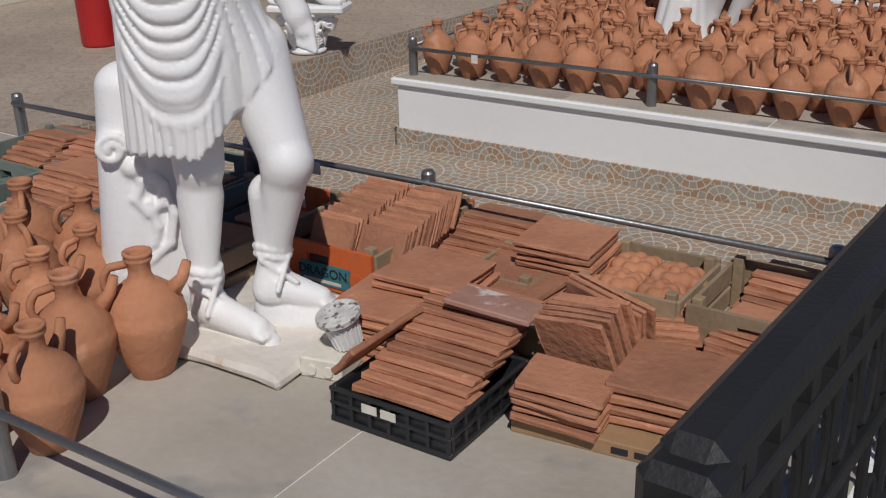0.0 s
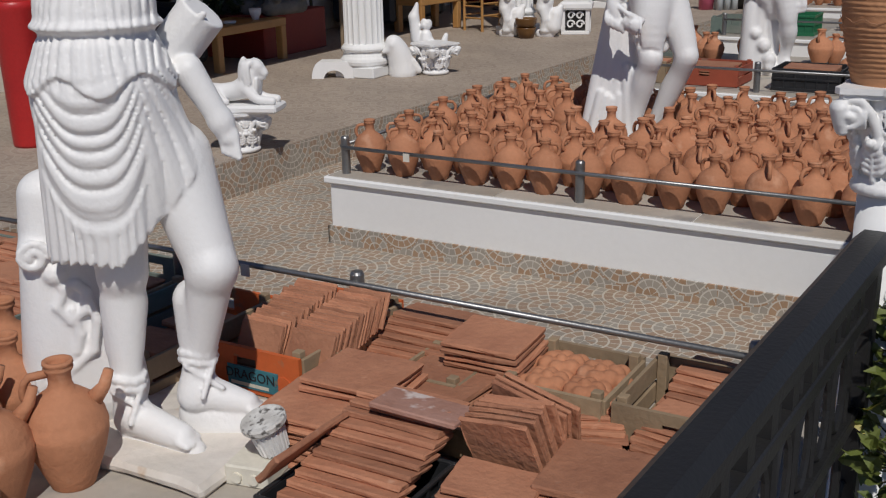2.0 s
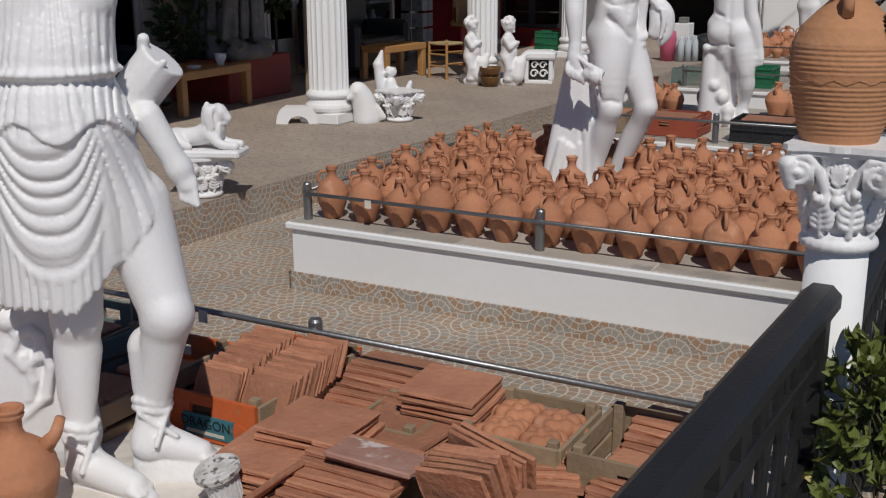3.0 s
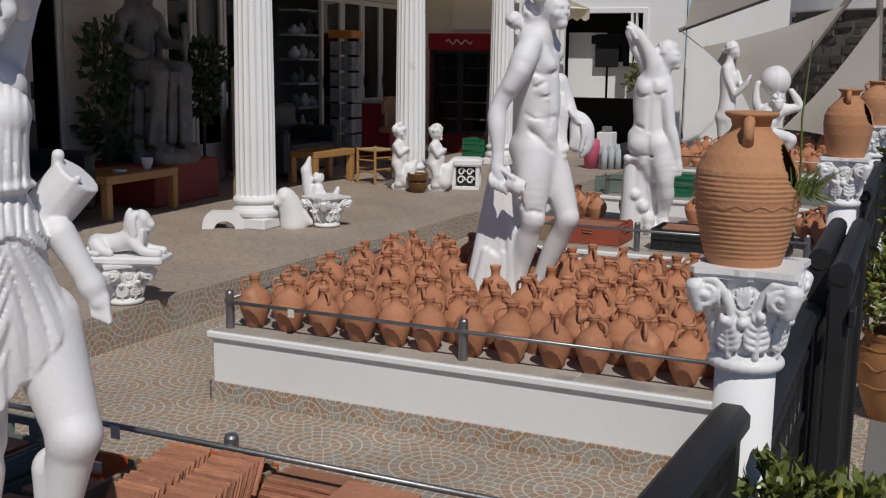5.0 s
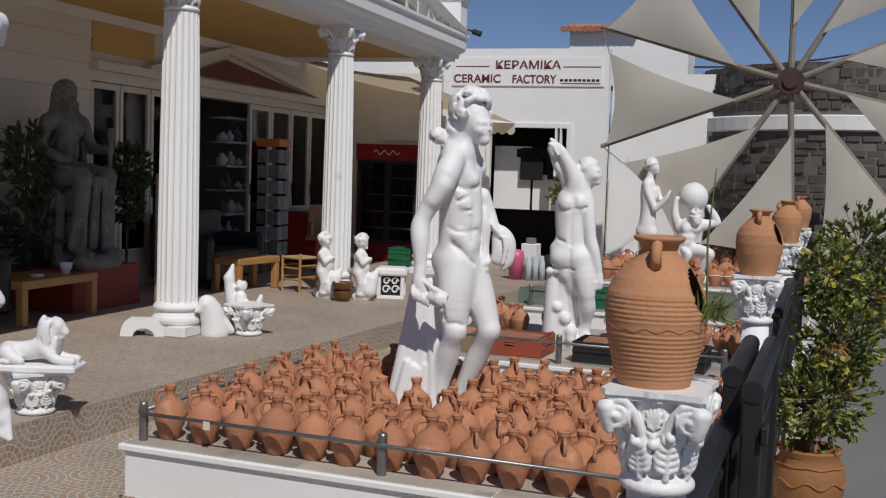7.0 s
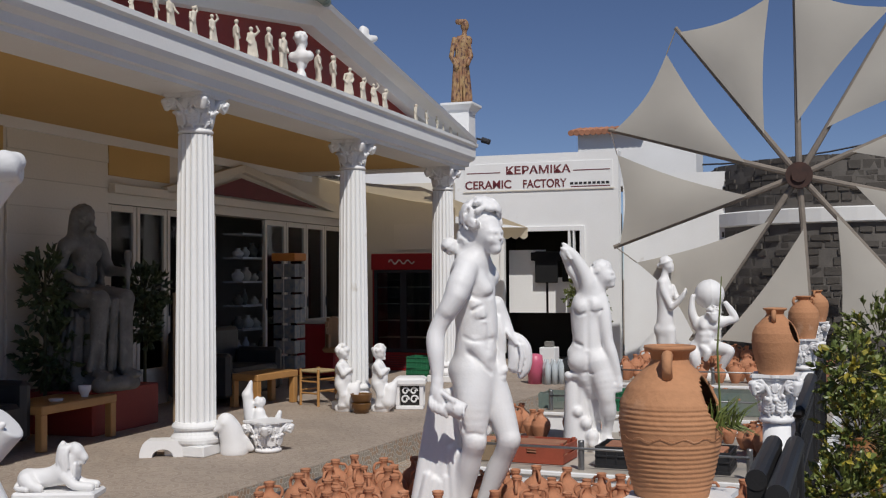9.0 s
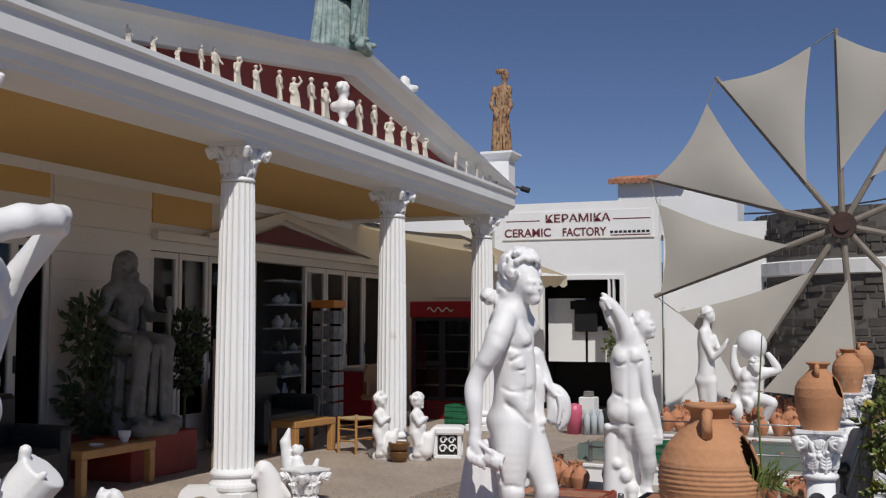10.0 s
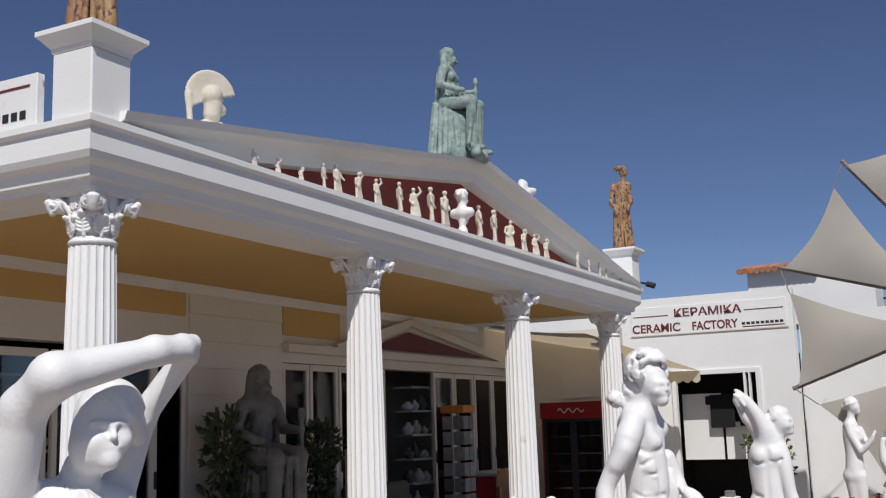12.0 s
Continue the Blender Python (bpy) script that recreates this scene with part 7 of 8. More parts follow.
for sx in (-1, 1):
    for sy in (-1, 1):
        bm = bmesh.new()
        rod(bm, (sx * 0.14, sy * 0.14, 0), (sx * 0.14, sy * 0.14, 0.41), 0.016)
        part("leg", bm, WOOD, stl)
    for z in (0.14, 0.27):
        bm = bmesh.new()
        rod(bm, (sx * 0.14, -0.14, z), (sx * 0.14, 0.14, z), 0.010, seg=8)
        part("stretcher", bm, WOOD, stl)
        bm = bmesh.new()
        rod(bm, (-0.14, sx * 0.14, z + 0.03), (0.14, sx * 0.14, z + 0.03), 0.010, seg=8)
        part("stretcher", bm, WOOD, stl)
# dark sofas
for x, y, w in ((1.7, 1.35, 1.2), (6.0, 1.3, 1.3)):
    sf = thing("sofa", TM @ Matrix.Translation((x, y, TERR)), "black leather sofa in the shaded porch", "sofa", "porch sofas")
    for nm, lo, hi in (("seat", (0.12, 0, 0.1), (w - 0.12, 0.6, 0.42)), ("backrest", (0, 0.6, 0.1), (w, 0.8, 0.85)), ("armrest", (0, 0, 0.1), (0.12, 0.6, 0.6)), ("armrest", (w - 0.12, 0, 0.1), (w, 0.6, 0.6))):
        bm = bmesh.new()
        box(bm, lo, hi, 0.04)
        part(nm, bm, BLACKP, sf)

# seated stone ruler on a red base, with plants
bm = bmesh.new()
box(bm, (3.75, 1.40, TERR), (4.80, 2.2, TERR + 0.40), 0.01, TM)
tagged(part("red_dais", bm, RED), "dark red painted block under the stone ruler", "block")


def ruler(at, yaw, s, mat, label, step=0.03):
    f = Figure()

    def L(a, ra, b, rb, k=0.03):
        f.limb([v * s for v in a], ra * s, [v * s for v in b], rb * s, k * s)

    rr = random.Random(9)
    L((0.02, 0, 1.60), 0.085, (0.05, 0, 1.53), 0.065)
    L((0.10, 0, 1.57), 0.018, (0.125, 0, 1.545), 0.020, 0.01)
    f.curls((0.0, 0, 1.615 * s), 0.085 * s, 90, 0.030 * s, 5, -0.7)
    f.curls((0.085 * s, 0, 1.485 * s), 0.045 * s, 26, 0.026 * s, 6, -1)
    L((0.02, 0, 1.50), 0.060, (0.0, 0, 1.38), 0.065)
    for sy in (-1, 1):
        L((-0.02, sy * 0.085, 1.60), 0.045, (-0.01, sy * 0.115, 1.38), 0.050, 0.02)
    L((0.0, -0.15, 1.345), 0.075, (0.0, 0.15, 1.345), 0.075, 0.05)
    L((0.01, 0, 1.28), 0.125, (-0.02, 0, 0.95), 0.115, 0.05)
    for sy in (-1, 1):
        L((0.085, sy * 0.075, 1.26), 0.060, (0.075, sy * 0.07, 1.24), 0.060, 0.02)
        L((0.09, sy * 0.04, 1.12), 0.040, (0.085, sy * 0.04, 1.02), 0.040, 0.012)
    L((0, -0.20, 1.33), 0.070, (-0.02, -0.27, 1.10), 0.055)
    L((-0.02, -0.27, 1.10), 0.052, (0.22, -0.24, 1.00), 0.040)
    L((0.22, -0.24, 1.0), 0.042, (0.30, -0.22, 0.99), 0.035)
    L((0, 0.20, 1.33), 0.070, (0.05, 0.27, 1.10), 0.055)
    L((0.05, 0.27, 1.10), 0.052, (0.32, 0.25, 1.08), 0.040)
    L((0.34, 0.24, 0.92), 0.018, (0.34, 0.24, 1.26), 0.024)
    L((0.34, 0.24, 1.22), 0.034, (0.34, 0.24, 1.26), 0.028)
    for sy in (-1, 1):
        L((0.0, sy * 0.11, 0.86), 0.115, (0.40, sy * 0.15, 0.84), 0.085)
        L((0.40, sy * 0.15, 0.82), 0.078, (0.37 + 0.03 * sy, sy * 0.15, 0.22), 0.050)
        L((0.36, sy * 0.15, 0.17), 0.050, (0.55, sy * 0.17, 0.14), 0.035)
    # robe: hanging pleats at the sides and front, swags over the lap, a roll over the shoulder
    for sy in (-1, 1):
        for i in range(11):
            x = -0.22 + 0.047 * i
            L((x * 0.75, sy * (0.17 + 0.02 * (i % 2)), 0.86 - 0.02 * i), 0.022, (x + 0.03 * rr.uniform(-1, 1), sy * (0.24 + 0.03 * (i % 2)), 0.10), 0.034, 0.008)
    for i in range(8):
        y = -0.19 + 0.055 * i
        L((0.42 + 0.02 * (i % 2), y * 0.9, 0.82), 0.024, (0.36 + 0.05 * (i % 2), y * 1.15 + 0.03 * rr.uniform(-1, 1), 0.20), 0.030, 0.008)
    for i in range(6):
        pts = [(0.02 + 0.075 * i, -0.22 + 0.44 * k / 6, 0.955 - 0.012 * i - 0.09 * math.sin(math.pi * k / 6) * (0.4 + 0.1 * i)) for k in range(7)]
        for p, q in zip(pts, pts[1:]):
            L(p, 0.022, q, 0.022, 0.008)
    for i in range(4):
        L((-0.12 + 0.03 * i, 0.10 + 0.035 * i, 1.39), 0.026, (-0.14 + 0.06 * i, 0.20, 0.92), 0.030, 0.008)
        L((-0.10, -0.12 + 0.07 * i, 1.30), 0.03, (-0.17, -0.15 + 0.09 * i, 0.12), 0.05, 0.012)
    L((-0.04, 0.0, 0.12), 0.19, (-0.04, 0, 0.70), 0.17)
    L((0.15, 0.0, 0.12), 0.17, (0.15, 0, 0.62), 0.14)
    L((0.2, -0.2, 0.06), 0.09, (0.2, 0.2, 0.06), 0.09)
    L((0.45, -0.2, 0.06), 0.07, (0.45, 0.2, 0.06), 0.07)
    L((-0.12, -0.2, 0.06), 0.09, (-0.12, 0.2, 0.06), 0.09)
    return f.build("statue", at, yaw, step, label, mat=mat)


FYN = math.degrees(math.atan2(FN.y, FN.x))
ruler(temple(4.13, -1.80, TERR + 0.40), FYN - 12, 1.02, GREY, "large grey weathered stone statue of a seated ruler", 0.014)
bush("climbing_plant", temple(3.72, -1.9, TERR + 0.1), [((0, 0, 1.25), (0.22, 0.2, 0.35), 0.35), ((0.05, 0.1, 0.65), (0.3, 0.25, 0.35), 0.5)], 900, 0.11, "dark leafy pot plant beside the stone ruler", 21, [([(0, 0, -0.1), (0, 0, 0.8), (0.0, 0, 1.5)], [0.02, 0.015, 0.01])], "plant", 0.0, LEAFD)
bush("climbing_plant", temple(5.15, -1.8, TERR + 0.1), [((0, 0, 1.2), (0.22, 0.2, 0.3), 0.6), ((0, 0, 0.9), (0.18, 0.18, 0.3), 0.35)], 600, 0.11, "dark leafy pot plant by the glass door", 22, [([(0, 0, -0.1), (0, 0, 0.8), (0.0, 0, 1.4)], [0.02, 0.015, 0.01])], "plant", 0.0, LEAFD)
pl = thing("pole", Matrix.Translation(temple(4.55, -1.05, TERR)), "thin brown wooden pole standing in the porch", "pole")
bm = bmesh.new()
rod(bm, (0, 0, 0), (0, 0, 1.3), 0.02)
part("pole_shaft", bm, CRATEWOOD, pl)


# ---- ornaments on the terrace ----
def ground_capital(x, y, z, w, h, yaw, label):
    c = thing("plaster_capital", Matrix.Translation((x, y, z)) @ pose(0, 0, 0, 0, 0, yaw), label, "capital", "plaster capitals")
    capital(w, h, c)
    return c


ground_capital(-0.93, 6.28, TERR, 0.155, 0.24, 20, "white leafy plaster capital used as a stand")
ground_capital(0.335, 9.08, TERR, 0.165, 0.26, 35, "white leafy plaster capital on the terrace")
lion = Figure()
lion.chain([(-0.175, 0, 0.058, 0.058), (-0.12, 0, 0.060, 0.054), (-0.05, 0, 0.070, 0.055), (0.03, 0, 0.095, 0.062)], 0.03)
lion.chain([(0.03, 0, 0.10, 0.060), (0.055, 0, 0.16, 0.056), (0.070, 0, 0.205, 0.048)], 0.03)
lion.chain([(0.085, 0, 0.212, 0.042), (0.115, 0, 0.188, 0.030), (0.132, 0, 0.172, 0.024)], 0.015)
lion.chain([(0.108, 0, 0.150, 0.022), (0.126, 0, 0.150, 0.016)], 0.006)
lion.chain([(0.100, 0, 0.232, 0.012), (0.140, 0, 0.184, 0.011)], 0.006)
for sy in (-1, 1):
    lion.ball((0.068, sy * 0.042, 0.238), 0.014, 0.006)
    lion.ball((0.104, sy * 0.022, 0.214), 0.010, 0.004)
    lion.chain([(0.045, sy * 0.045, 0.075, 0.032), (0.10, sy * 0.050, 0.030, 0.026), (0.185, sy * 0.046, 0.020, 0.022)], 0.015)
    lion.chain([(-0.165, sy * 0.045, 0.060, 0.046), (-0.13, sy * 0.070, 0.035, 0.034), (-0.085, sy * 0.075, 0.018, 0.022)], 0.015)
# the mane hangs in long wavy locks
rnd = random.Random(4)
for i in range(34):
    a = -2.6 + 5.2 * (i + rnd.uniform(-0.3, 0.3)) / 33
    x, y = 0.055 - 0.052 * math.cos(a * 0.62), 0.056 * math.sin(a * 0.62)
    drop = rnd.uniform(0.09, 0.15)
    lion.chain([(x + 0.012, y * 0.55, 0.255 - 0.02 * abs(math.sin(a)), 0.012), (x, y, 0.225, 0.014), (x - 0.004 + 0.008 * math.sin(i * 2.1), y * 1.12, 0.225 - drop * 0.5, 0.013), (x + 0.006 + 0.008 * math.sin(i * 1.3), y * 1.10, 0.225 - drop, 0.008)], 0.004)
for i in range(9):
    w = -0.04 + 0.01 * i
    lion.chain([(0.095, w, 0.150 - 0.2 * abs(w), 0.011), (0.100 - 0.2 * abs(w), w * 1.1, 0.105, 0.012), (0.090, w, 0.060, 0.008)], 0.004)
lion.chain([(-0.215, 0.02, 0.05, 0.014), (-0.22, -0.06, 0.02, 0.013), (-0.15, -0.095, 0.014, 0.014)], 0.006)
lion.build("lion_statue", (-0.90, 6.26, TERR + 0.285), -12, 0.0055, "white plaster lion lying on a slab", "statue")
bm = bmesh.new()
box(bm, (-0.23, -0.11, 0.0), (0.22, 0.11, 0.045), 0.012)
tagged(part("lion_slab", bm, PLASTER), "chipped white slab under the lion", "slab").matrix_world = Matrix.Translation((-0.90, 6.26, TERR + 0.24)) @ pose(0, 0, 0, 0, 0, -12)
dol = Figure()
dol.chain([(0.03, 0, 0.03, 0.115), (0.02, 0, 0.10, 0.105), (0.0, 0, 0.18, 0.098), (-0.03, -0.01, 0.25, 0.080), (-0.045, -0.02, 0.275, 0.065)], 0.03)
dol.chain([(-0.06, -0.02, 0.245, 0.050), (-0.115, -0.035, 0.215, 0.026), (-0.135, -0.04, 0.205, 0.014)], 0.025)
dol.chain([(0.10, -0.02, 0.10, 0.05), (0.16, -0.03, 0.04, 0.03)], 0.02)
dol.ball((-0.075, -0.075, 0.262), 0.009, 0.003)
dol.build("dolphin_statue", (0.03, 9.05, TERR), 10, 0.012, "white plaster dolphin head ornament", "statue")
mer = Figure()
mer.limb((0, 0, 0.05), 0.09, (0.0, 0, 0.20), 0.07)
mer.limb((0, 0, 0.20), 0.06, (0.01, 0, 0.30), 0.05)
mer.ball((0.015, 0, 0.385), 0.045)
mer.curls((0.01, 0, 0.39), 0.04, 30, 0.016, 3, -0.4)
mer.limb((-0.07, 0.02, 0.25), 0.05, (-0.09, 0.02, 0.45), 0.045)
mer.limb((-0.09, 0.02, 0.45), 0.045, (-0.06, 0.02, 0.56), 0.015)
mer.limb((0.03, 0, 0.28), 0.025, (0.10, -0.03, 0.22), 0.02)
mer.limb((0.04, 0, 0.12), 0.06, (0.15, 0, 0.20), 0.04)
mer.limb((0.15, 0, 0.20), 0.04, (0.18, 0, 0.30), 0.02)
mer.build("mermaid_statue", (0.26, 9.28, TERR), -5, 0.011, "white plaster mermaid ornament beside a column", "statue")
arch = thing("plaster_arch", Matrix.Translation((-0.50, 9.08, TERR)) @ pose(0, 0, 0, 0, 0, -5), "low white plaster arch-shaped foot piece", "ornament")
bm = bmesh.new()
ring = []
for i in range(17):
    a = math.pi * i / 16
    ring.append(((0.185 * math.cos(a), 0.135 * min(1, math.sin(a) * 1.5)), (0.085 * math.cos(a), 0.065 * math.sin(a))))
front = [[bm.verts.new((o[0] * (1.0 if y < 0 else 0.92), y, o[1])) for o in pr] for y in (-0.09, 0.09) for pr in ring]
n = len(ring)
for i in range(n - 1):
    a, b, c, d = front[i], front[i + 1], front[n + i], front[n + i + 1]
    bm.faces.new((a[0], b[0], b[1], a[1]))
    bm.faces.new((c[1], d[1], d[0], c[0]))
    bm.faces.new((a[0], c[0], d[0], b[0]))
    bm.faces.new((a[1], b[1], d[1], c[1]))
for i in (0, n - 1):
    bm.faces.new((front[i][0], front[i][1], front[n + i][1], front[n + i][0]))
bmesh.ops.recalc_face_normals(bm, faces=bm.faces)
part("body", bm, PLASTER, arch)


def putto(x, y, yaw, seed, label, fish):
    f = Figure()
    f.ball((0.0, 0, 0.60), 0.068)
    face(f, (0.008, 0, 0.595), 0.066, (1, 0))
    f.curls((0, 0, 0.62), 0.062, 50, 0.022, seed, -0.3)
    f.limb((0, 0, 0.52), 0.035, (0, 0, 0.48), 0.05)
    f.limb((0, -0.05, 0.46), 0.045, (0, 0.05, 0.46), 0.045)
    f.limb((0, 0, 0.43), 0.078, (0.015, 0, 0.33), 0.085)
    f.limb((0, 0, 0.29), 0.085, (0.0, 0, 0.26), 0.085)
    for sy in (-1, 1):
        f.limb((0, sy * 0.085, 0.46), 0.035, (0.05, sy * 0.085, 0.38), 0.032)
        f.limb((0.05, sy * 0.085, 0.38), 0.030, (0.10, sy * 0.02, 0.42), 0.022)
        f.limb((0.0, sy * 0.045, 0.26), 0.058, (0.03, sy * 0.05, 0.16), 0.045)
        f.limb((0.03, sy * 0.05, 0.15), 0.044, (0.0, sy * 0.05, 0.05), 0.030)
        f.limb((0.0, sy * 0.05, 0.04), 0.030, (0.05, sy * 0.055, 0.035), 0.022)
    if fish:
        f.limb((0.10, 0.0, 0.08), 0.085, (0.12, 0.02, 0.20), 0.075)
        f.limb((0.12, 0.02, 0.20), 0.07, (0.17, 0.04, 0.28), 0.03)
    f.limb((-0.04, 0, 0.0), 0.05, (0.07, 0, 0.0), 0.05, 0.02)
    return f.build("cherub_statue", (x, y, TERR + 0.03), yaw, 0.012, label, "statue", group="cherub statues")


putto(1.22, 11.62, -30, 5, "white plaster cherub standing with a fish", True)
putto(1.60, 11.50, -25, 6, "white plaster cherub praying beside a shell", True)
for dz, r in ((0.0, 0.105), (0.095, 0.115)):
    b = thing("glazed_bowl", Matrix.Translation((1.40, 11.42, TERR + dz)), "brown glazed bowl in a small stack", "bowl", "stacked brown bowls")
    bm = bmesh.new()
    lathe(bm, [(r * 0.7, 0), (r * 0.95, 0.06), (r, 0.10), (r * 1.02, 0.11), (r * 0.93, 0.11), (r * 0.85, 0.06), (0.0, 0.03)], 24)
    part("body", bm, material("brown_glaze", (0.16, 0.075, 0.02), (0.11, 0.05, 0.015), 0.35, 6), b, smooth=True)
pt = thing("plaster_planter", Matrix.Translation((1.98, 11.72, TERR)) @ pose(0, 0, 0, 0, 0, -14), "square white pierced plaster planter", "planter")
bm = bmesh.new()
box(bm, (-0.15, -0.15, 0.0), (0.15, 0.15, 0.04), 0.006)
part("base", bm, PLASTER, pt)
bm = bmesh.new()
lathe(bm, [(0.235, 0.26), (0.25, 0.28), (0.25, 0.32), (0.19, 0.345), (0.0, 0.35)], 4)
bmesh.ops.rotate(bm, cent=(0, 0, 0), matrix=Matrix.Rotation(math.pi / 4, 3, "Z"), verts=bm.verts)
part("rim", bm, PLASTER, pt)
for sx in (-1, 1):
    for sy in (-1, 1):
        bm = bmesh.new()
        box(bm, (sx * 0.13 - 0.022, sy * 0.13 - 0.022, 0.04), (sx * 0.13 + 0.022, sy * 0.13 + 0.022, 0.265), 0.004)
        part("corner_post", bm, PLASTER, pt)
# dark block paints the shade of the hollow behind the scrolls
bm = bmesh.new()
box(bm, (-0.10, -0.10, 0.04), (0.10, 0.10, 0.26))
part("core", bm, SHADED, pt)
for sy, ax in ((-1, 0), (1, 0), (-1, 1), (1, 1)):
    bm = bmesh.new()
    for cx, cz, r in ((-0.05, 0.11, 0.045), (0.05, 0.11, 0.045), (-0.045, 0.20, 0.04), (0.045, 0.20, 0.04)):
        pts = [(cx + r * (1 - 0.6 * t) * math.cos(7 * t), sy * 0.13, cz + r * (1 - 0.6 * t) * math.sin(7 * t)) for t in np.linspace(0, 1, 14)]
        tube(bm, pts if ax == 0 else [(p[1], p[0], p[2]) for p in pts], 0.010, 5)
    part("scroll", bm, PLASTER, pt)
GREENP = material("green_plastic", (0.02, 0.16, 0.07), (0.015, 0.12, 0.055), 0.45)
plastic_crate(2.75, 15.0, 0.45, 0.34, 0.16, "green plastic crate stacked by the fridge", 0, GREENP, TERR)
plastic_crate(2.75, 15.0, 0.45, 0.34, 0.16, "green plastic crate stacked by the fridge", 4, GREENP, TERR + 0.16)
# red standing sign by the huntress
rs_ = thing("red_bin", Matrix.Translation((-2.25, 6.66, TERR)), "tall round bright red plastic bin", "bin")
bm = bmesh.new()
lathe(bm, [(0.11, 0), (0.115, 0.02), (0.13, 0.80), (0.14, 0.82), (0.14, 0.86), (0.12, 0.87), (0.11, 0.80)], 28)
part("body", bm, material("red_plastic", (0.48, 0.02, 0.02), (0.42, 0.018, 0.02), 0.4), rs_, smooth=True)

on_terrace(made)
# ---- goods on the far plinths ----
REDWOOD = material("red_painted_crate", (0.34, 0.07, 0.035), (0.27, 0.06, 0.03), 0.8, 5, 40, 0.2, spread=0.1, stain=(0.30, 0.2, 0.14), stain_at=0.62)
for v, mt, lb in ((0.30, CRATEWOOD, "pale wooden crate of clay pieces"), (0.78, REDWOOD, "red stencilled wooden crate of clay pieces")):
    p = court(v, 3.28, 0)
    wood_crate(p.x, p.y, 0.44, 0.34, 0.13, lb, 0, mt, mt)
    flat_stack(p.x, p.y, TOP + 0.008, TOP + 0.125, 0.34, 0.24, "broken clay pieces stacked in a crate", 3, 0.02)
for v in (1.42, 1.86):
    p = court(v, 3.28, 0)
    plastic_crate(p.x, p.y, 0.42, 0.34, 0.14, "black plastic crate of clay pieces on the plinth")
    flat_stack(p.x, p.y, TOP + 0.01, TOP + 0.15, 0.32, 0.24, "clay tiles lying in a black crate", 0, 0.018)
for v, u, mt, lb in ((0.15, 6.2, GREENWOOD, "greenish crate of small painted ware"), (0.62, 6.2, GREENP, "green plastic box of small ware"), (1.75, 6.2, GREENWOOD, "long grey weathered wooden trough"), (0.2, 3.75, GREENWOOD, "low greenish crate of clay shards")):
    p = court(v, u, 0)
    if mt is GREENP:
        plastic_crate(p.x, p.y, 0.44, 0.34, 0.18, lb, 0, mt)
    else:
        wood_crate(p.x, p.y, 0.9 if v > 1 else 0.44, 0.34, 0.20 if v > 1 else 0.14, lb, 0, mt)
rp = random.Random(17)
spots = []
for i in range(26):
    spots.append((rp.uniform(0.1, 2.3), rp.uniform(3.65, 4.5), rp.uniform(0.8, 1.2)))
for i in range(14):
    spots.append((1.0 + 0.14 * (i % 9) + rp.uniform(-0.02, 0.02), 6.55 + 0.2 * (i // 9), 0.85))
for u in (9.0, 9.25, 9.6, 10.0, 10.3, 11.8, 12.1):
    for k in range(13):
        spots.append((0.08 + k * 0.185 + rp.uniform(-0.02, 0.02), u + rp.uniform(-0.03, 0.03), rp.uniform(0.8, 1.3)))
for v, u, s in spots:
    p = court(v, u, TOP)
    if any((p.xy - Vector(q)).length < 0.34 for q in ((2.57, 7.35), (5.73, 12.1), (6.07, 14.2))):
        continue
    c = copy_thing(models[rp.randrange(2)], Matrix.Translation(p) @ pose(0, 0, 0, 0, 0, rp.uniform(0, 360)))
    c.scale = (s, s, s * rp.uniform(0.8, 1.0))
    tagged(c, "small terracotta pot on a far plinth", "pot", "terracotta pots on the far plinths")
# bins and bags by the passage
made = [o.name for o in scene.objects]
pb = thing("pink_bin", Matrix.Translation((4.05, 13.95, TERR)), "pink plastic bin at the terrace end", "bin")
bm = bmesh.new()
lathe(bm, [(0.09, 0), (0.11, 0.28), (0.10, 0.38), (0.04, 0.40)], 20)
part("body", bm, material("pink_plastic", (0.60, 0.12, 0.20), rough=0.4), pb, smooth=True)
wp = thing("water_pack", Matrix.Translation((4.28, 13.8, TERR)), "shrink-wrapped pack of clear water bottles", "bottles")
for i in range(6):
    bm = bmesh.new()
    lathe(bm, [(0.045, 0), (0.045, 0.24), (0.018, 0.30), (0.018, 0.33)], 12, ((i % 3) * 0.095 - 0.1, (i // 3) * 0.095, 0))
    part("bottle", bm, material("bottle_plastic", (0.55, 0.60, 0.62), rough=0.15) if i == 0 else bpy.data.materials["bottle_plastic"], wp, smooth=True)
bag = Figure()
for i in range(12):
    a = i * 1.1
    bag.ball((0.14 * math.cos(a), 0.12 * math.sin(a), 0.16 + 0.08 * math.sin(i * 2.2)), 0.13, 0.03)
bag.limb((0, 0, 0.3), 0.1, (0.02, 0, 0.45), 0.03, 0.05)
bag.build("bin_bag", (4.62, 13.9, TERR), 0, 0.03, "full black rubbish bag", "bag", BLACKP)
wc = thing("white_cabinet", Matrix.Translation((4.45, 14.6, TERR)) @ pose(0, 0, 0, 0, 0, YAW), "narrow scuffed white cabinet with papers on top", "cabinet")
bm = bmesh.new()
box(bm, (-0.11, -0.12, 0), (0.11, 0.12, 0.44), 0.008)
part("body", bm, WHITE, wc)
bm = bmesh.new()
box(bm, (-0.06, -0.06, 0.44), (0.06, 0.06, 0.52), 0.01)
part("papers", bm, GREY, wc)

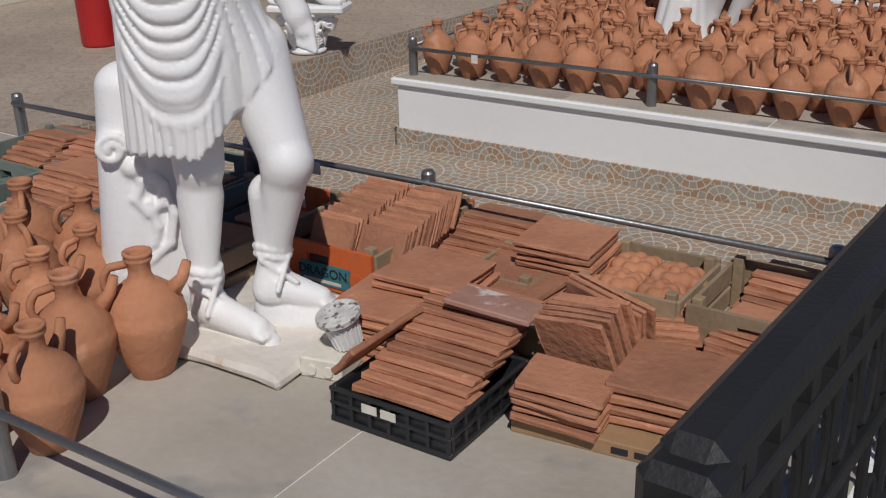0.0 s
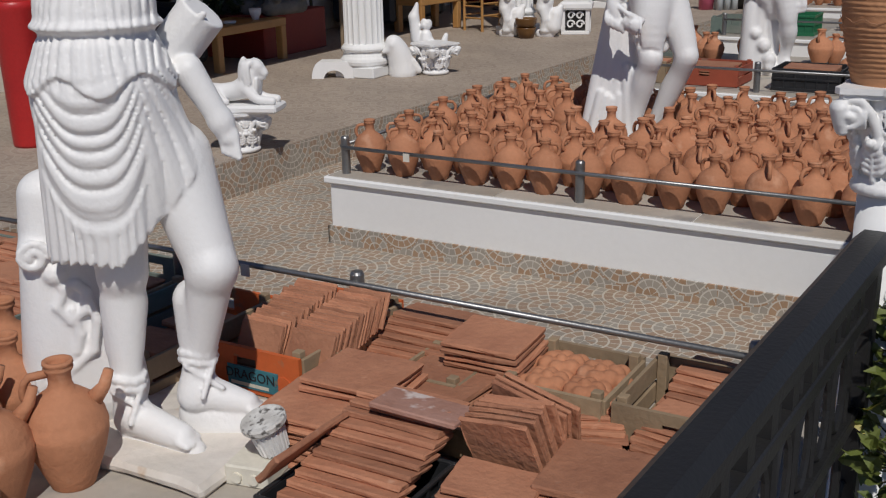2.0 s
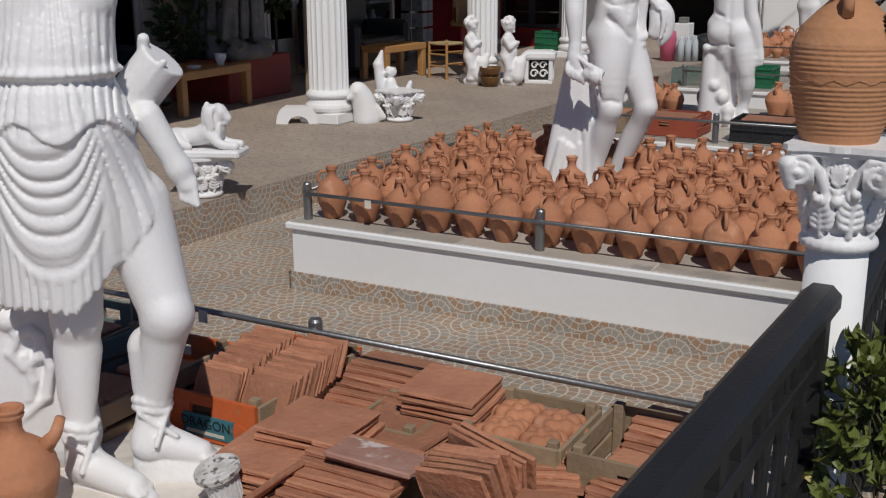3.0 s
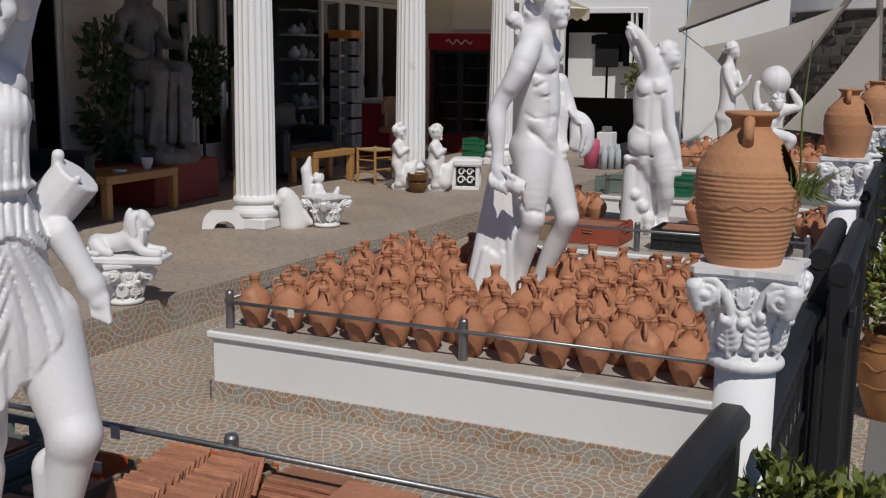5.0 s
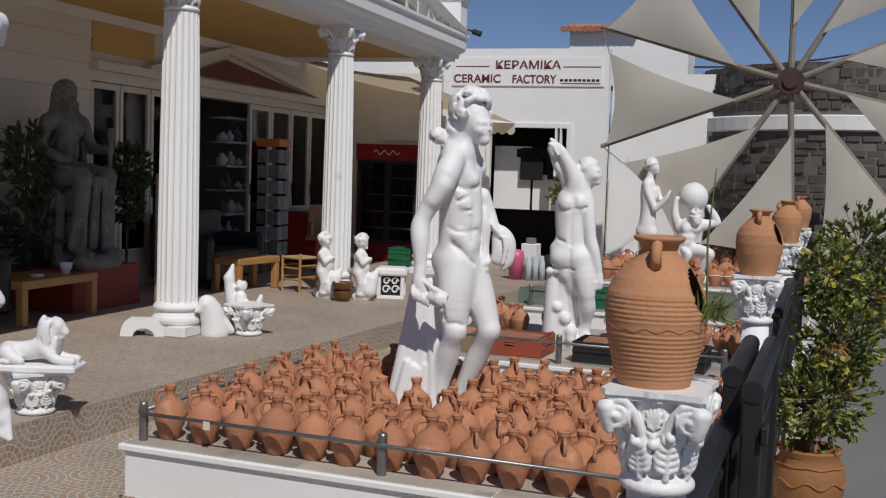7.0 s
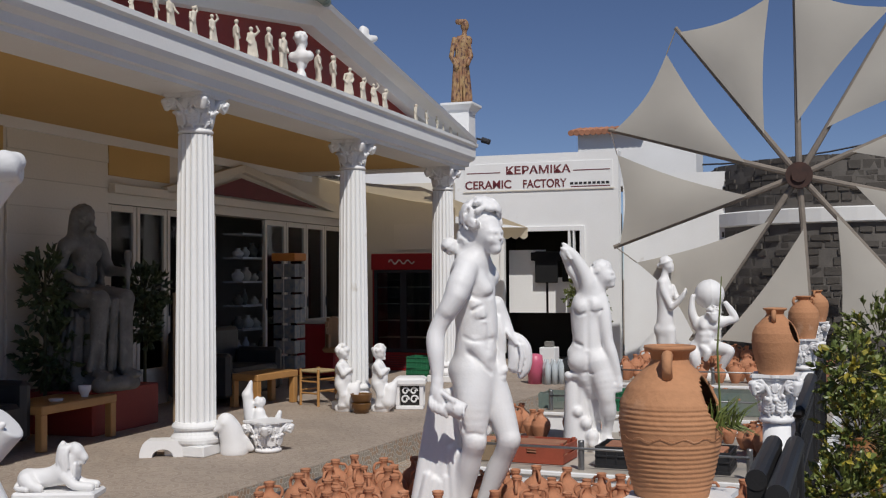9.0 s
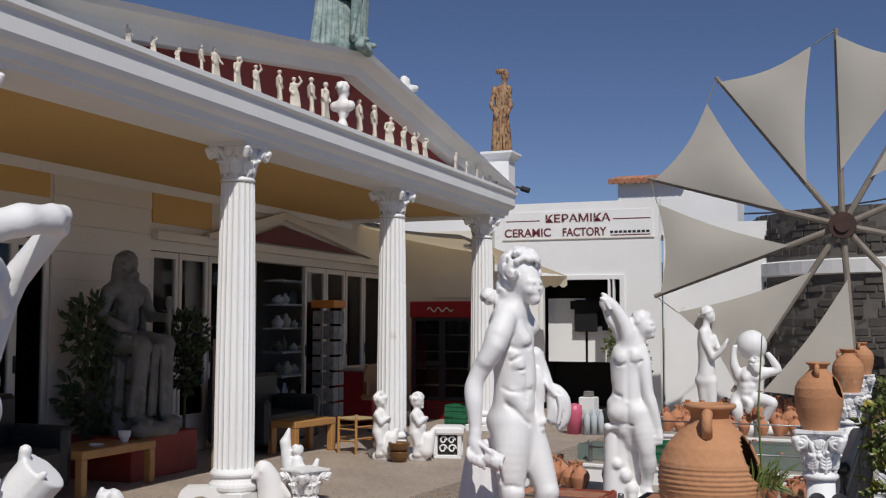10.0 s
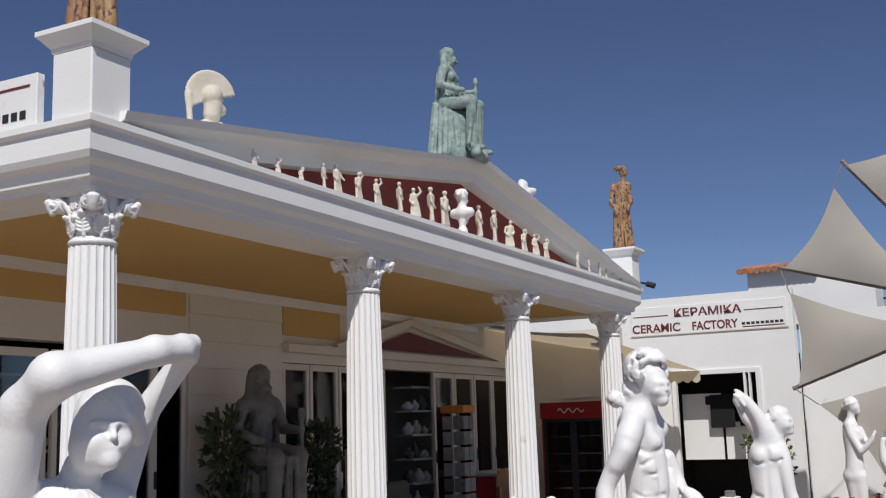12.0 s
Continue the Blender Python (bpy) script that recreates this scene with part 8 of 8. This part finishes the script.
# ---- ceramic factory wall with its sign ----
SW = 15.0
for nm, y0, y1, z0, z1 in (("wall_sign_left", 0.72, 5.0, 0, 4.03), ("wall_sign_right", -1.52, -0.89, 0, 4.03), ("wall_sign_top", -0.89, 0.72, 2.67, 4.03)):
    wall_box(nm, SW, SW + 0.25, y0, y1, z0, z1, WHITE, "white plastered wall of the ceramic factory")
wall_box("wall_low", SW + 0.5, SW + 0.7, -4.2, -1.52, 0, 3.62, WHITE, "lower white wall beside the factory")
wall_box("wall_upper", SW + 1.6, SW + 3, -2.75, -0.45, 3.5, 4.55, WHITE, "white upper storey behind the factory wall")
rf = thing("tile_roof", None, "narrow red tile roof edge behind the sign", "roof", kind="structure")
for i in range(14):
    bm = bmesh.new()
    rod(bm, temple(SW + 1.4, 0.35 + i * 0.11, 4.57), temple(SW + 2.4, 0.35 + i * 0.11, 4.75), 0.06, seg=8)
    part("roof_tile", bm, TILE, rf)
# added passage box; its near-black colour gives the opening its shade
wall_box("wall_passage_back", SW + 2.2, SW + 2.3, -1.2, 1.2, 0, 3.0, SHADED, "passage back wall coloured near-black for shade")
wall_box("passage_ceiling", SW + 0.25, SW + 2.3, -1.2, 1.2, 2.75, 2.85, SHADED, "passage ceiling coloured near-black for shade", "ceiling")
wall_box("passage_side_1", SW + 0.25, SW + 2.3, 1.0, 1.1, 0, 2.8, SHADED, "passage side wall coloured near-black for shade")
wall_box("passage_side_2", SW + 0.25, SW + 2.3, -1.2, -1.1, 0, 2.8, SHADED, "passage side wall coloured near-black for shade")
of = thing("door_frame", None, "white aluminium frame of the open passage", "frame", kind="structure")
for y0, y1, z0, z1 in ((0.64, 0.72, TERR, 2.67), (-0.89, -0.80, TERR, 2.67), (-0.80, 0.64, 2.58, 2.67), (-0.62, -0.58, 1.7, 2.58), (-0.70, -0.67, 1.7, 2.58)):
    bm = bmesh.new()
    box(bm, (SW - 0.03, y0, z0), (SW + 0.1, y1, z1), 0.004, TM)
    part("frame_bar", bm, WHITE, of)
for y0, y1, z0, z1 in ((-0.02, 0.70, 1.05, 2.25), (-0.66, -0.07, 1.05, 1.72)):
    wall_box("board", SW + 0.55, SW + 0.58, y0, y1, z0, z1, WHITE, "plain white board in the opening", "panel", "")
sh = thing("hanging_shirt", TM @ Matrix.Translation((SW + 0.42, -0.06, 1.62)), "black shirt hanging in the passage", "shirt", "black hanging shirts")
bm = bmesh.new()
box(bm, (0, -0.22, 0), (0.04, 0.22, 0.6), 0.015)
box(bm, (0.005, -0.30, 0.42), (0.035, 0.30, 0.58), 0.012)
part("cloth", bm, material("black_cloth", (0.008, 0.008, 0.009), rough=0.95), sh)
copy_thing(sh, TM @ Matrix.Translation((SW + 0.42, -0.50, 1.64)) @ Matrix.Diagonal((1, 0.6, 0.9, 1)))
sg = thing("factory_sign", Matrix(((FN.x, 0, -FD.x, 0), (FN.y, 0, -FD.y, 0), (0, 1, 0, 0), (0, 0, 0, 1))), "white painted sign with maroon letters, CERAMIC FACTORY", "sign")
sg.location = temple(SW - 0.004, 0, 0)
bm = bmesh.new()
box(bm, (-1.41, 3.36, -0.01), (1.42, 3.87, 0.008), 0.003)
part("board", bm, WHITE, sg)
bm = bmesh.new()
box(bm, (-1.43, 3.34, -0.01), (1.44, 3.36, 0.02))
part("ledge", bm, WALL, sg)
for text, x0, x1, z, size in (("ΚΕΡΑΜΙΚΑ", -0.597, 0.632, 3.722, 0.20), ("CERAMIC", -1.395, -0.489, 3.468, 0.215), ("FACTORY", -0.27, 0.556, 3.462, 0.215)):
    word = lettering(text, size, Matrix.Identity(4), MAROON, sg, 0.004, bold=0.0035)
    xs = [v.co.x for v in word.data.vertices]
    word.matrix_local = Matrix.Translation(((x0 + x1) / 2, z, 0.012)) @ Matrix.Diagonal(((x1 - x0) / (max(xs) - min(xs)), 1.0, 1, 1))
for x0, x1, y in ((-1.366, -0.707, 3.69), (0.684, 1.372, 3.685), (0.64, 1.37, 3.385)):
    bm = bmesh.new()
    box(bm, (x0, y, 0.009), (x1, y + 0.018, 0.012))
    part("line", bm, MAROON, sg)
for i in range(9):
    bm = bmesh.new()
    box(bm, (0.63 + i * 0.083, 3.43, 0.009), (0.69 + i * 0.083, 3.475, 0.012))
    part("print_bar", bm, INK, sg)
# fabric awning with a scalloped valance
aw = thing("awning", None, "cream canvas awning with a scalloped valance", "awning")
bm = bmesh.new()
A, B, A2, B2 = temple(10.15, -0.55, 3.06), temple(14.2, 0.02, 2.62), temple(10.15, -2.7, 3.38), temple(14.9, -2.6, 3.15)
n = 12
top = [[bm.verts.new(A.lerp(B, i / n).lerp(A2.lerp(B2, i / n), j / 4) - Vector((0, 0, 0.05 * math.sin(math.pi * j / 4)))) for j in range(5)] for i in range(n + 1)]
for i in range(n):
    for j in range(4):
        bm.faces.new((top[i][j], top[i + 1][j], top[i + 1][j + 1], top[i][j + 1]))
part("canopy", bm, AWNING, aw)
bm = bmesh.new()
E0, E1 = temple(14.2, 0.02, 2.62), temple(14.8, -1.8, 3.05)
up, dn = [], []
for i in range(41):
    f = i / 40
    p = E0.lerp(temple(13.6, -0.9, 2.62), f)
    up.append(bm.verts.new(p))
    dn.append(bm.verts.new(p - Vector((0, 0, 0.16 + 0.05 * abs(math.sin(f * math.pi * 7))))))
for i in range(40):
    bm.faces.new((up[i], up[i + 1], dn[i + 1], dn[i]))
part("valance", bm, AWNING, aw)
# vine by the opening
bush("vine", temple(14.2, 1.0, TERR - 0.22), [((0, 0, 1.35), (0.28, 0.2, 0.35), 0.5), ((0.25, -0.2, 0.9), (0.16, 0.15, 0.6), 0.4)], 700, 0.085, "climbing vine by the factory opening", 31, [([(0, 0, -0.1), (0, 0, 0.8), (0.0, 0, 1.6)], [0.02, 0.015, 0.01])], "plant", 0.05)

on_terrace(made)
# ---- windmill ----
HUB = Vector((7.70, 13.50, 3.10))
WAY = Vector((-0.4956, -0.8686, 0))
WX = Vector((0.8686, -0.4956, 0))
mill = thing("windmill_sails", None, "windmill wheel with ten grey canvas sails", "windmill")


def wheel(a, r, o=0.0):
    return HUB + WX * (r * math.cos(a)) + Vector((0, 0, r * math.sin(a))) + WAY * o


bm = bmesh.new()
rod(bm, HUB + WAY * 0.15, HUB - WAY * 1.2, 0.10, seg=20)
rod(bm, HUB + WAY * 0.12, HUB + WAY * 0.02, 0.18, seg=24)
part("hub", bm, material("rusty_hub", (0.075, 0.035, 0.025), (0.045, 0.025, 0.02), 0.8, 8), mill)
SPAR = material("weathered_spar", (0.26, 0.22, 0.18), (0.20, 0.17, 0.14), 0.85, 6, 40, 0.3)
for i in range(10):
    a = math.radians(90 + 36.6 * i + 0.5)
    bm = bmesh.new()
    rod(bm, wheel(a, 0.1), wheel(a, 2.72), 0.045, 0.03, seg=8)
    part("spar", bm, SPAR, mill)
    bm = bmesh.new()
    free = a - math.radians(29)
    N = 14
    P, Q, R = wheel(a, 2.62, 0.06), wheel(a, 0.74, 0.06), wheel(free, 2.50, 0.12)
    grid = []
    for k in range(N + 1):
        f = k / N
        row = []
        cen = (P + Q + R) / 3
        for j in range(N + 1 - k):
            g = j / max(1, N - k) if k < N else 0
            # barycentric net between the spar (P-Q) and the free corner R
            w = 1 - f
            pt_ = P * (w * (1 - g)) + Q * (w * g) + R * f
            hollow = (4 * w * (1 - g) * f) * 0.16 + (4 * w * g * f) * 0.13
            pt_ = pt_.lerp(cen, hollow) + WAY * 0.05 * (27 * w * (1 - g) * w * g * f)
            row.append(bm.verts.new(pt_))
        grid.append(row)
    for k in range(N):
        for j in range(len(grid[k]) - 1):
            bm.faces.new((grid[k][j], grid[k][j + 1], grid[k + 1][min(j, len(grid[k + 1]) - 1)]))
            if j < len(grid[k + 1]) - 1:
                bm.faces.new((grid[k][j + 1], grid[k + 1][j + 1], grid[k + 1][j]))
    part("sail", bm, CANVAS, mill, smooth=True)
    bm = bmesh.new()
    b = a - math.radians(36.6)
    tube(bm, [R, wheel(b, 2.70)], 0.008, 4)
    part("rope", bm, SPAR, mill)
# stone tower behind the sails
TC = Vector((11.0, 17.2, 0))
tw = thing("mill_tower", None, "round rubble stone windmill tower with a white band", "tower")
bm = bmesh.new()
lathe(bm, [(2.68, 0), (2.60, 3.60)], 64, TC)
part("core", bm, material("mortar", (0.16, 0.145, 0.13), (0.12, 0.11, 0.10), 0.95, 4, 40, 0.4), tw)
bm = bmesh.new()
lathe(bm, [(2.66, 2.55), (2.70, 2.57), (2.70, 2.78), (2.66, 2.80)], 64, TC)
part("band", bm, WHITE, tw, "white painted band")
st = random.Random(2)
bm = bmesh.new()
z = 0.1
while z < 3.6:
    h = st.uniform(0.09, 0.17)
    a = math.pi * 0.95
    while a < math.pi * 1.85:
        w = st.uniform(0.12, 0.38)
        da = w / 2.66
        if not 2.45 < z < 2.80:
            r0 = 2.69 - 0.022 * z + st.uniform(-0.02, 0.03)
            vs = []
            for rr, k in ((r0 - 0.15, 1.0), (r0, 0.86)):
                for aa, zz in ((a + da * (1 - k) / 2, z + h * (1 - k) / 2), (a + da * (1 + k) / 2 - 0.004, z + h * (1 - k) / 2 + st.uniform(-0.01, 0.01)), (a + da * (1 + k) / 2 - 0.004, z + h * (1 + k) / 2 - 0.012), (a + da * (1 - k) / 2, z + h * (1 + k) / 2 - 0.012 + st.uniform(-0.01, 0.01))):
                    vs.append(bm.verts.new(TC + Vector((rr * math.cos(aa), rr * math.sin(aa), zz))))
            for q in ((4, 5, 6, 7), (0, 1, 5, 4), (1, 2, 6, 5), (2, 3, 7, 6), (3, 0, 4, 7)):
                bm.faces.new([vs[i] for i in q])
        a += da
    z += h
tagged(part("stonework", bm, STONE, tw), "dark grey rubble stones", kind="stuff")
# cables across the sky
for z0, z1 in ((3.85, 4.35), (3.6, 4.05)):
    cb = thing("power_cable", None, "thin black power cable sagging across the sky", "cable", "power cables")
    bm = bmesh.new()
    a, b = Vector((6.6, 19.5, z0)), Vector((16.0, 19.0, z1 + 1.0))
    tube(bm, [a.lerp(b, t) - Vector((0, 0, 0.5 * math.sin(math.pi * t))) for t in np.linspace(0, 1, 14)], 0.018, 5)
    part("wire", bm, INK, cb)

# ---- figures on the roof ----
made = [o.name for o in scene.objects]


def small_figure(kind):
    """A slim draped figure one metre tall, to be scaled down."""
    f = Figure()
    r = random.Random(kind)
    lean = r.uniform(-0.08, 0.08)
    f.ball((lean, 0, 0.92), 0.075)
    f.limb((lean, 0, 0.86), 0.035, (lean * 0.8, 0, 0.78), 0.05)
    f.limb((lean * 0.8 - 0.09, 0, 0.74), 0.06, (lean * 0.8 + 0.09, 0, 0.74), 0.06)
    f.limb((lean * 0.7, 0, 0.70), 0.11, (0, 0, 0.50), 0.10)
    for i in range(7):
        x = -0.12 + 0.04 * i
        f.limb((x * 0.7, -0.04 * (i % 2), 0.50), 0.055, (x * 1.2, -0.05 * ((i + 1) % 2), 0.05), 0.05, 0.02)
    if kind % 3 == 0:
        f.limb((0.10, 0, 0.74), 0.045, (0.20, -0.05, 0.86), 0.04)
        f.limb((0.20, -0.05, 0.86), 0.04, (0.12, -0.05, 1.0), 0.035)
    else:
        f.limb((0.12, 0, 0.74), 0.045, (0.17, -0.05, 0.56), 0.04)
        f.limb((0.17, -0.05, 0.56), 0.04, (0.24 if kind % 2 else 0.1, -0.12, 0.46), 0.035)
    f.limb((-0.12, 0, 0.74), 0.045, (-0.18, -0.03, 0.55), 0.04)
    f.limb((-0.18, -0.03, 0.55), 0.04, (-0.10, -0.10, 0.42), 0.035)
    f.limb((-0.12, 0, 0.0), 0.05, (0.12, 0, 0.0), 0.05)
    return f


OFFW = material("aged_plaster", (0.70, 0.65, 0.55), (0.62, 0.56, 0.46), 0.7, 8, 60, 0.2)
protos = []
for k in range(4):
    protos.append(small_figure(k).build("figurine", (0, 0, -50), 0, 0.03, "small cream plaster figure along the gable", "figurine", OFFW, group="gable figurines"))
rf_ = random.Random(8)
slots = [(1.38, 0.13), (1.66, 0.12), (1.95, 0.11), (2.25, 0.20), (2.44, 0.23), (2.75, 0.23), (3.05, 0.23), (3.42, 0.27), (3.70, 0.27), (4.0, 0.33), (4.26, 0.35), (5.0, 0.33), (5.36, 0.34), (5.74, 0.29), (6.12, 0.25), (6.45, 0.24), (6.75, 0.23), (7.75, 0.21), (8.15, 0.19), (8.55, 0.17), (8.8, 0.12), (9.1, 0.12), (9.4, 0.1)]
used = set()
for i, (s, h) in enumerate(slots):
    k = rf_.randrange(4)
    m = Matrix.Translation(temple(s, 0.27, 3.645)) @ pose(0, 0, 0, 0, 0, FYAW + rf_.uniform(-50, 50))
    o = protos[k] if k not in used else copy_thing(protos[k], m)
    used.add(k)
    o.matrix_world = m @ Matrix.Scale(h / 0.98, 4)
bust = Figure()
bust.limb((0.0, 0, 0.36), 0.062, (0.02, 0, 0.32), 0.05)
face(bust, (0.012, 0, 0.345), 0.06, (1, 0))
bust.curls((-0.01, 0, 0.375), 0.055, 60, 0.018, 6, -0.2)
bust.ball((-0.07, 0, 0.37), 0.028)
bust.limb((0, 0, 0.29), 0.04, (0, 0, 0.23), 0.05)
bust.limb((0, -0.08, 0.20), 0.05, (0, 0.08, 0.20), 0.05, 0.03)
bust.limb((0.02, 0, 0.18), 0.075, (0.02, 0, 0.13), 0.05, 0.03)
bust.limb((0, 0, 0.12), 0.035, (0, 0, 0.06), 0.03)
bust.limb((0, 0, 0.02), 0.05, (0, 0, 0.01), 0.055)
bust.build("bust", temple(4.66, 0.26, 3.645), FY, 0.010, "white plaster bust of a goddess in the gable", "bust")
helm = Figure()
helm.limb((0.02, 0, 0.08), 0.06, (0.03, 0, 0.14), 0.065)
helm.ball((0.02, 0, 0.21), 0.075)
helm.ball((0.085, 0, 0.12), 0.04)
helm.ball((0.085, 0, 0.19), 0.02)
for i in range(26):
    a = math.radians(15 + i * 7.6)
    c0, c1 = Vector((0.02 + 0.085 * math.cos(a), 0, 0.20 + 0.085 * math.sin(a))), Vector((0.01 + 0.175 * math.cos(a), 0, 0.20 + 0.185 * math.sin(a)))
    helm.limb(c0, 0.010, c1, 0.014, 0.005)
helm.limb((-0.15, 0, 0.2), 0.022, (-0.14, 0, 0.0), 0.020)
helm.limb((-0.04, 0, 0.01), 0.03, (0.08, 0, 0.01), 0.03)
helm.build("helmet_bust", temple(0.98, 0.2, 3.86), FY - 25, 0.009, "cream plaster crested helmet head on the roof edge", "bust", OFFW)
BRONZE = material("verdigris_bronze", (0.15, 0.225, 0.21), (0.36, 0.43, 0.40), 0.7, 14, 50, 0.3, stain=(0.10, 0.13, 0.12), stain_at=0.60)
ruler(temple(4.72, 0.12, 4.37), FY - 82, 0.70, BRONZE, "green verdigris statue of a seated bearded god", 0.010)
GOLD = material("faded_gilt", (0.40, 0.27, 0.12), (0.24, 0.10, 0.055), 0.6, 11, 40, 0.4, stain=(0.10, 0.045, 0.035), stain_at=0.52)


def muse(s, yaw, mat, label):
    f = small_figure(2)
    for i in range(16):
        a = i * 0.393
        f.limb((0.085 * math.cos(a), 0.075 * math.sin(a), 0.70 - 0.04 * (i % 3)), 0.016, (0.16 * math.cos(a + 0.2), 0.12 * math.sin(a + 0.2), 0.03), 0.026, 0.006)
    for a in range(10):
        f.ball((0.07 * math.cos(a * 0.63), 0.05 * math.sin(a * 0.63), 0.96), 0.03, 0.01)
    o = f.build("statue", temple(s, 0.14, 4.20), yaw, 0.014, label, mat=mat)
    o.scale = (0.80, 0.80, 1.22)
    return o


muse(END - 0.16, FY - 60, GOLD, "tall gilded draped muse on a roof pedestal")
muse(-0.02, FY - 60, GOLD, "tall gilded draped muse on the corner pedestal")
kid = Figure()
kid.ball((0, 0, 0.20), 0.05)
kid.limb((0, 0, 0.15), 0.05, (0, 0, 0.03), 0.07)
kid.limb((0.05, -0.02, 0.12), 0.05, (0.13, -0.03, 0.14), 0.035)
kid.limb((-0.03, 0, 0.22), 0.04, (-0.05, 0, 0.05), 0.05)
kid.build("roof_ornament", temple(6.35, 0.2, 4.25), FY - 20, 0.012, "small white cherub with a jar on the roof edge", "ornament")
cm = thing("security_camera", Matrix.Translation(temple(END + 0.18, 0.34, 3.72)), "small black security camera on a bracket", "camera fitting")
bm = bmesh.new()
rod(bm, (0, 0, 0), (0.10, -0.06, -0.04), 0.04)
part("body", bm, INK, cm)
bm = bmesh.new()
rod(bm, (-0.08, 0.0, 0.02), (0.0, 0, 0.0), 0.015)
part("bracket", bm, INK, cm)
# parapet sign along the side
sp = thing("side_sign", Matrix.Translation(temple(-0.10, -0.2, 3.64)) @ pose(0, 0, 0, 0, 0, FYN), "long white parapet sign with a maroon line", "sign")
bm = bmesh.new()
box(bm, (-7, -0.03, 0), (0, 0.03, 0.36), 0.004)
part("board", bm, WHITE, sp)
bm = bmesh.new()
box(bm, (-6.8, -0.034, 0.28), (-0.06, -0.030, 0.295))
part("line", bm, MAROON, sp)
for i in range(8):
    bm = bmesh.new()
    box(bm, (-0.14 - i * 0.075, -0.034, 0.08), (-0.09 - i * 0.075, -0.030, 0.135))
    part("print_bar", bm, INK, sp)
on_terrace(made)
